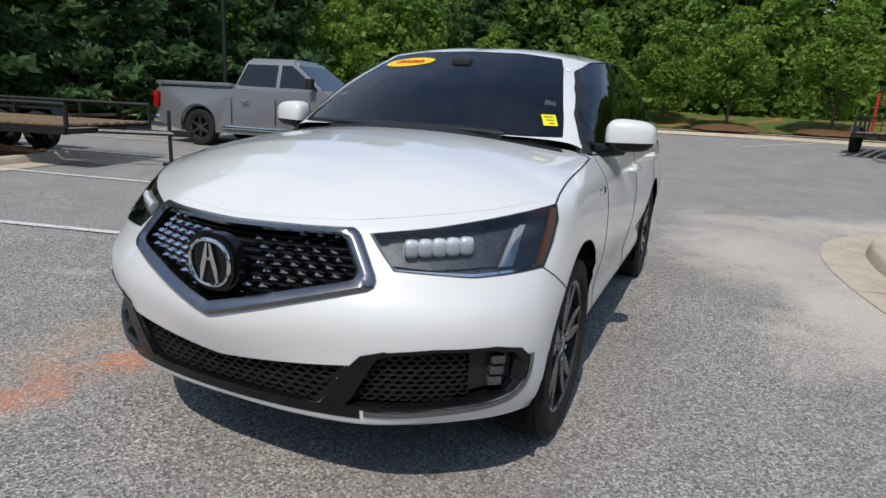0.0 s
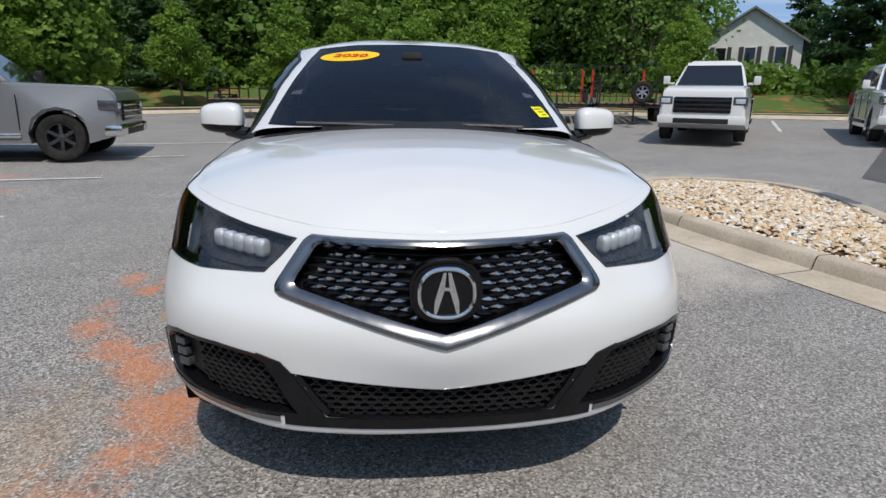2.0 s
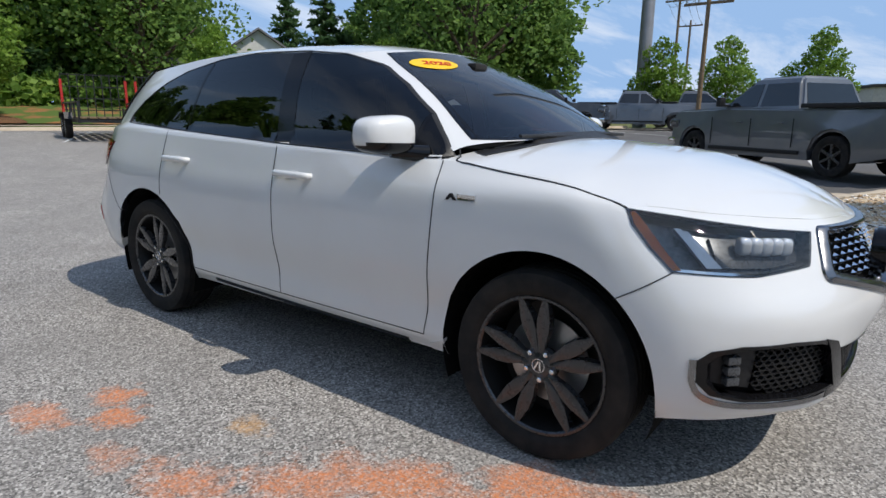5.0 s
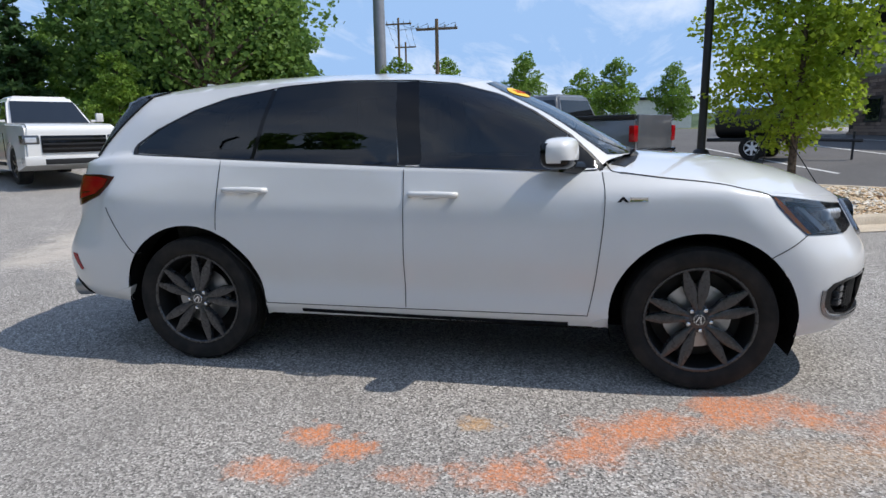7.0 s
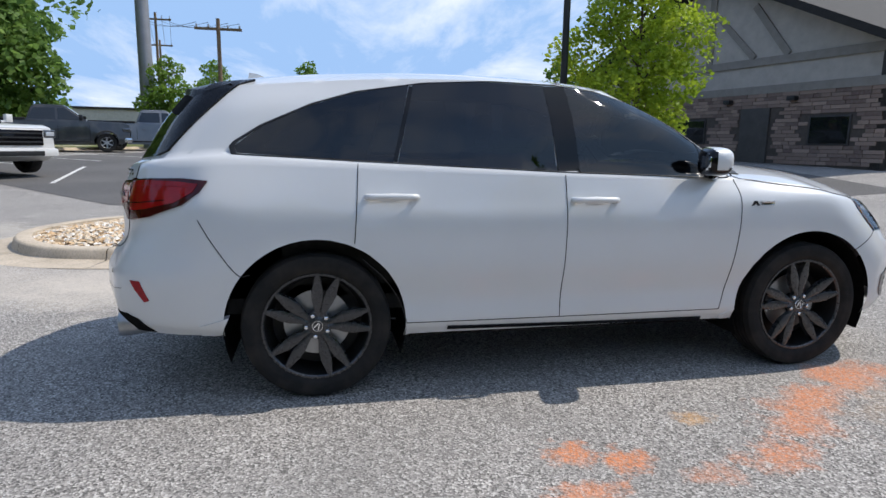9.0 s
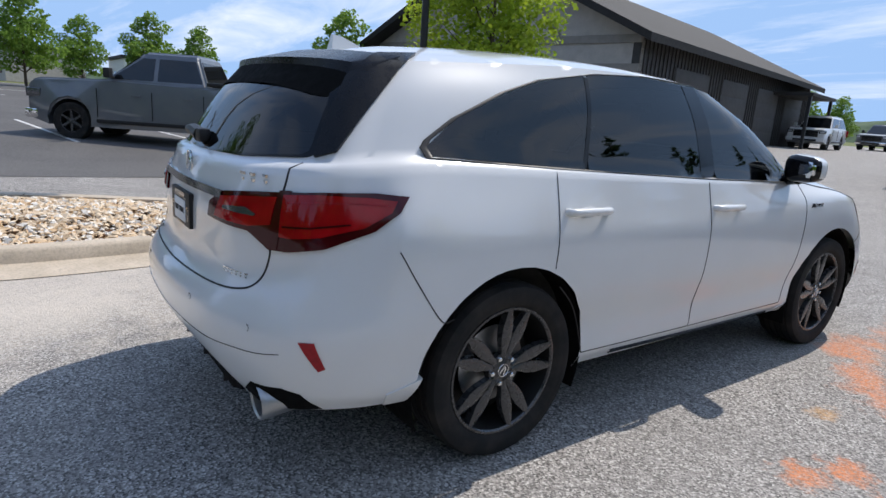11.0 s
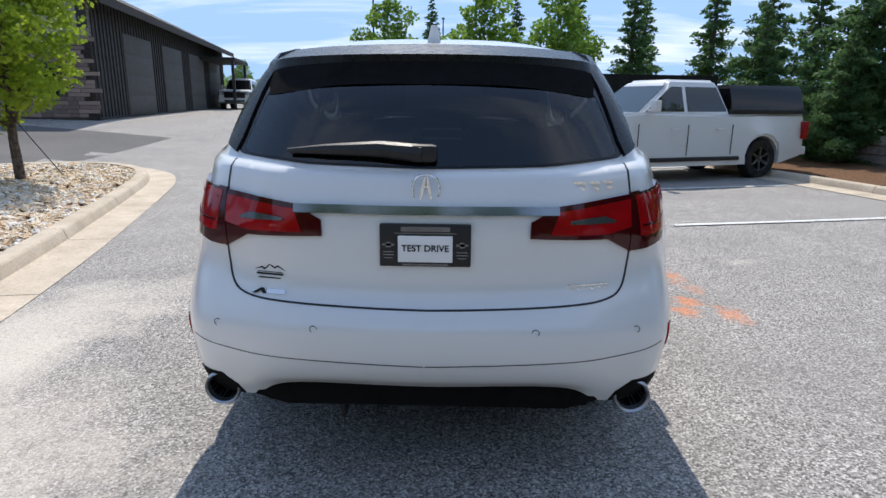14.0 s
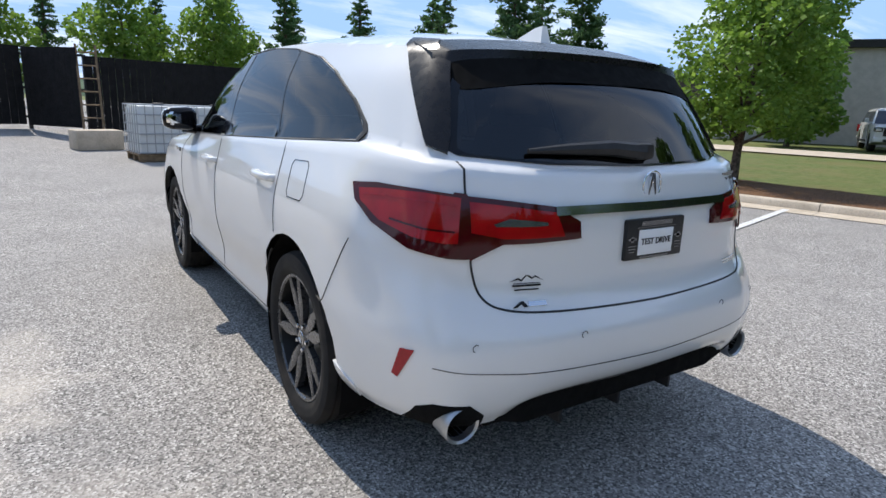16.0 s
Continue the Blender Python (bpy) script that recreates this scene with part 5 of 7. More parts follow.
# panel gaps, and a grey line for the shading across the rear bumper
GAP = M["black_plastic"]
for s_ in (1, -1):
    dd = (s_, 0, 0)
    for line in (
        [(.9, .115, 1.155), (.9, .113, .9), (.9, .118, .6), (.9, .120, .375)],
        [(.9, -.912, 1.115), (.9, -.925, 1.02), (.9, -.922, .88), (.9, -.905, .70), (.9, -.885, .52), (.9, -.858, .375)],
        [(.9, 1.198, 1.185), (.9, 1.208, 1.0), (.9, 1.222, .80)],
        [(.9, -.86, .372), (.9, .1, .370), (.9, .955, .372)],
        [(.9, 1.185, .72), (.9, 1.08, .62), (.9, 1.0, .50), (.9, .955, .372)],
        [(.9, -1.87, .815), (.9, -1.79, .76), (.9, -1.70, .705)],
        [(.9, 1.95, .92), (.9, 1.88, .80), (.9, 1.78, .66), (.9, 1.72, .655)]):
        part("gap_or_shade_line", ribbon(mir(line, s_), dd, .004, smooth_line=len(line) > 2), GAP, car)
    he = mir([(.902, -1.70, 1.006), (.890, -1.60, 1.030), (.882, -1.41, 1.066), (.880, -1.15, 1.10), (.866, -.98, 1.128), (.80, -.95, 1.165)], s_)
    part("gap_or_shade_line", ribbon(he, (s_ * .5, -.2, .85), .006, .003, smooth_line=True, near=True), GAP, car)
    part("gap_or_shade_line", ribbon(mir([(.685, 2.27, 1.19), (.695, 2.26, 1.09), (.695, 2.28, .93), (.690, 2.30, .86), (.669, 2.33, .785), (.61, 2.37, .752), (.45, 2.41, .739), (.2, 2.44, .731), (0, 2.44, .728)], s_), REAR, .007, .002, smooth_line=True), GAP, car)
    # no gap here: thin grey line drawn for the bumper's shading
    part("gap_or_shade_line", ribbon(mir([(.79, 2.2, .582), (.70, 2.33, .568), (.45, 2.45, .558), (-.006, 2.48, .545)], s_), (s_ * .3, .95, 0), .003, smooth_line=True), M["lamp_grey"], car)
    # sill insert
    part("sill_strip", ribbon(mir([(.9, -.76, .318), (.9, 0, .322), (.9, .74, .335)], s_), dd, .022, .006, .004), M["gloss_black"], car, "gloss black sill insert")
    part("mud_guard", patch(mir([(.9, -.965, .37), (.9, -.93, .25), (.9, -.90, .25), (.9, -.875, .33)], s_), dd, .004, .03, .03), M["white"], car)
    part("mud_guard", patch(mir([(.9, 1.83, .44), (.9, 1.905, .28), (.9, 1.96, .28), (.9, 1.97, .40)], s_), dd, .006, .03, .05), M["white"], car)

# door handles, badges
for s_ in (1, -1):
    for y, z in ((-.045, 1.005), (1.035, 1.025)):
        h, n_ = on_skin((s_ * .9, y, z), (s_, 0, 0))
        bm = bmesh.new()
        bx = h.x
        pts = [(bx - s_ * .005, y + .125, z), (bx + s_ * .026, y + .105, z + .003), (bx + s_ * .034, y, z + .004), (bx + s_ * .026, y - .105, z + .002), (bx - s_ * .005, y - .125, z - .002)]
        tube(bm, [tuple(p) for p in spline(pts, False, 5)], .0165, 10)
        handle = part("door_handle", bm, M["white"], PANEL[("front_door " if y < .1 else "rear_door ") + ("left" if s_ > 0 else "right")])
        bm = bmesh.new()
        bmesh.ops.create_uvsphere(bm, u_segments=16, v_segments=8, radius=1)
        bmesh.ops.transform(bm, matrix=Matrix.Translation((bx + s_ * .001, y - .005, z - .012)) @ Matrix.Diagonal((.004, .062, .033, 1)), verts=bm.verts)
        part("handle_cup", bm, M["white"], handle)
    h, n_ = on_skin((s_ * .9, -1.075, .985), (s_, 0, 0))
    bm = new_box(h.x - .004 * s_, -1.13, .975, h.x + .006 * s_, -1.045, .997, .002)
    part("fender_badge", bm, M["chrome"], car)
    bm = bmesh.new()
    prism(bm, [(-1.04, .972), (-1.018, .998), (-1.008, .998), (-.985, .972), (-1.0, .972), (-1.012, .985), (-1.025, .972)], h.x - .004 * s_, h.x + .006 * s_, "x")
    part("fender_badge", bm, M["ink"], car)

# mirrors
for s_ in (1, -1):
    bm = bmesh.new()
    bmesh.ops.create_uvsphere(bm, u_segments=24, v_segments=14, radius=1)
    for v in bm.verts:
        c = v.co
        e = [math.copysign(abs(q) ** .62, q) for q in c]
        v.co = Vector((s_ * (1.0 + .115 * e[0] * 1.0), -.70 + .082 * e[1] + .03 * e[0] * 1.0, 1.215 + .078 * e[2] * (1 - .10 * e[0])))
    bmesh.ops.recalc_face_normals(bm, faces=bm.faces)
    bm.normal_update()
    if sum(f.normal.dot(f.calc_center_median() - Vector((s_, -.7, 1.215))) for f in bm.faces) < 0:
        bmesh.ops.reverse_faces(bm, faces=bm.faces)
        bm.normal_update()
    low = [f for f in bm.faces if f.calc_center_median().z < 1.180]
    face = [f for f in bm.faces if f.normal.y > .96]
    # tail-facing faces blackened too, for shade and the dark reflection in the glass
    low += [f for f in bm.faces if f.normal.y > .25]
    for f in low:
        f.material_index = 1
    for f in face:
        f.material_index = 2
    me = mesh_of(bm, "wing_mirror", [M["white"], M["gloss_black"], M["chrome"]])
    wm = new("wing_mirror", me)
    wm.parent = car
    bm = bmesh.new()
    tube(bm, [(s_ * .84, -.80, 1.135), (s_ * .90, -.76, 1.142), (s_ * .97, -.71, 1.150)], [.04, .034, .03], 10)
    part("mirror_arm", bm, M["gloss_black"], wm)

# grille
part("grille_frame", bezel(GR_OUT, GR_IN, FRONT, 120, [(0, -.002), (0, .010), (.35, .022), (.7, .018), (1, .006), (1, -.05)]), M["satin_metal"], car, "satin dark metal grille surround")
part("grille_back", patch([tuple(Vector(p).lerp(Vector((0, -2.3, .79)), -.02)) for p in GR_IN], FRONT, -.045, .05, 0), M["liner"], car)
bm = bmesh.new()
vs = [bm.verts.new(v) for v in ((-.027, 0, 0), (0, 0, -.009), (.027, 0, 0), (0, 0, .009), (.005, -.016, .002))]
for a, b in ((0, 1), (1, 2), (2, 3), (3, 0)):
    bm.faces.new((vs[a], vs[b], vs[4]))
bmesh.ops.recalc_face_normals(bm, faces=bm.faces)
stud_me = mesh_of(bm, "grille_stud", M["chrome"], False)
gi2 = [(p[0], p[2]) for p in GR_IN]
for r in range(13):
    z = .655 + r * .0225
    for cx in range(-9, 10):
        x = (cx + (.5 if r % 2 else 0)) * .053
        if inside(gi2, x * 1.06, z) and inside(gi2, x * 1.06, z - .008) and inside(gi2, x * 1.06, z + .008) and math.hypot(x / .112, (z - .806) / .104) > 1.05:
            h, n_ = on_skin((x, -2.3, z), FRONT)
            st = new("grille_stud", stud_me)
            st.parent = car
            st.location = h + Vector((0, .014, 0))
            st.scale = (1 if x > 0 else -1, 1, 1)
bm = bmesh.new()
for r in range(14):
    z = .628 + r * .0235
    run = [x / 100 for x in range(-46, 47, 2) if inside(gi2, x / 100, z)]
    if len(run) > 3:
        pts = [on_skin((x, -2.3, z), FRONT)[0] + Vector((0, .034, 0)) for x in run]
        tube(bm, [tuple(p) for p in pts], .005, 4)
part("grille_lattice", bm, M["gloss_black"], car)


def maker_mark(parent, centre, w, h, d, n, black):
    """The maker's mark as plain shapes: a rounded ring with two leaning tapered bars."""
    sgn = d
    if black:
        bm = bmesh.new()
        pts = [(centre.x + (w + .026) * math.copysign(abs(math.cos(t)) ** .8, math.cos(t)), centre.z + (h + .022) * math.copysign(abs(math.sin(t)) ** .8, math.sin(t))) for t in np.linspace(0, 2 * math.pi, 41)[:-1]]
        prism(bm, pts, centre.y - sgn * .05, centre.y + sgn * .004, "y")
        bmesh.ops.bevel(bm, geom=[e for e in bm.edges if len({round(v.co.y, 4) for v in e.verts}) == 1], offset=.010, segments=2, affect="EDGES")
        part("emblem_plate", bm, M["gloss_black"], parent)
    bm = bmesh.new()
    tube(bm, [(centre.x + w * math.copysign(abs(math.cos(t)) ** .85, math.cos(t)), centre.y + sgn * .008, centre.z + h * math.copysign(abs(math.sin(t)) ** .85, math.sin(t))) for t in np.linspace(0, 2 * math.pi, 41)], .0055 * w / .065, 8, False)
    for s_ in (1, -1):
        prism(bm, [(centre.x + s_ * w * .46, centre.z - h * .86), (centre.x + s_ * w * .36, centre.z - h * .84), (centre.x + s_ * w * .09, centre.z + h * .16), (centre.x + s_ * w * .03, centre.z + h * .88), (centre.x + s_ * w * .14, centre.z + h * .86), (centre.x + s_ * w * .44, centre.z - h * .30)], centre.y, centre.y + sgn * .013, "y")
    prism(bm, [(centre.x - w * .14, centre.z + h * .10), (centre.x + w * .14, centre.z + h * .10), (centre.x + w * .11, centre.z + h * .24), (centre.x - w * .11, centre.z + h * .24)], centre.y, centre.y + sgn * .009, "y")
    part("emblem", bm, M["chrome"], parent, "chrome maker's emblem", True, 25)


maker_mark(car, Vector((0, -2.395, .806)), .079, .072, -1, 0, True)

# headlights
for s_ in (1, -1):
    dd = (s_ * DIAG[0], DIAG[1], 0)
    lamp = mir(LAMP, s_)
    mid = Vector((s_ * .74, -1.97, .895))
    hl = part("headlight", patch(lamp, dd, -.055, .04, 0), M["lamp_house"], car, "black-lined headlight with five clear projectors")
    part("lamp_rim", bezel(lamp, [tuple(Vector(p).lerp(mid, .03)) for p in lamp], dd, 90, [(0, .002), (0, .003), (1, .0025), (1, -.055)]), M["lamp_house"], hl)
    part("lens", patch(lamp, dd, .004, .03, 0), M["lens"], hl, "clear headlight lens")
    part("turn_reflector", patch(mir([(.893, -1.725, .996), (.914, -1.712, .990), (.925, -1.79, .89), (.914, -1.855, .822), (.893, -1.88, .822), (.898, -1.83, .88)], s_), dd, -.001, .03, .008), M["amber"], hl, "amber side reflector")
    for i in range(5):
        x = .540 + i * .056
        h, n_ = on_skin((s_ * x, -2.1, .875 + .003 * i), dd)
        bm = bmesh.new()
        bmesh.ops.create_uvsphere(bm, u_segments=14, v_segments=10, radius=1)
        for v in bm.verts:
            v.co = Vector([math.copysign(abs(q) ** .6, q) for q in v.co])
        mt = Matrix.Translation(h - Vector(dd).normalized() * .022) @ Vector(dd).to_track_quat("Z", "Y").to_matrix().to_4x4() @ Matrix.Diagonal((.0245, .031, .020, 1))
        bmesh.ops.transform(bm, matrix=mt, verts=bm.verts)
        part("projector", bm, M["lens_white"], hl)
    part("lamp_bezel", patch(mir([(.495, -2.17, .845), (.50, -2.16, .905), (.63, -2.06, .925), (.77, -1.95, .935), (.79, -1.97, .845), (.62, -2.12, .835)], s_), dd, -.043, .03, .012), M["lamp_house"], hl)
    for dx, dz in ((0, 0), (.032, .008)):
        part("daytime_lamp", patch(mir([(.795 + dx, -1.97, .835), (.812 + dx, -1.95, .835), (.835 + dx * .8, -1.86, .945 + dz), (.822 + dx * .8, -1.88, .945 + dz)], s_), dd, -.018, .02, .015), M["lens_white"], hl)
    part("lamp_strip", ribbon(mir([(.53, -2.18, .819), (.74, -2.06, .811), (.90, -1.87, .823)], s_), dd, .009, -.004, .004), M["chrome"], hl)

# lower intake, fog lamp bezels
part("intake_back", patch(INTAKE, FRONT, -.045, .05, 0), M["liner"], car)


def honeycomb(outline, d, sx, sz, lift):
    a, b, dd = flat_axes(d)
    poly = [(Vector(p).dot(a), Vector(p).dot(b)) for p in outline]
    mid = sum(Vector(p).dot(dd) for p in outline) / len(outline)
    bm = bmesh.new()
    x0, x1 = min(p[0] for p in poly), max(p[0] for p in poly)
    z0, z1 = min(p[1] for p in poly), max(p[1] for p in poly)
    row, z = 0, z0
    while z < z1:
        x = x0 + (sx / 2 if row % 2 else 0)
        while x < x1:
            if inside(poly, x, z):
                rings = []
                for s, l in ((1.0, 0), (.78, 0), (.70, -.018)):
                    ring = []
                    for i in range(6):
                        t = math.pi / 3 * i
                        hit, nor = on_skin(a * (x + sx * .535 * s * math.cos(t)) + b * (z + sz * .68 * s * math.sin(t)) + dd * mid, d)
                        ring.append(bm.verts.new(hit + dd * (lift + l)))
                    rings.append(ring)
                for p, q in zip(rings, rings[1:]):
                    for i in range(6):
                        bm.faces.new((p[i], p[(i + 1) % 6], q[(i + 1) % 6], q[i]))
            x += sx
        z += sz
        row += 1
    return bm


part("intake_mesh", honeycomb([tuple(Vector(p).lerp(Vector((0, -2.33, .42)), .02)) for p in INTAKE], FRONT, .042, .0195, -.016), M["black_plastic"], car, "black honeycomb intake mesh")
part("intake_frame", bezel(INTAKE, [tuple(Vector(p).lerp(Vector((0, -2.33, .42)), .06)) for p in INTAKE], FRONT, 110, [(0, -.002), (0, .003), (1, -.004), (1, -.045)]), M["gloss_black"], car)
part("front_lip", ribbon([(-.485, -2.28, .370), (-.30, -2.32, .368), (0, -2.34, .365), (.30, -2.32, .368), (.485, -2.28, .370)], FRONT, .036, .004, .01, smooth_line=True), M["gloss_black"], car)
for s_ in (1, -1):
    dd = (s_ * DIAG[0], DIAG[1], 0)
    fog = mir(FOG, s_)
    fm = Vector((s_ * .68, -2.17, .47))
    fb = part("fog_lamp_bezel", bezel(fog, [tuple(Vector(p).lerp(fm, .16)) for p in fog], dd, 100, [(0, -.002), (0, .004), (.6, .002), (1, -.02), (1, -.055)]), M["gloss_black"], car, "gloss black fog lamp bezel")
    part("bezel_back", patch(fog, dd, -.055, .04, 0), M["liner"], fb)
    part("bezel_mesh", honeycomb(mir([(.47, -2.30, .415), (.535, -2.28, .545), (.60, -2.25, .572), (.775, -2.12, .574), (.775, -2.11, .425), (.62, -2.22, .402), (.50, -2.28, .400)], s_), dd, .034, .0175, -.026), M["black_plastic"], fb)
    part("bezel_panel", patch(mir([(.775, -2.12, .578), (.872, -2.02, .578), (.892, -1.98, .54), (.882, -1.98, .46), (.775, -2.11, .430)], s_), dd, -.035, .03, .01), M["black_plastic"], fb)
    for i in range(3):
        h, n_ = on_skin((s_ * (.815 + .004 * i), -2.03, .472 + .037 * i), dd)
        mt = Matrix.Translation(h - Vector(dd).normalized() * .018) @ Vector(dd).to_track_quat("Z", "Y").to_matrix().to_4x4()
        part("fog_lamp", new_box(-.024, -.014, -.02, .024, .014, .012, .006, mt), M["lamp_house"], fb)
    part("bezel_trim", ribbon(mir([(.49, -2.28, .370), (.62, -2.22, .371), (.80, -2.07, .388), (.882, -1.985, .414), (.915, -1.955, .468), (.920, -1.95, .55)], s_), dd, .020, .006, .01, smooth_line=True), M["dark_chrome"], fb, "dark bright trim")
    strut = [(.350, -2.31, .384), (.430, -2.30, .384), (.462, -2.30, .425), (.525, -2.28, .545), (.560, -2.27, .588), (.488, -2.30, .568), (.456, -2.31, .532)]
    part("intake_strut", patch(mir(strut, s_), (s_ * .3, -.95, 0), .006, .03, .05), M["gloss_black"], car, "gloss black strut between intakes")

# tail lights, rear trim
for s_ in (1, -1):
    dd = (s_ * RDIAG[0], RDIAG[1], 0)
    tl = part("tail_light", patch(mir(TAIL_OUT, s_), dd, .010, .03, .02), M["dark_lens"], car, "red tail light")
    part("tail_light_insert", patch(mir(TAIL_IN, s_), (s_ * .3, .95, 0), .010, .03, .02), M["dark_lens"], tl)
    part("lens_band", patch(mir([(.43, 2.37, 1.045), (.56, 2.33, 1.062), (.685, 2.27, 1.075), (.685, 2.28, .985), (.60, 2.33, .968), (.40, 2.38, .972)], s_), (s_ * .3, .95, 0), .013, .03, .01), M["red_lens"], tl)
    part("reversing_lamp", patch(mir([(.462, 2.36, 1.016), (.52, 2.34, 1.024), (.575, 2.32, 1.027), (.625, 2.31, 1.010), (.615, 2.31, 1.003), (.462, 2.36, 1.006)], s_), (s_ * .3, .95, 0), .0165, .02, .008), M["lamp_grey"], tl)
    part("tail_light_seam", patch(mir([(.680, 2.30, .905), (.716, 2.28, .905), (.720, 2.24, 1.101), (.684, 2.26, 1.097)], s_), dd, .0125, .03, .02), M["dark_lens"], tl)
    part("lens_core", patch(mir([(.712, 2.27, 1.085), (.79, 2.18, 1.095), (.86, 2.05, 1.092), (.902, 1.965, 1.082), (.905, 1.98, 1.045), (.875, 2.06, .995), (.82, 2.18, .962), (.75, 2.25, .950), (.725, 2.28, .952)], s_), dd, .0135, .03, .006), M["red_lens"], tl)
    part("light_guide", ribbon(mir([(.73, 2.27, 1.062), (.79, 2.19, 1.070), (.86, 2.06, 1.072), (.895, 1.985, 1.066)], s_), dd, .006, .0155, .003), M["reflector"], tl)
    part("light_guide", ribbon(mir([(.73, 2.27, .985), (.79, 2.19, .990), (.85, 2.09, 1.005)], s_), dd, .006, .0155, .003), M["dark_lens"], tl)
    part("rear_reflector", patch(mir([(.848, 2.25, .628), (.868, 2.2, .625), (.887, 2.18, .53), (.876, 2.2, .522)], s_), dd, .005, .02, .01), M["reflector"], car, "red bumper reflector")
    for x, z in ((.345, .665), (.72, .648)):
        h, n_ = on_skin((s_ * x, 2.4, z), (s_ * .2, 1, 0))
        bm = bmesh.new()
        lathe(bm, [(0, .013), (.001, .0125), (.0012, .0105), (-.001, .010)], 20, "y", Matrix.Translation(h))
        part("parking_sensor", bm, M["lamp_grey"], car)
    # exhaust
    bm = bmesh.new()
    mt = Matrix.Translation((s_ * .735, 2.26, .388)) @ Matrix.Rotation(radians(-4), 4, "X")
    lathe(bm, [(-.25, .050), (-.08, .058), (.09, .066), (.105, .066), (.112, .061), (.105, .054), (-.1, .050)], 32, "y", mt)
    ex = part("exhaust_tip", bm, M["steel"], car, "chrome exhaust tip")
    bm = bmesh.new()
    lathe(bm, [(.08, .0535), (-.1, .050), (-.1, .0)], 24, "y", mt)
    part("exhaust_bore", bm, M["liner"], ex)
    part("exhaust_shroud", patch(mir([(.83, 2.2, .43), (.80, 2.25, .455), (.70, 2.3, .455), (.65, 2.32, .41), (.64, 2.3, .36), (.84, 2.15, .36)], s_), (s_ * .25, .95, 0), .003, .03, .01), M["liner"], car)
bm = bmesh.new()
prism(bm, [(-.61, .372), (-.54, .45), (-.40, .475), (0, .485), (.40, .475), (.54, .45), (.61, .372), (.5, .335), (-.5, .335)], 2.08, 2.38, "y")
part("rear_valance", bm, M["liner"], car, "black rear valance under the bumper")
for x in (-.3, 0, .3):
    part("valance_fin", new_box(x - .008, 2.2, .27, x + .008, 2.36, .38, .004), M["black_plastic"], car)
part("tailgate_strip", ribbon([(-.435, 2.37, 1.048), (-.25, 2.41, 1.049), (0, 2.425, 1.049), (.25, 2.41, 1.049), (.435, 2.37, 1.048)], REAR, .029, .014, .01, smooth_line=True), M["dark_chrome"], car, "dark chrome strip across the tailgate")
h, n_ = on_skin((0, 2.4, 1.125), REAR)
maker_mark(car, Vector((0, h.y, 1.118)), .044, .047, 1, 0, False)

# spoiler
bm = bmesh.new()
rows = []
top = [(.0, 1.94, 1.606), (.30, 1.925, 1.600), (.52, 1.87, 1.588), (.625, 1.80, 1.578)]
lip = [(.0, 2.115, 1.557), (.30, 2.095, 1.554), (.53, 2.020, 1.546), (.625, 1.935, 1.532)]
under = [(.0, 2.115, 1.532), (.30, 2.096, 1.528), (.54, 2.028, 1.512), (.640, 1.955, 1.482)]
inner = [(.0, 2.188, 1.452), (.30, 2.168, 1.448), (.54, 2.105, 1.418), (.655, 2.02, 1.405)]
rows = [spline([(-x, y, z) for x, y, z in r[:0:-1]] + r, False, 5) for r in (top, lip, under, inner)]
def strip_mesh(bm, rows):
    vr = [[bm.verts.new(Vector(p)) for p in r] for r in rows]
    for a, b in zip(vr, vr[1:]):
        for j in range(len(a) - 1):
            bm.faces.new((a[j], a[j + 1], b[j + 1], b[j]))
    bmesh.ops.recalc_face_normals(bm, faces=bm.faces)
    return vr


vr = strip_mesh(bm, rows[:3])
for j in (0, -1):
    bm.faces.new([r[j] for r in vr])
spoiler = part("roof_spoiler", bm, M["spoiler_black"], car, "gloss black roof spoiler")
# dark sheet standing for the glass's black border and the spoiler's shade on it
bm = bmesh.new()
strip_mesh(bm, [rows[2], rows[3]])
part("border_shade_band", bm, M["liner"], spoiler, "matt black band for the border and spoiler shade on the rear window")
for s_ in (1, -1):
    part("pillar_fin", patch(mir([(.60, 1.72, 1.592), (.62, 1.90, 1.578), (.64, 2.02, 1.50), (.665, 2.085, 1.39), (.695, 2.15, 1.26), (.715, 2.17, 1.208), (.740, 2.10, 1.232), (.730, 2.055, 1.285), (.706, 1.968, 1.382), (.668, 1.862, 1.485), (.640, 1.80, 1.545)], s_), (s_ * .85, .5, 0), .012, .03, .03), M["spoiler_black"], car, "gloss black fin beside the rear window")
bm = bmesh.new()
wy = lambda x, z: on_skin((x, 2.3, z), REAR)[0].y + .028
tube(bm, [(x, wy(x, z), z) for x, z in ((.015, 1.228), (.16, 1.240), (.34, 1.236), (.475, 1.228))], [.030, .027, .018, .008], 8)
box(bm, -.035, wy(.015, 1.23) - .03, 1.200, .06, wy(.015, 1.23) + .022, 1.258, .018)
part("rear_wiper", bm, M["black_plastic"], car)
bm = bmesh.new()
prism(bm, [(1.62, 1.635), (1.74, 1.685), (1.785, 1.69), (1.80, 1.60), (1.62, 1.60)], -.012, .012, "x")
for v in bm.verts:
    if v.co.z < 1.64:
        v.co.x *= 2.6
part("roof_antenna", bm, M["white"], car)

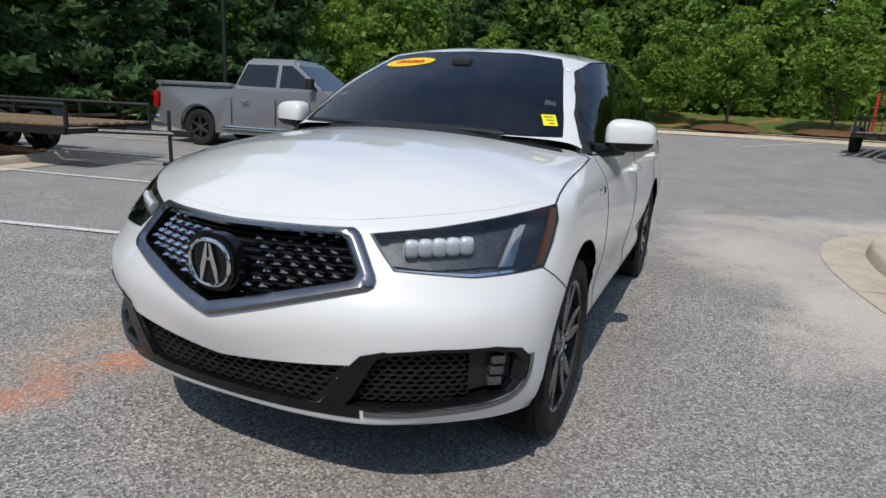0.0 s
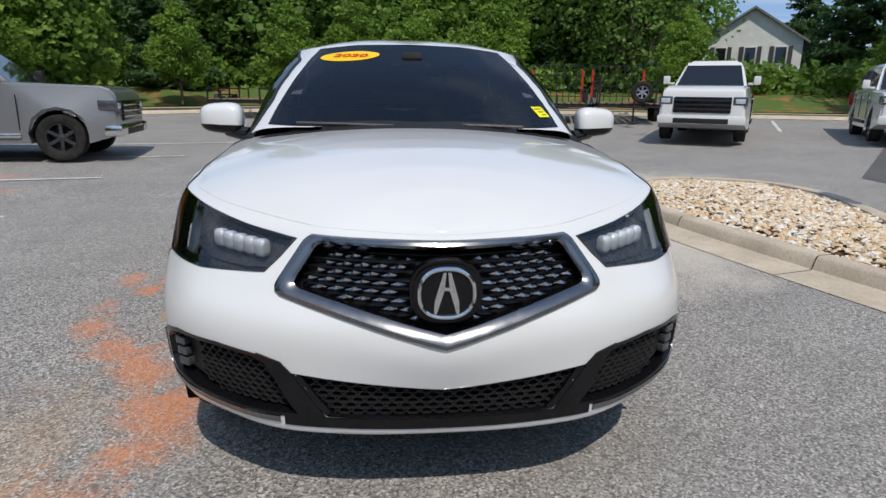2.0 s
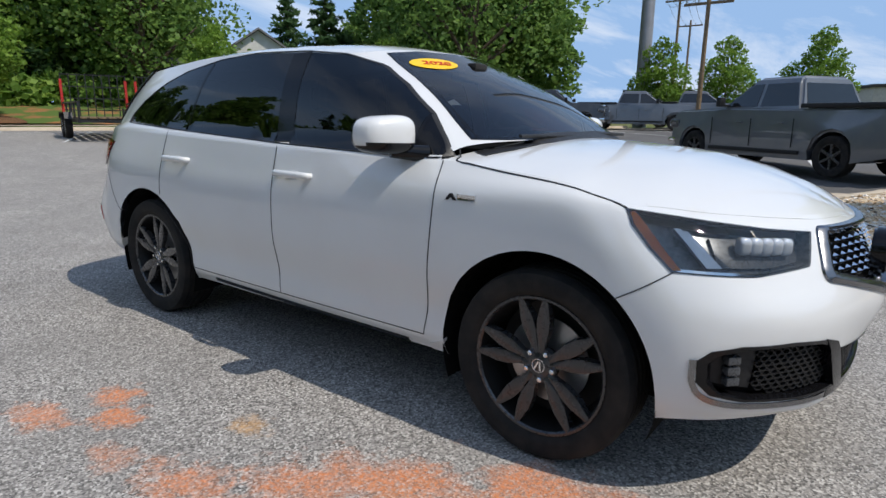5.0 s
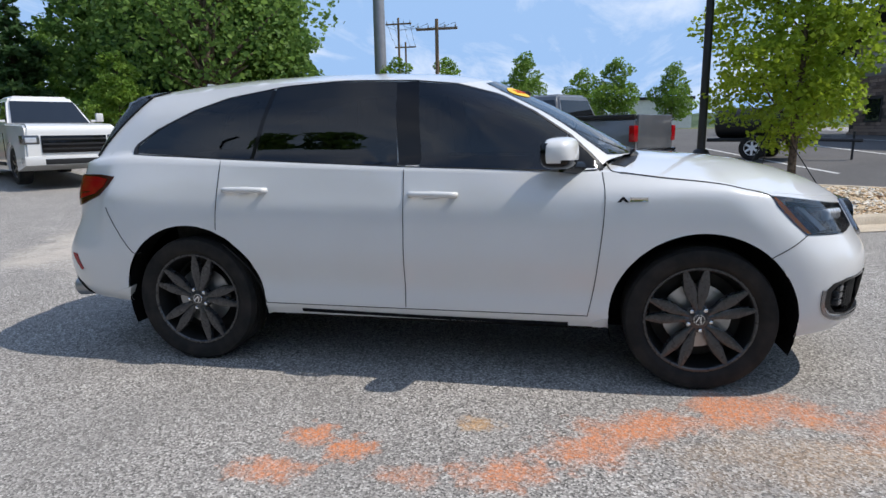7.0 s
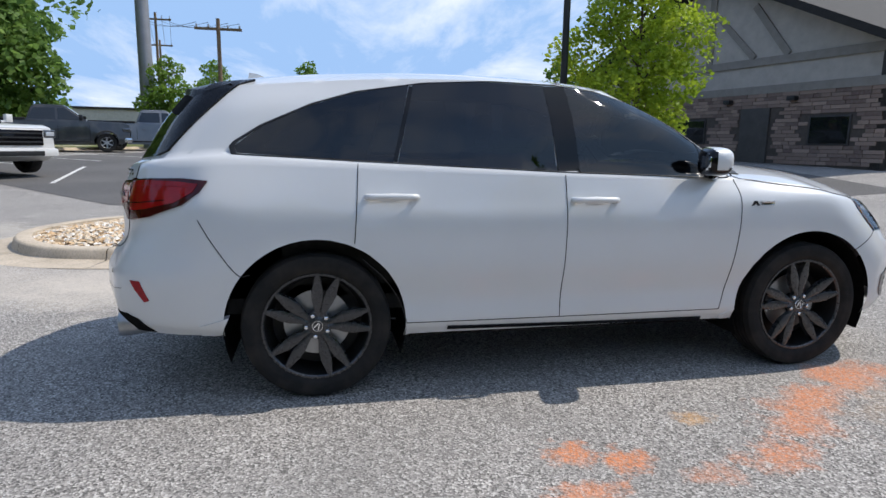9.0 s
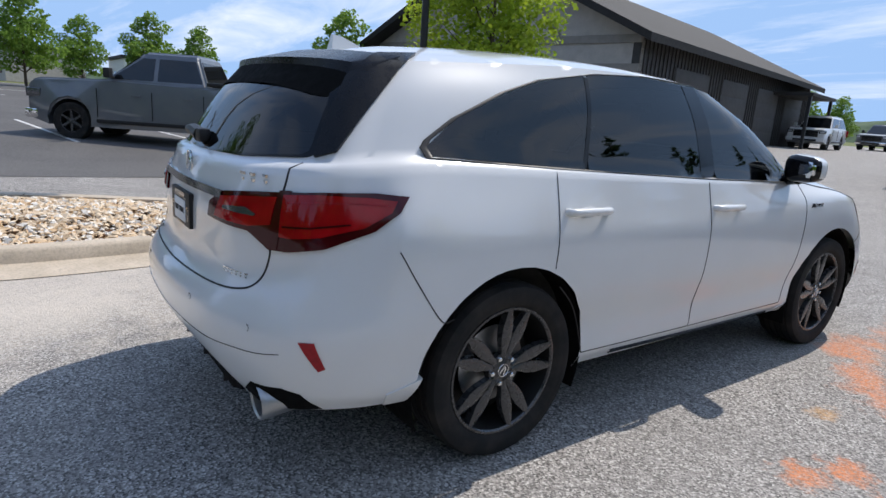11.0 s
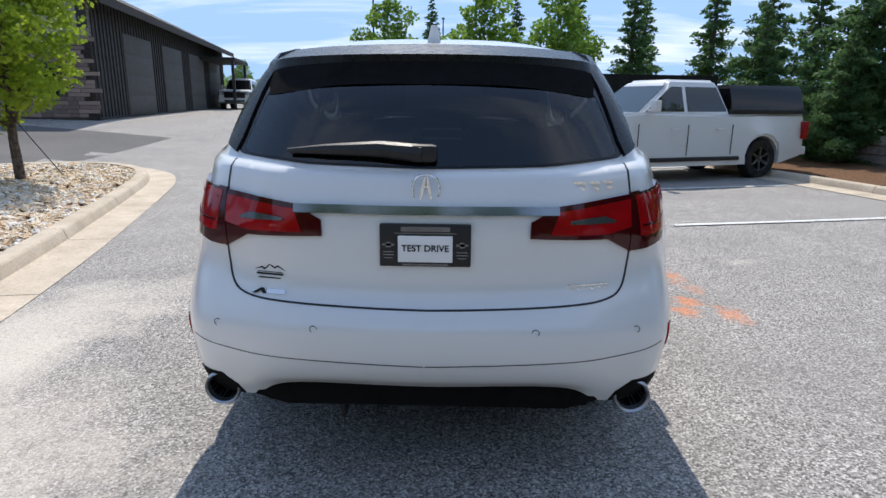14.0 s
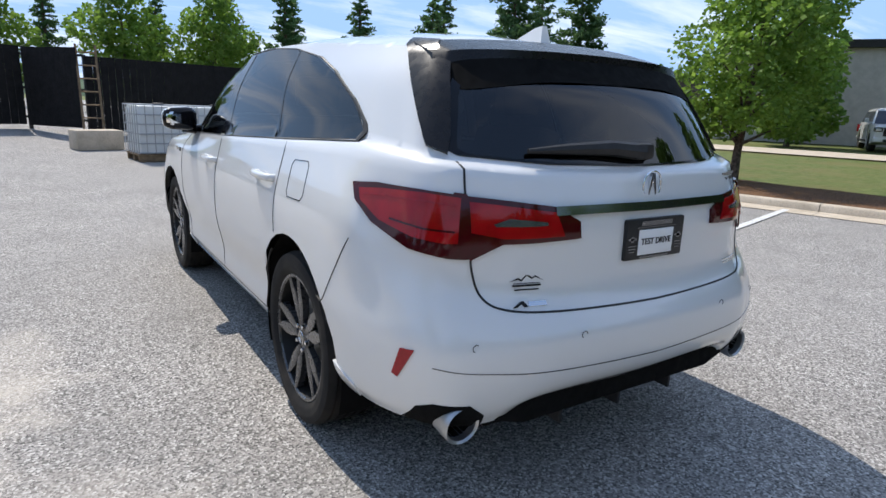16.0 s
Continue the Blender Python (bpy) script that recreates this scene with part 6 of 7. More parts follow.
# plate, stickers and lettering at the tail
plate = part("plate_frame", new_box(-.149, 2.420, .868, .149, 2.440, 1.010, .006), M["black_plastic"], car, "black dealer plate frame with a white card")
part("plate_card", new_box(-.089, 2.438, .884, .089, 2.4425, .972, .001), M["paper"], plate)
RY = Matrix.Rotation(radians(180), 4, "Z") @ Matrix.Rotation(radians(90), 4, "X")
lettering("card_text", "TEST DRIVE", .030, Matrix.Translation((0, 2.4435, .930)) @ RY, M["ink"], plate, .0006, 0, .0006)
bm = bmesh.new()
for x0, z0, x1, z1 in ((-.08, .986, .08, 1.002), (-.10, .979, .10, .982), (-.075, .8725, .075, .8785), (.100, .938, .140, .946), (-.140, .938, -.100, .946), (.112, .932, .128, .952), (-.128, .932, -.112, .952), (.102, .916, .138, .920), (-.138, .916, -.102, .920), (.102, .906, .138, .910), (-.138, .906, -.102, .910), (.106, .896, .134, .900), (-.134, .896, -.106, .900)):
    box(bm, x0, 2.4395, z0, x1, 2.4412, z1)
part("plate_print", bm, M["lamp_grey"], plate)


# model and drive badges as plain bright bars of their size
def badge_bars(x, z, w, hgt, n):
    bm = bmesh.new()
    for i in range(n):
        xx = x + w * (.5 - (i + .5) / n)
        h, n_ = on_skin((xx, 2.35, z), REAR)
        b = w / n * .40
        for (a0, a1, c0, c1) in ((-b, b, hgt * .16, hgt / 2), (-b, b, -hgt / 2, -hgt * .16)):
            box(bm, h.x + a0, h.y - .006, z + c0, h.x + a1, h.y + .0022, z + c1)
    return part("tail_badge", bm, M["chrome"], car, "chrome tail badge")


badge_bars(-.555, 1.128, .15, .030, 3)
badge_bars(-.545, .795, .145, .017, 6)
h, n_ = on_skin((.53, 2.38, .82), REAR)
bm = bmesh.new()
qm = Matrix.Translation(h + n_ * .001) @ n_.to_track_quat("Z", "Y").to_matrix().to_4x4()
for a0, c0, a1, c1 in ((-.050, -.002, .050, .004), (-.046, .007, .046, .009), (-.042, -.014, .042, -.010)):
    box(bm, a0, c0, 0, a1, c1, .001, 0, qm)
zz = [(-.06, .014), (-.03, .026), (-.018, .020), (0, .038), (.018, .026), (.03, .032), (.06, .014), (.03, .026), (.018, .020), (0, .031), (-.018, .014), (-.03, .020)]
prism(bm, zz, 0, .001, "z", qm)
part("dealer_sticker", bm, M["ink"], car, "black dealer decal of hills over bars")
h, n_ = on_skin((.53, 2.38, .765), REAR)
qm = Matrix.Translation(h + n_ * .001) @ n_.to_track_quat("Z", "Y").to_matrix().to_4x4()
bm = new_box(-.005, -.008, 0, .06, .008, .003, 0, qm)
part("trim_badge", bm, M["chrome"], car)
bm = bmesh.new()
prism(bm, [(-.06, -.009), (-.03, .010), (-.020, .010), (-.008, -.009), (-.02, -.009), (-.028, .002), (-.045, -.009)], 0, .004, "z", qm)
part("trim_badge", bm, M["ink"], car)
# fuel flap on the left flank
fl = [(.9, 1.49, 1.128), (.9, 1.35, 1.122), (.9, 1.333, 1.10), (.9, 1.345, .995), (.9, 1.365, .975), (.9, 1.51, .978), (.9, 1.53, 1.0), (.9, 1.51, 1.108)]
part("fuel_flap", ribbon(fl, SIDE, .004, .0016, .003, True), M["lamp_grey"], car)

# window stickers on the screen
def on_screen(x, z, lift=.006):
    h, n_ = on_skin((x, -.7, z), FRONT)
    x_axis = Vector((0, 0, 1)).cross(n_).normalized()
    y_axis = n_.cross(x_axis)
    m_ = Matrix((x_axis, y_axis, n_)).transposed().to_4x4()
    return Matrix.Translation(h + n_ * lift) @ m_


oval = part("year_sticker", patch([(-.345 + .165 * math.cos(t), -.5, 1.545 + .028 * math.sin(t) + .012 * math.cos(t)) for t in np.linspace(0, 2 * math.pi, 41)[:-1]], FRONT, .006, .04, .001), M["yellow"], car, "yellow oval year sticker on the windscreen")
lettering("sticker_text", "2020", .060, on_screen(-.345, 1.545, .0085) @ Matrix.Rotation(radians(2), 4, "Z") @ Matrix.Diagonal((1.6, 1, 1, 1)), M["red_ink"], oval, .0006, .2, .0006)
note = part("yellow_note", new_box(-.035, -.045, 0, .035, .045, .001, 0, on_screen(.64, 1.265)), M["note"], car, "yellow paper note in the windscreen corner")
bm = bmesh.new()
for i in range(3):
    box(bm, -.025 + .01 * i, .02 - .025 * i, .0012, .02, .028 - .025 * i, .0016, 0, on_screen(.64, 1.265))
part("note_print", bm, M["mulch"], note)
bm = new_box(-.010, -.025, 0, .010, .015, .001, 0, on_screen(.585, 1.53))
part("toll_tag", bm, M["paper"], car)
bm = bmesh.new()
box(bm, -.06, -.50, 1.50, .06, -.42, 1.575, .02)
tube(bm, [(-.11, -.40, 1.50), (0, -.415, 1.505), (.11, -.40, 1.50)], .03, 8)
part("inner_mirror", bm, M["cabin"], car)


def wheel_parts(parent, r_tyre, width, r_rim, spokes, mats, sx, detail=True, lug="chrome"):
    """A tyre, rim barrel, spokes, cap and nuts about the x axis; the face looks to +x * sx."""
    w = width / 2
    bm = bmesh.new()
    e = r_tyre - r_rim
    prof = [(-w * .78, r_rim), (-w * .95, r_rim + e * .35), (-w, r_rim + e * .6), (-w * .93, r_tyre - e * .12), (-w * .78, r_tyre - .004)]
    n_groove = 5 if detail else 0
    for i in range(n_groove):
        c = -w * .62 + i * w * .31
        prof += [(c - w * .05, r_tyre), (c - w * .03, r_tyre - .008), (c + w * .03, r_tyre - .008), (c + w * .05, r_tyre)]
    prof += [(w * .78, r_tyre - .004), (w * .93, r_tyre - e * .12), (w, r_tyre - e * .40), (w * .985, r_rim + e * .55), (w * .99, r_rim + e * .38), (w * .95, r_rim + e * .2), (w * .80, r_rim)]
    lathe(bm, [(a * sx, r) for a, r in prof], 56 if detail else 28, "x")
    bmesh.ops.recalc_face_normals(bm, faces=bm.faces)
    part("tyre", bm, M["tyre"], parent)
    bm = bmesh.new()
    lathe(bm, [(a * sx, r) for a, r in [(w * .80, r_rim + .006), (w * .84, r_rim + .004), (w * .82, r_rim - .012), (w * .60, r_rim - .02), (-w * .2, r_rim - .045), (-w * .25, 0.02)]], 48 if detail else 24, "x")
    bmesh.ops.recalc_face_normals(bm, faces=bm.faces)
    rim = part("rim", bm, mats[1], parent)
    bm = bmesh.new()
    lathe(bm, [(a * sx, r) for a, r in [(w * .815, r_rim + .004), (w * .86, r_rim + .001), (w * .86, r_rim - .008), (w * .80, r_rim - .014)]], 48 if detail else 24, "x")
    part("rim_lip", bm, mats[0], rim)
    bm = bmesh.new()
    for i in range(spokes):
        t = 2 * math.pi * i / spokes + (0.12 if i % 2 else -0.12) * (10 / spokes if detail else 0)
        m_ = Matrix.Rotation(t, 4, "X")
        prof = [(.05, .014), (.09, .018), (r_rim * .50, .030), (r_rim * .68, .031), (r_rim * .985, .012)] if detail else [(.04, .03), (r_rim * .6, .032), (r_rim * .98, .028)]
        rows = []
        for r, hw in prof:
            f = r / r_rim
            xo, dp = w * (.66 + .16 * f), .02 + .012 * f
            rows.append([bm.verts.new(m_ @ Vector((sx * q[0], q[1], r))) for q in ((xo - dp, -hw), (xo, -hw * .85), (xo + .006, 0), (xo, hw * .85), (xo - dp, hw))])
        for a, b in zip(rows, rows[1:]):
            for j in range(4):
                bm.faces.new((a[j], a[j + 1], b[j + 1], b[j]))
    lathe(bm, [(a * sx, r) for a, r in [(w * .5, .075), (w * .68, .070), (w * .72, .040), (w * .74, .036), (w * .75, .0)]], 24, "x")
    bmesh.ops.recalc_face_normals(bm, faces=bm.faces)
    part("spokes", bm, mats[0], rim)
    if detail:
        for i in range(5):
            t = 2 * math.pi * (i + .5) / 5
            bm = bmesh.new()
            lathe(bm, [(sx * w * .62, .011), (sx * w * .78, .0105), (sx * w * .80, .007), (sx * w * .80, 0)], 6, "x", Matrix.Translation((0, .057 * math.cos(t), .057 * math.sin(t))))
            part("wheel_nut", bm, M[lug], rim)
        bm = bmesh.new()
        tube(bm, [(sx * w * .755, .026 * math.cos(t), .026 * math.sin(t)) for t in np.linspace(0, 2 * math.pi, 25)], .0022, 6, False)
        for s in (1, -1):
            prism(bm, [(s * .016, -.017), (s * .009, -.017), (0, .015), (s * .006, .018)], sx * w * .75, sx * w * .77, "x")
        part("cap_mark", bm, M["chrome"], rim)
        bm = bmesh.new()
        lathe(bm, [(sx * w * .05, .17), (sx * w * .10, .17), (sx * w * .10, .05)], 40, "x")
        part("brake_disc", bm, M["steel"], parent)


for sx, hy in HUBS:
    whl = new("wheel")
    whl.parent = car
    whl.location = (sx * .825, hy, .373)
    whl.rotation_euler = (radians({-1.41: 11, 1.41: 30}[hy]), 0, 0)
    wheel_parts(whl, .373, .245, .272, 10, (M["rim"], M["rim_dark"]), sx)


# ---- other vehicles ----
def vehicle(kind, name, label, mat, m, rim="rim", lamp_label=""):
    """A pickup or a tall wagon, nose to +x, wheels on z = 0."""
    pick = kind == "pickup"
    L = 5.85 if pick else 5.3
    W, H = 1.0, (1.96 if pick else 1.90)
    fa, ra = 1.88, -1.85 if pick else -1.15
    x_f, x_r = 2.80, 2.80 - L
    car_ = thing(name, label, "pickup truck" if pick else "car", m)
    bm = bmesh.new()
    # side profile with wheel cut-outs, pulled across the width and tucked in at the top
    def arch(cx, r=.46, z=.42, n=9):
        return [(cx + r * math.cos(t), z + r * math.sin(t)) for t in np.linspace(-.25, math.pi + .25, n)]
    deck = 1.30 if pick else 1.18
    prof = [(x_f - .10, .42), (x_f, .55), (x_f + .01, 1.06), (x_f - .06, deck - .08), (x_f - .25, deck - .02), (1.30, deck + .02), (1.10, deck + .04)]
    prof += [(-.98, deck), (x_r + .03, deck + .02), (x_r, .95), (x_r + .02, .55), (x_r + .10, .45)]
    low = arch(ra)[::-1] + arch(fa)[::-1]
    prof += low
    va = {}
    for s in (1, -1):
        va[s] = [bm.verts.new((x, s * W * (1.0 if z < .95 else 1.0 - .09 * min(1, (z - .95) / .35)) * (1 if abs(x - (x_f + x_r) / 2) < L / 2 - .3 else .93), z)) for x, z in prof]
    n = len(prof)
    f1 = bm.faces.new(va[1]); f2 = bm.faces.new(va[-1][::-1])
    for i in range(n):
        bm.faces.new((va[1][i], va[-1][i], va[-1][(i + 1) % n], va[1][(i + 1) % n]))
    bmesh.ops.recalc_face_normals(bm, faces=bm.faces)
    soft = [e for e in bm.edges if len(e.link_faces) == 2 and e.calc_face_angle(0) > .3 and max(v.co.z for v in e.verts) > .5 and min(v.co.z for v in e.verts) > .45]
    bmesh.ops.bevel(bm, geom=soft, offset=.045, segments=3, affect="EDGES", clamp_overlap=True)
    bmesh.ops.triangulate(bm, faces=[f for f in bm.faces if len(f.verts) > 8])
    body = part("body", bm, M[mat], car_, "", True, 30)
    # cab
    c0, c1 = (1.22, -1.02) if pick else (1.22, x_r + .06)
    rf, rr_ = (.42, -.78) if pick else (.42, x_r + .42)
    bm = bmesh.new()
    lo = [(c0, .86), (c1, .88), (c1, -.88), (c0, -.86)]
    hi = [(rf, .66), (rr_, .66), (rr_, -.66), (rf, -.66)]
    mid = [(lerp(a[0], b[0], .93), lerp(a[1], b[1], .88)) for a, b in zip(lo, hi)]
    levels = [(lo, deck - .02), (mid, H - .10), ([(x * .97, y * .90) for x, y in hi], H)]
    rows = [[bm.verts.new((x, y, z)) for x, y in r] for r, z in levels]
    for a, b in zip(rows, rows[1:]):
        for j in range(4):
            bm.faces.new((a[j], a[(j + 1) % 4], b[(j + 1) % 4], b[j]))
    bm.faces.new(rows[-1])
    bmesh.ops.recalc_face_normals(bm, faces=bm.faces)
    bmesh.ops.bevel(bm, geom=[e for e in bm.edges if len(e.link_faces) == 2 and e.calc_face_angle(0) > .3], offset=.06, segments=3, affect="EDGES", clamp_overlap=True)
    part("cab", bm, M[mat], car_, "", True, 30)

    def pane(nm, quad, lift=.006):
        bm = bmesh.new()
        q = [Vector(p) for p in quad]
        nrm = (q[1] - q[0]).cross(q[3] - q[0]).normalized()
        if nrm.dot((q[0] + q[2]) / 2 - Vector((0, 0, 1.2))) < 0:
            nrm = -nrm
        a = [bm.verts.new(p + nrm * lift) for p in q]
        b = [bm.verts.new(p - nrm * .01) for p in q]
        bm.faces.new(a)
        for i in range(4):
            bm.faces.new((a[i], b[i], b[(i + 1) % 4], a[(i + 1) % 4]))
        bmesh.ops.recalc_face_normals(bm, faces=bm.faces)
        part(nm, bm, M["dark_glass"], car_)

    def wall(s, x, t):
        """A place on the cab's side: t from belt to top."""
        return (x, s * lerp(.872, lerp(.87, .66, .88), t), lerp(deck - .02, H - .10, t))
    for s in (1, -1):
        xf0, xf1 = c0 - .16, lerp(c0, rf, .93) - .06
        xr0, xr1 = c1 + .10, lerp(c1, rr_, .93) + .08
        bx = .10
        pane("side_window", [wall(s, xf0, .12), wall(s, bx + .04, .12), wall(s, bx + .04, .93), wall(s, xf1 - .03, .93)])
        if pick:
            pane("side_window", [wall(s, bx - .05, .12), wall(s, xr0, .12), wall(s, xr1, .93), wall(s, bx - .05, .93)])
        else:
            pane("side_window", [wall(s, bx - .05, .12), wall(s, -.85, .12), wall(s, -.85, .93), wall(s, bx - .05, .93)])
            pane("side_window", [wall(s, -.95, .12), wall(s, xr0, .12), wall(s, xr1, .93), wall(s, -.95, .93)])
    zf = deck - .02
    fx = lambda t: lerp(c0, lerp(c0, rf, .93), t)
    fw = lambda t: lerp(.86, lerp(.86, .66, .88), t)
    pane("windscreen", [(fx(.08), fw(.08) - .07, lerp(zf, H - .1, .08)), (fx(.08), -fw(.08) + .07, lerp(zf, H - .1, .08)), (fx(.97), -fw(.97) + .05, lerp(zf, H - .1, .97)), (fx(.97), fw(.97) - .05, lerp(zf, H - .1, .97))])
    bx_ = lambda t: lerp(c1, lerp(c1, rr_, .93), t)
    pane("rear_window", [(bx_(.2), .70, lerp(zf, H - .1, .2)), (bx_(.2), -.70, lerp(zf, H - .1, .2)), (bx_(.92), -.60, lerp(zf, H - .1, .92)), (bx_(.92), .60, lerp(zf, H - .1, .92))])
    # front end
    bm = new_box(x_f - .05, -.62, .68, x_f + .035, .62, 1.04, .02)
    gr = part("grille", bm, M["gloss_black"], car_)
    for z in (.76, .86, .96):
        part("grille_bar", new_box(x_f + .03, -.60, z - .018, x_f + .05, .60, z + .018, .006), M["chrome"] if mat in ("silver", "blackpaint") else M["black_plastic"], gr)
    fbp = part("front_bumper", new_box(x_f - .28, -.96, .42, x_f + .07, .96, .62, .05), M["chrome"] if mat in ("silver", "blackpaint", "grey") else M[mat], car_)
    part("lower_intake", new_box(x_f - .1, -.60, .44, x_f + .078, .60, .56, .02), M["black_plastic"], fbp)
    for s in (1, -1):
        hl_ = part("headlight", new_box(x_f - .30, s * .64 if s > 0 else -.95, .86, x_f + .02, .95 if s > 0 else -.64, 1.05, .03), M["lamp_grey"], car_)
        part("lamp_unit", new_box(x_f + .01, s * .70 if s > 0 else -.90, .90, x_f + .028, .90 if s > 0 else -.70, 1.0, .01), M["lens_white"], hl_)
        part("tail_light", new_box(x_r - .012, s * .80 if s > 0 else -.985, .80, x_r + .12, .985 if s > 0 else -.80, 1.16, .02), M["red_lens"], car_)
        bm = bmesh.new()
        box(bm, .92, s * .98 if s > 0 else -1.14, deck + .05, 1.06, 1.14 if s > 0 else -.98, deck + .26, .03)
        box(bm, .95, s * .86 if s > 0 else -1.0, deck + .05, 1.02, 1.0 if s > 0 else -.86, deck + .10, .01)
        part("wing_mirror", bm, M[mat] if mat == "white2" else M["black_plastic"], car_)
        part("running_board", new_box(-1.2, s * .90 if s > 0 else -1.04, .40, 1.3, 1.04 if s > 0 else -.90, .48, .02), M["black_plastic"] if mat != "silver" else M["chrome"], car_)
        for x in (.60, -.50):
            part("door_handle", new_box(x - .24, s * .985 if s > 0 else -1.02, 1.0, x - .05, 1.02 if s > 0 else -.985, 1.035, .008), M["chrome"] if mat == "silver" else M[mat], car_)
        for xg in ((.12, -.98) if pick else (.12, -.90)):
            part("gap_or_shade_line", new_box(xg - .006, s * .99 if s > 0 else -1.003, .52, xg + .006, 1.003 if s > 0 else -.99, 1.10), M["liner"], car_)
        part("gap_or_shade_line", new_box(1.28, s * .99 if s > 0 else -1.003, .52, 1.292, 1.003 if s > 0 else -.99, 1.12), M["liner"], car_)
    part("rear_bumper", new_box(x_r - .08, -.93, .46, x_r + .15, .93, .64, .04), M["chrome"] if mat in ("silver", "blackpaint", "grey") else M[mat], car_)
    if pick:
        part("cargo_bed", new_box(x_r + .10, -.78, deck + .004, -1.08, .78, deck + .02), M["liner"], car_)
        for s in (1, -1):
            part("bed_rail", new_box(x_r + .04, s * .80 if s > 0 else -.92, deck + .01, -1.02, .92 if s > 0 else -.80, deck + .10, .025), M["black_plastic"] if mat != "silver" else M[mat], car_)
        part("tailgate", new_box(x_r - .005, -.78, .66, x_r + .06, .78, deck + .10, .02), M[mat], car_)
    part("underbody", new_box(x_r + .3, -.80, .36, x_f - .3, .80, .62, .03), M["liner"], car_)
    for cx in (fa, ra):
        for s in (1, -1):
            w_ = new("wheel")
            w_.parent = car_
            w_.location = (cx, s * .84, .40)
            w_.rotation_euler = (0, 0, radians(90))
            wheel_parts(w_, .40, .27, .24, 6, (M[rim], M["rim_dark"]), s, False)
    return car_


def at_ground(x, y, deg):
    return pose(x, y, ground_z(x, y) + .002, 0, 0, deg)


def by_wheels(front, rear, fa, ra, side):
    """The pose of a vehicle from its front and rear wheels' places on one side (side: +1 its left)."""
    f, r = Vector(front), Vector(rear)
    d = (f - r).normalized()
    n = Vector((-d.y, d.x)) * side
    mid = f - d * fa - n * .92
    return at_ground(mid.x, mid.y, math.degrees(math.atan2(d.y, d.x)))


vehicle("pickup", "pickup_truck", "silver crew-cab pickup truck with black wheels parked on bay", "silver", by_wheels((-5.67, 7.19), (-9.73, 6.63), 1.88, -1.85, -1))
vehicle("pickup", "pickup_truck", "white crew-cab pickup truck facing out of its bay", "white2", by_wheels((8.5, 9.85), (10.54, 12.98), 1.88, -1.85, 1), "rim")
vehicle("wagon", "large_wagon", "large white family wagon facing out of its bay", "white2", by_wheels((11.4, 9.4), (13.05, 11.95), 1.88, -1.15, -1), "rim")
vehicle("pickup", "pickup_truck", "black crew-cab pickup truck with chrome grille", "blackpaint", at_ground(25.3, 12.4, -75), "steel")
vehicle("pickup", "pickup_truck", "dark grey crew-cab pickup truck in the far row", "grey", at_ground(29.0, 9.2, -75), "steel")
vehicle("pickup", "pickup_truck", "dark grey crew-cab pickup truck in the far row", "grey", at_ground(32.5, 7.2, -75), "steel")
vehicle("pickup", "pickup_truck", "slate grey crew-cab pickup truck with black wheels", "grey", by_wheels((12.85, 1.83), (10.72, -1.23), 1.88, -1.85, 1))
colo = vehicle("pickup", "pickup_truck", "white mid-size pickup truck with a black bed topper", "white2", by_wheels((-2.7, -5.97), (-5.75, -7.16), 1.71, -1.68, 1) @ Matrix.Scale(.91, 4))
bm = bmesh.new()
r0 = [(-1.06, .86), (-3.0, .86), (-3.0, -.86), (-1.06, -.86)]
rows = [[bm.verts.new((x, y, z)) for x, y in [(a, b * k_) for a, b in r0]] for z, k_ in ((1.36, 1.0), (1.80, .84), (1.88, .76))]
for a, b in zip(rows, rows[1:]):
    for j in range(4):
        bm.faces.new((a[j], a[(j + 1) % 4], b[(j + 1) % 4], b[j]))
bm.faces.new(rows[-1])
bmesh.ops.recalc_face_normals(bm, faces=bm.faces)
part("bed_topper", bm, M["gloss_black"], colo, "black bed topper", True, 30)
vehicle("wagon", "parked_wagon", "white wagon parked beside the dark building", "white2", at_ground(14.0, -36.0, 100))
for i in range(6):
    vehicle("wagon", "parked_wagon", "dark parked wagon far down the drive", "blackpaint" if i % 2 else "grey", at_ground(15.5 - i * 2.8, -50.0 - i * .6, 95))
vehicle("wagon", "parked_van", "white van on the road beyond the bank", "white2", at_ground(-31, -9, 30))


# ---- lamp posts and poles ----
def lamp_post(x, y, h, r, base, label, dz=.0, arm=True):
    z0 = ground_z(x, y) + dz
    t = thing("lamp_post", label, "lamp post", pose(x, y, z0))
    if base:
        bm = bmesh.new()
        lathe(bm, [(-.3, .0), (-.3, .33), (.62, .33), (.66, .31), (.66, 0)], 28, "z")
        part("concrete_base", bm, M["concrete"], t, "round concrete base")
    zb = .66 if base else 0
    bm = bmesh.new()
    box(bm, -.19, -.19, zb, .19, .19, zb + .03, .008)
    lathe(bm, [(zb + .03, .15), (zb + .12, .11), (zb + .14, r + .01)], 16, "z")
    part("base_plate", bm, M["black_steel"], t)
    bm = bmesh.new()
    tube(bm, [(0, 0, zb), (0, 0, h)], [r, r * .8], 10)
    part("pole", bm, M["black_steel"], t)
    if arm:
        part("lamp_head", new_box(-.15, -.75, h - .02, .15, .05, h + .08, .03), M["black_steel"], t)
    return t


lamp_post(6.35, -2.85, 8.5, .065, True, "tall black lamp post on a round concrete base", .15)
lamp_post(-13.2, 11.5, 8.5, .075, False, "tall black lamp post behind the silver pickup")
lamp_post(6.5, -45, 9.0, .08, False, "distant lamp post along the drive")
lamp_post(1.5, -62, 9.0, .08, False, "distant lamp post along the drive")

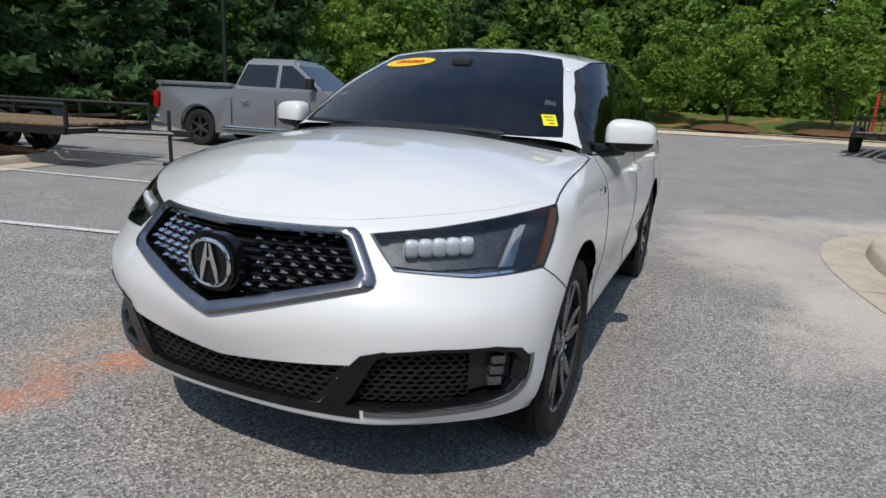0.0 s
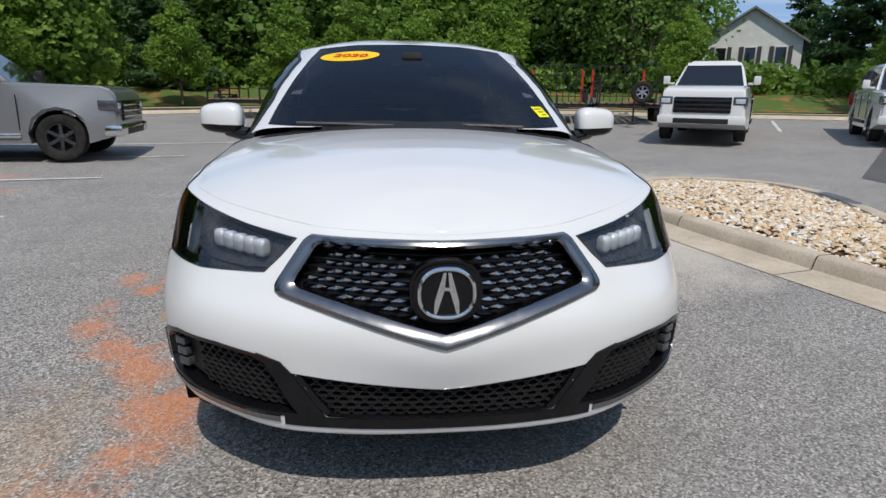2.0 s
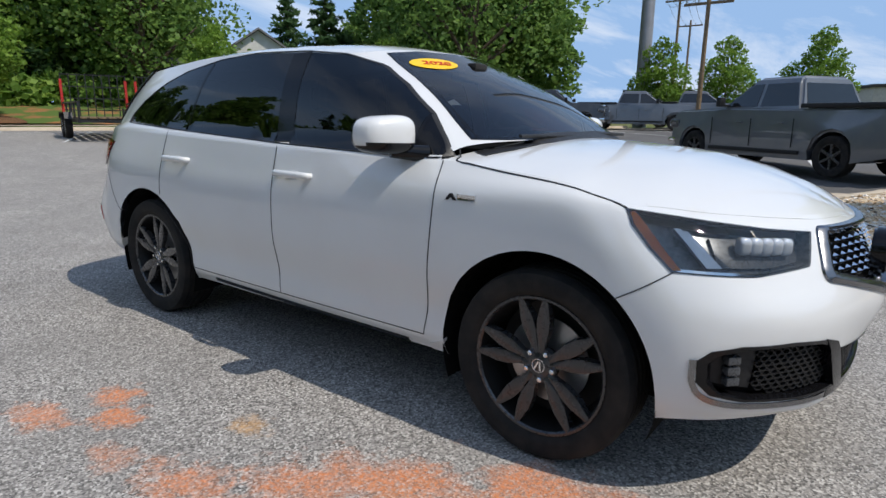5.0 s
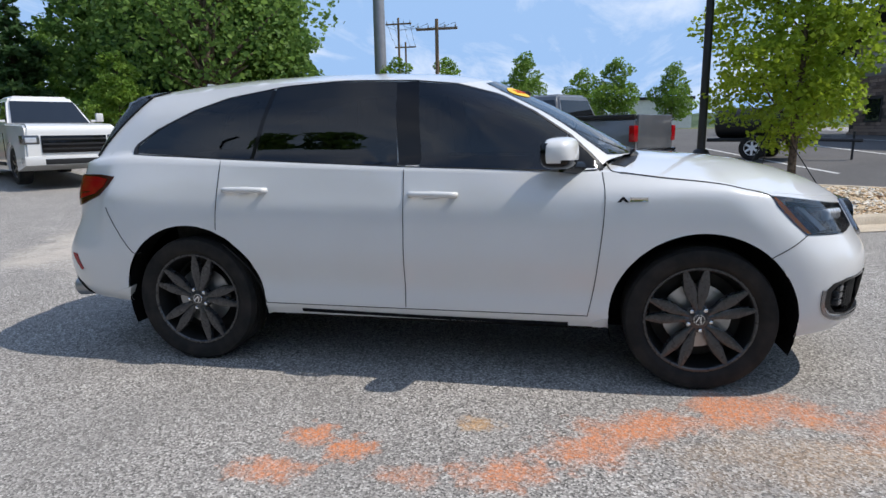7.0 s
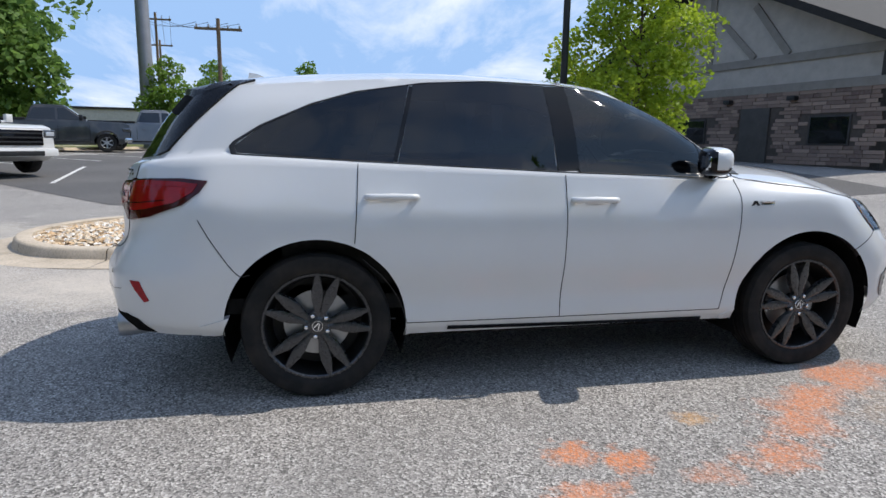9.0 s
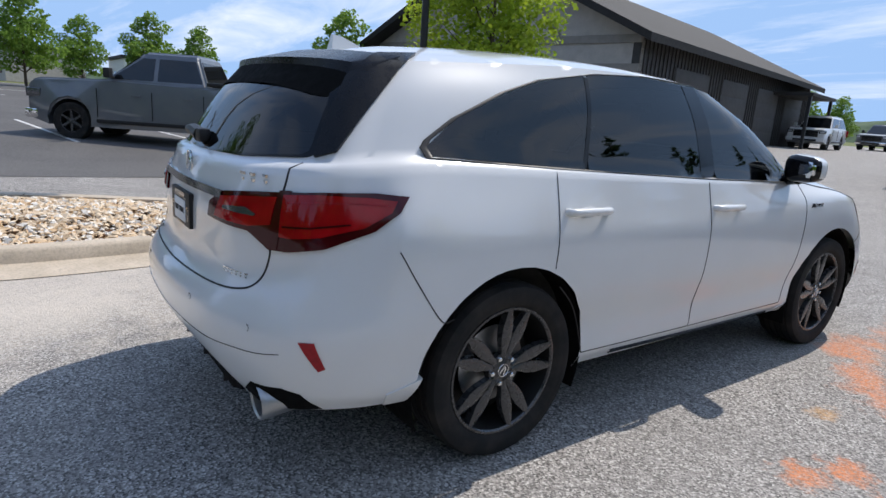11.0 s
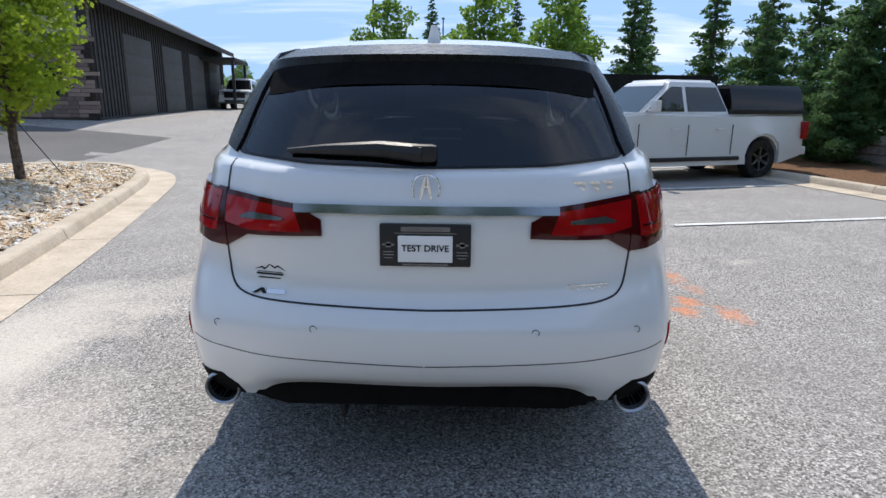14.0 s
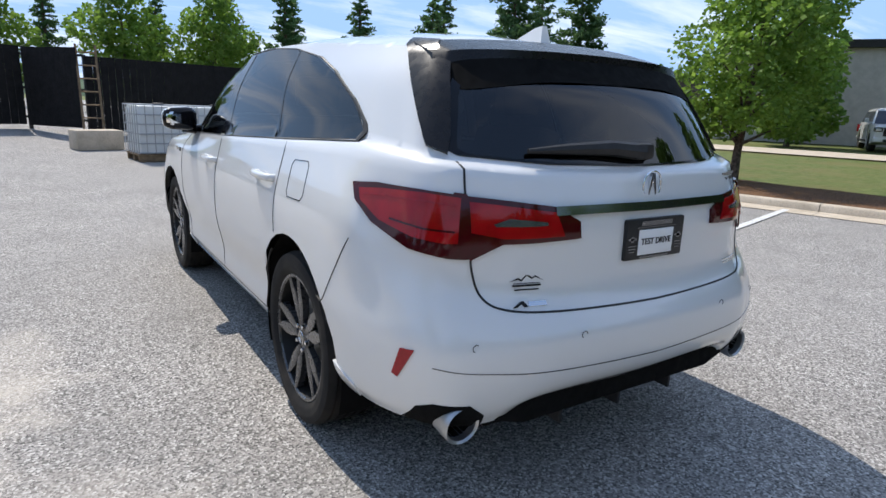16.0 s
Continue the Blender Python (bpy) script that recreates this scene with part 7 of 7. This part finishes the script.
t = thing("power_tower", "tall grey steel power pole with cross arms", "power pole", pose(33.4, 10.7, ground_z(33.4, 10.7)))
bm = bmesh.new()
tube(bm, [(0, 0, 0), (0, 0, 24)], [.40, .26], 14)
part("pole", bm, M["pole_steel"], t)
for i, z in enumerate((9.5, 11, 12.5, 14, 17)):
    bm = bmesh.new()
    tube(bm, [(-.9, .3, z), (.9, -.3, z)], .035, 5)
    part("step_arm", bm, M["pole_steel"], t)
for x, y, h, lab in ((28.4, 6.05, 6.4, "weathered wooden utility pole with a cross arm"), (47, 13.2, 9.5, "weathered wooden utility pole with a cross arm"), (58, 15.5, 9, "weathered wooden utility pole with a cross arm")):
    t = thing("utility_pole", lab, "utility pole", pose(x, y, ground_z(x, y)))
    bm = bmesh.new()
    tube(bm, [(0, 0, 0), (0, 0, h)], [.12, .09], 9)
    part("pole", bm, M["wood"], t)
    bm = bmesh.new()
    box(bm, -.05, -1.1, h - .55, .05, 1.1, h - .43)
    part("cross_arm", bm, M["wood"], t)
    for yy in (-1.0, -.45, .45, 1.0):
        bm = bmesh.new()
        lathe(bm, [(h - .43, .04), (h - .36, .05), (h - .28, .035), (h - .27, 0)], 8, "z", Matrix.Translation((0, yy, 0)))
        part("insulator", bm, M["steel"], t)
bm = bmesh.new()
for dy in (-1.0, -.45, .45, 1.0):
    pts = []
    for (xa, ya, ha), (xb, yb, hb) in (((28.4, 6.05, 6.2), (47, 13.2, 9.3)), ((47, 13.2, 9.3), (58, 15.5, 8.8))):
        for s in range(9):
            f = s / 8
            pts.append((lerp(xa, xb, f), lerp(ya, yb, f) + dy, lerp(ha, hb, f) + ground_z(xa, ya) - 1.2 * f * (1 - f)))
    tube(bm, pts, .012, 4)
tagged(part("power_lines", bm, M["black_steel"]), "thin sagging power lines between poles", "power lines")


# ---- trailers, tanks, fence ----
def trailer(name, label, m, L, W, rail_h, mats, spare=False, mesh_gate=False):
    t = thing(name, label, "trailer", m)
    z = .55
    bm = bmesh.new()
    for y in (-W / 2, W / 2):
        box(bm, -L / 2, y - .04, z - .06, L / 2, y + .04, z + .06)
    for x in np.linspace(-L / 2, L / 2, 6):
        box(bm, x - .03, -W / 2, z - .05, x + .03, W / 2, z + .03)
    part("chassis", bm, M["black_steel"], t)
    for i, y in enumerate(np.linspace(-W / 2 + .1, W / 2 - .1, 8)):
        part("deck_board", new_box(-L / 2, y - .09, z + .065, L / 2, y + .09, z + .10, .004), M["wood"], t)
    for x in np.linspace(-L / 2, L / 2, 5):
        for y in (-W / 2, W / 2):
            part("rail_post", new_box(x - .025, y - .025, z + .06, x + .025, y + .025, z + rail_h), M[mats], t)
    for y in (-W / 2, W / 2):
        bm = bmesh.new()
        tube(bm, [(-L / 2, y, z + rail_h), (L / 2, y, z + rail_h)], .03, 6)
        part("top_rail", bm, M[mats], t)
    bm = bmesh.new()
    for y in (-.35, .35):
        tube(bm, [(L / 2, y, z - .02), (L / 2 + 1.2, 0, z - .02)], .04, 6)
    box(bm, L / 2 + 1.1, -.05, z - .06, L / 2 + 1.45, .05, z + .04, .01)
    tube(bm, [(L / 2 + 1.05, 0, .06), (L / 2 + 1.05, 0, z + .35)], .03, 6)
    box(bm, L / 2 + .95, -.1, 0.0, L / 2 + 1.15, .1, .05, .01)
    part("drawbar", bm, M["black_steel"], t)
    for x in (-.45, .40):
        for s in (1, -1):
            w_ = new("wheel")
            w_.parent = t
            w_.location = (x, s * (W / 2 + .14), .36)
            w_.rotation_euler = (0, 0, radians(90))
            wheel_parts(w_, .36, .20, .20, 6, (M["steel"], M["rim_dark"]), s, False)
    for s in (1, -1):
        bm = bmesh.new()
        prism(bm, [(-.95, .60), (-.80, .80), (.75, .80), (.90, .60), (.85, .60), (.72, .76), (-.77, .76), (-.90, .60)], s * (W / 2 + .03), s * (W / 2 + .26), "y")
        part("mudguard", bm, M["black_steel"], t)
    if mesh_gate:
        bm = bmesh.new()
        for y in np.linspace(-W / 2, W / 2, 9):
            box(bm, -L / 2 - .02, y - .015, z + .05, -L / 2 + .02, y + .015, z + 1.55)
        for q in (.3, .7, 1.1, 1.5):
            box(bm, -L / 2 - .02, -W / 2, z + q, -L / 2 + .02, W / 2, z + q + .03)
        part("ramp_gate", bm, M["black_steel"], t)
        for s in (1, -1):
            part("gate_post", new_box(-L / 2 - .05, s * W / 2 - .04, z, -L / 2 + .05, s * W / 2 + .04, z + 1.35), M["rail_red"], t)
    if spare:
        w_ = new("spare_wheel")
        w_.parent = t
        w_.location = (L / 2 + .05, .35, z + .45)
        wheel_parts(w_, .36, .20, .20, 6, (M["steel"], M["rim_dark"]), 1, False)
    return t


trailer("flat_trailer", "long black utility trailer with a wooden deck", at_ground(-10.6, 2.6, 15), 5.6, 2.0, .40, "black_steel")
trailer("flat_trailer", "black utility trailer with a wooden deck in the far row", at_ground(6.4, 18.6, -106), 4.4, 2.0, .55, "black_steel", False, True)
trailer("flat_trailer", "black trailer with red posts and a spare wheel", at_ground(8.8, 18.2, -106), 4.8, 2.0, .85, "black_steel", True, True)
trailer("flat_trailer", "black utility trailer with a wooden deck near the bank", at_ground(-5.0, 20.5, -100), 3.8, 1.9, .45, "black_steel")

t = thing("smoker_trailer", "black barrel smoker on a small road trailer", "trailer", at_ground(14.6, -6.0, -122))
bm = bmesh.new()
lathe(bm, [(-1.05, 0), (-1.05, .38), (-1.0, .42), (1.0, .42), (1.05, .38), (1.05, 0)], 24, "x", Matrix.Translation((0, 0, 1.02)))
part("barrel", bm, M["black_steel"], t)
part("lid_handle", new_box(-.5, .40, 1.2, .5, .46, 1.24, .01), M["steel"], t)
bm = new_box(-1.2, -.5, .50, 1.2, .5, .60, .01)
tube(bm, [(1.2, 0, .55), (2.5, 0, .52)], .045, 6)
tube(bm, [(2.3, 0, .0), (2.3, 0, .75)], .03, 6)
part("chassis", bm, M["black_steel"], t)
for s in (1, -1):
    w_ = new("wheel")
    w_.parent = t
    w_.location = (.1, s * .68, .34)
    w_.rotation_euler = (0, 0, radians(90))
    wheel_parts(w_, .34, .19, .2, 6, (M["paper"], M["rim_dark"]), s, False)

for i, (x, y) in enumerate(((-.20, -10.3), (-1.36, -10.45))):
    t = thing("ibc_tank", "white plastic bulk tank in a steel cage on a pallet", "tank", at_ground(x, y, 8), "caged bulk tanks")
    for yy in (-.42, 0, .42):
        part("pallet_runner", new_box(-.55, yy - .06, 0, .55, yy + .06, .12, .004), M["wood"], t)
    part("pallet_deck", new_box(-.56, -.5, .12, .56, .5, .15, .004), M["wood"], t)
    part("bottle", new_box(-.53, -.47, .155, .53, .47, 1.12, .07), M["plastic_white"], t, "translucent white bottle")
    bm = bmesh.new()
    for z in np.linspace(.18, 1.13, 6):
        tube(bm, [(-.56, -.5, z), (.56, -.5, z), (.56, .5, z), (-.56, .5, z), (-.56, -.5, z)], .011, 5)
    for xx in np.linspace(-.56, .56, 8):
        for yy in (-.5, .5):
            tube(bm, [(xx, yy, .15), (xx, yy, 1.13)], .009, 5)
    for yy in np.linspace(-.5, .5, 7)[1:-1]:
        for xx in (-.56, .56):
            tube(bm, [(xx, yy, .15), (xx, yy, 1.13)], .009, 5)
    part("cage", bm, M["steel"], t, "galvanised tube cage")
    bm = bmesh.new()
    lathe(bm, [(1.11, .11), (1.16, .11), (1.17, .08), (1.17, 0)], 20, "z")
    part("cap", bm, M["black_plastic"], t)
# rack in front of the tanks and stacked timber
t = thing("cycle_rack", "bent black tube rack lying beside the tanks", "rack", at_ground(-2.2, -8.1, 10))
bm = bmesh.new()
for i in range(3):
    tube(bm, [tuple(p) for p in crspline([(-.5 + i * .5, -.25, .02), (-.45 + i * .5, -.2, .5), (-.2 + i * .5, 0, .55), (-.1 + i * .5, .25, .02)], False, 6)], .022, 6)
part("tube_hoop", bm, M["black_steel"], t)
for i, (x, y, r) in enumerate(((-2.6, -7.9, 20), (-3.1, -8.2, 60), (-1.7, -8.0, -10))):
    t = thing("timber_pile", "low pile of weathered timber scraps on asphalt", "timber", at_ground(x, y, r), "timber piles")
    for j in range(5):
        part("board", new_box(-.55 + .05 * j, -.25 + .1 * j, .04 * (j % 3), .5, -.17 + .1 * j, .04 * (j % 3) + .04, .004), M["wood"], t)
for i, (x, y) in enumerate(((.85, -12.6),)):
    tagged(part("concrete_block", new_box(-.5, -.3, 0, .5, .3, .45, .03), M["concrete"]), "grey concrete block beside the tanks", "block").matrix_world = at_ground(x, y, 15)


def fence(x0, y0, x1, y1, h, gate=False):
    a, b = Vector((x0, y0)), Vector((x1, y1))
    L = (b - a).length
    ang = math.degrees(math.atan2(b.y - a.y, b.x - a.x))
    t = thing("yard_gate" if gate else "screen_fence", "tall black slatted yard gate" if gate else "tall black screened yard fence", "gate" if gate else "fence", at_ground(x0, y0, ang))
    n = int(L / .19)
    bm = new_box(0, -.022, .1, .184, -.004, h, .003)
    slat = mesh_of(bm, "slat", M["fence"], False)
    for i in range(n):
        o = new("slat", slat)
        o.parent = t
        o.location = (i * .19, 0, 0)
    for i in range(int(L / 2.4) + 1):
        part("post", new_box(i * 2.4 - .04, 0, -.2, i * 2.4 + .04, .08, h + .03, .005), M["black_steel"], t)
    for z in (.3, h * .5, h - .2):
        part("rail", new_box(0, .002, z - .03, L, .05, z + .03), M["black_steel"], t)
    return t


fence(3.3, -16.1, 2.2, -16.6, 2.15)
fence(2.2, -16.6, .9, -15.0, 2.15, True)
fence(.8, -15.8, -9.5, -18.2, 2.1)
bm = bmesh.new()
for x in (.55, 1.0):
    tube(bm, [(x, -14.6, .2), (x, -15.3, 2.6)], .03, 5)
for z in np.linspace(.4, 2.4, 7):
    tube(bm, [(.55, -14.6 - (z - .2) * .29, z), (1.0, -14.6 - (z - .2) * .29, z)], .02, 5)
tagged(part("ladder", bm, M["wood"]), "wooden ladder leaning on the fence", "ladder")

# retaining wall beside the bays
t = thing("retaining_wall", "tan segmental block retaining wall", "wall", pose(-11.0, -7.6, ground_z(-8.6, -5.5) - .05, 0, 0, 105), kind="structure")
bm = new_box(-.21, -.14, 0, .21, .14, .19, .015)
blk = mesh_of(bm, "wall_block", M["block"], False)
for r in range(4):
    for c in range(9):
        o = new("wall_block", blk)
        o.parent = t
        o.location = (c * .43 + (.21 if r % 2 else 0) - 3.4, -.03 * r - 1.4, r * .195)


# ---- the dark building and the house ----
C0, UD, VD = Vector((11.5, -15.3)), Vector((.98, .196)), Vector((.196, -.98))
bz = ground_z(18, -14.5) - .02
bmat = Matrix(((UD.x, VD.x, 0, C0.x), (UD.y, VD.y, 0, C0.y), (0, 0, 1, bz), (0, 0, 0, 1)))
bld = thing("workshop_building", "dark workshop building with stone base and gabled front", "building", bmat)
BW, BL, EH, RH = 13.9, 24.0, 3.75, 6.95
bm = bmesh.new()
box(bm, 0, 0, -.4, BW, .3, 2.5)
wall_ob = part("front_wall", bm, M["mortar"], bld)
bm = bmesh.new()
prism(bm, [(0, 2.5), (BW, 2.5), (BW, EH), (BW / 2, RH), (0, EH)], .02, .3, "y")
part("gable_wall", bm, M["wall_tan"], bld, "taupe rendered gable")
for a, b, w in (((0, 2.6), (BW, 2.6), .28), ((0, 3.6), (BW, 3.6), .28), ((BW / 2, 3.75), (BW / 2, RH - .1), .28), ((BW * .25, 3.75), (BW * .36, 5.6), .25), ((BW * .75, 3.75), (BW * .64, 5.6), .25), ((BW * .35, 3.75), (BW * .48, 5.5), .22), ((BW * .65, 3.75), (BW * .52, 5.5), .22)):
    v0, v1 = Vector(a), Vector(b)
    d = (v1 - v0).normalized()
    n = Vector((-d.y, d.x)) * w / 2
    bm = bmesh.new()
    prism(bm, [tuple(v0 + n), tuple(v1 + n), tuple(v1 - n), tuple(v0 - n)], -.05, .03, "y")
    part("timber_beam", bm, M["beam"], bld)
part("door", new_box(3.95, -.08, 0, 5.15, .0, 1.95, .01), M["wall_grey"], bld, "grey steel door")
for x, x1 in ((1.0, 2.4), (6.85, 8.4), (9.45, 10.35), (12.0, 12.9)):
    w_ = part("window", new_box(x, -.06, .65, x1, .0, 1.62, .01), M["wall_dark"], bld)
    part("pane", new_box(x + .06, -.075, .71, x1 - .06, -.06, 1.56), M["dark_glass"], w_)
for x in (2.9, 5.6, 11.4):
    part("wall_lamp", new_box(x, -.25, 2.15, x + .3, 0, 2.3, .02), M["black_steel"], bld)
sb = bmesh.new()
box(sb, 0, 0, -.5, .3, BL, EH)
part("side_wall", sb, M["wall_dark"], bld, "dark metal side wall")
part("side_wall", new_box(BW - .3, .3, 0, BW, BL, EH), M["wall_dark"], bld)
part("back_wall", new_box(.3, BL - .3, 0, BW - .3, BL, EH), M["wall_dark"], bld)
rib = mesh_of(new_box(-.05, -.03, 0, 0, .03, EH - .1), "siding_rib", M["wall_dark"], False)
for i in range(72):
    o = new("siding_rib", rib)
    o.parent = bld
    o.location = (0, .3 + i * .33, 0)
for i in range(4):
    dr = part("bay_door", new_box(-.07, 3 + i * 5.2, 0, .0, 6.6 + i * 5.2, 2.9, .01), M["wall_grey"], bld, "grey roller door")
    for j in range(4):
        part("door_panel", new_box(-.085, 3.05 + i * 5.2, .05 + j * .72, -.07, 6.55 + i * 5.2, .70 + j * .72, .01), M["wall_grey"], dr)
for s in (0, 1):
    bm = bmesh.new()
    x0, x1 = (-.7, BW / 2) if s == 0 else (BW + .7, BW / 2)
    z0 = EH - .35
    vs = [(x0, -.8, z0), (x1, -.8, RH + .05), (x1, BL + .5, RH + .05), (x0, BL + .5, z0)]
    lo = [bm.verts.new(v) for v in vs]
    hi = [bm.verts.new((v[0], v[1], v[2] + .28)) for v in vs]
    bm.faces.new(lo); bm.faces.new(hi[::-1])
    for i in range(4):
        bm.faces.new((lo[i], hi[i], hi[(i + 1) % 4], lo[(i + 1) % 4]))
    bmesh.ops.recalc_face_normals(bm, faces=bm.faces)
    part("roof", bm, M["roof"], bld)
bm = bmesh.new()
box(bm, -2.0, 16, 2.75, 0, 21.5, 2.92)
cn = part("canopy", bm, M["roof"], bld)
for y in (16.3, 21.2):
    part("post", new_box(-1.9, y - .08, -.4, -1.74, y + .08, 2.75), M["black_steel"], cn)
# stone courses of the front wall
srng = random.Random(4)
smesh = [mesh_of(new_box(-w / 2, -.03, 0, w / 2, .05, h, .012), "wall_stone", M["stone"], False) for w, h in ((.34, .118), (.48, .118), (.62, .118), (.26, .118))]
swid = [.34, .48, .62, .26]
gaps_x = [(1.0, 2.4, .65, 1.62), (3.95, 5.15, 0, 1.95), (6.85, 8.4, .65, 1.62), (9.45, 10.35, .65, 1.62), (12.0, 12.9, .65, 1.62)]
cells = []
for r in range(19):
    x = -srng.uniform(0, .3)
    while x < BW:
        k_ = srng.randrange(4)
        xc = x + swid[k_] / 2
        z = r * .13
        if 0.1 < xc < BW - .1 and not any(a - swid[k_] / 2 < xc < b + swid[k_] / 2 and c - .12 < z < d for a, b, c, d in gaps_x):
            cells.append((xc, z, k_))
        x += swid[k_] + .012
rest = bmesh.new()
for i, (xc, z, k_) in enumerate(cells):
    if i % 2 == 0 and i < 600:
        o = new("wall_stone", smesh[k_])
        o.parent = wall_ob
        o.location = (xc, 0, z)
    else:
        w = swid[k_]
        box(rest, xc - w / 2, -.03 - srng.uniform(0, .015), z, xc + w / 2, .02, z + .118)
tagged(part("stonework", rest, M["stone"], wall_ob, "", False), kind="stuff")

hs = thing("white_house", "white two-storey house with grey roof behind trees", "house", pose(22.9, 33.0, ground_z(22.9, 33.0) + .1, 0, 0, -35) @ Matrix.Scale(.66, 4))
part("wall", new_box(-4, -4, 0, 4, 4, 5.6), M["house_white"], hs)
bm = bmesh.new()
prism(bm, [(-4, 5.6), (4, 5.6), (0, 8.2)], -4.0, 4.0, "y")
part("gable", bm, M["house_white"], hs)
for s in (1, -1):
    bm = bmesh.new()
    prism(bm, [(s * 4.5, 5.25), (0, 8.25), (0, 8.45), (s * 4.5, 5.45)], -4.5, 4.5, "y")
    part("roof", bm, M["shingle"], hs)
for x in (-2.4, 0, 2.4):
    for z in (1.0, 3.6):
        w_ = part("window", new_box(x - .5, -4.08, z, x + .5, -4.0, z + 1.5, .01), M["house_white"], hs)
        part("pane", new_box(x - .42, -4.1, z + .08, x + .42, -4.08, z + 1.42), M["dark_glass"], w_)
        for s in (-1, 1):
            part("shutter", new_box(x + s * .72 - .17, -4.07, z, x + s * .72 + .17, -4.0, z + 1.5), M["wall_dark"], w_)
wing = part("porch_wing", new_box(-13, -3.5, 0, -4, 3, 3.0), M["wall_dark"], hs)
bm = bmesh.new()
prism(bm, [(-14, 3.0), (-3.6, 3.0), (-5.5, 5.4), (-11.5, 5.4)], -4.6, 3.6, "y")
part("porch_roof", bm, M["shingle"], hs)
for x in (-13, -10, -7):
    part("porch_post", new_box(x - .1, -4.4, 0, x + .1, -4.2, 3.0), M["house_white"], hs)

# far low buildings and hills
for x, y, w, d, h, r, mt in ((110, 2, 24, 10, 4.5, 20, "wall_tan"), (95, -14, 14, 8, 4, 0, "house_white"), (-40, -18, 16, 9, 5, 30, "wall_tan"), (-36, -30, 12, 8, 4, 10, "wall_grey"), (130, 40, 30, 12, 5, 10, "wall_tan")):
    t = thing("distant_building", "low pale building in the distance", "building", pose(x, y, ground_z(x, y), 0, 0, r))
    part("wall", new_box(-w / 2, -d / 2, 0, w / 2, d / 2, h), M[mt], t)
    part("roof", new_box(-w / 2 - .3, -d / 2 - .3, h, w / 2 + .3, d / 2 + .3, h + .4), M["roof"], t)
    for i in range(int(w / 3)):
        for s in (-1, 1):
            part("window", new_box(-w / 2 + 1 + i * 3, s * d / 2 - .04, 1.0, -w / 2 + 2.4 + i * 3, s * d / 2 + .04, 2.4), M["dark_glass"], t)
bm = bmesh.new()
prev = None
for i in range(121):
    a = radians(-170 + i * 2.0)
    h = 5.5 + 3 * noise.noise((math.cos(a) * 3, math.sin(a) * 3, 1)) + 2.0 * noise.noise((math.cos(a) * 14, math.sin(a) * 14, 4)) + 1.5 * noise.noise((math.cos(a) * 60, math.sin(a) * 60, 4))
    q = [bm.verts.new((R * math.cos(a), R * math.sin(a), z)) for R, z in ((190, 0), (200, max(2.0, h) * .6), (215, max(3.0, h)), (260, max(3.0, h) + 1))]
    if prev:
        for j in range(3):
            bm.faces.new((prev[j], q[j], q[j + 1], prev[j + 1]))
    prev = q
tagged(part("distant_hills", bm, M["far_woods"]), "low wooded hills on the horizon", "hills", kind="structure")
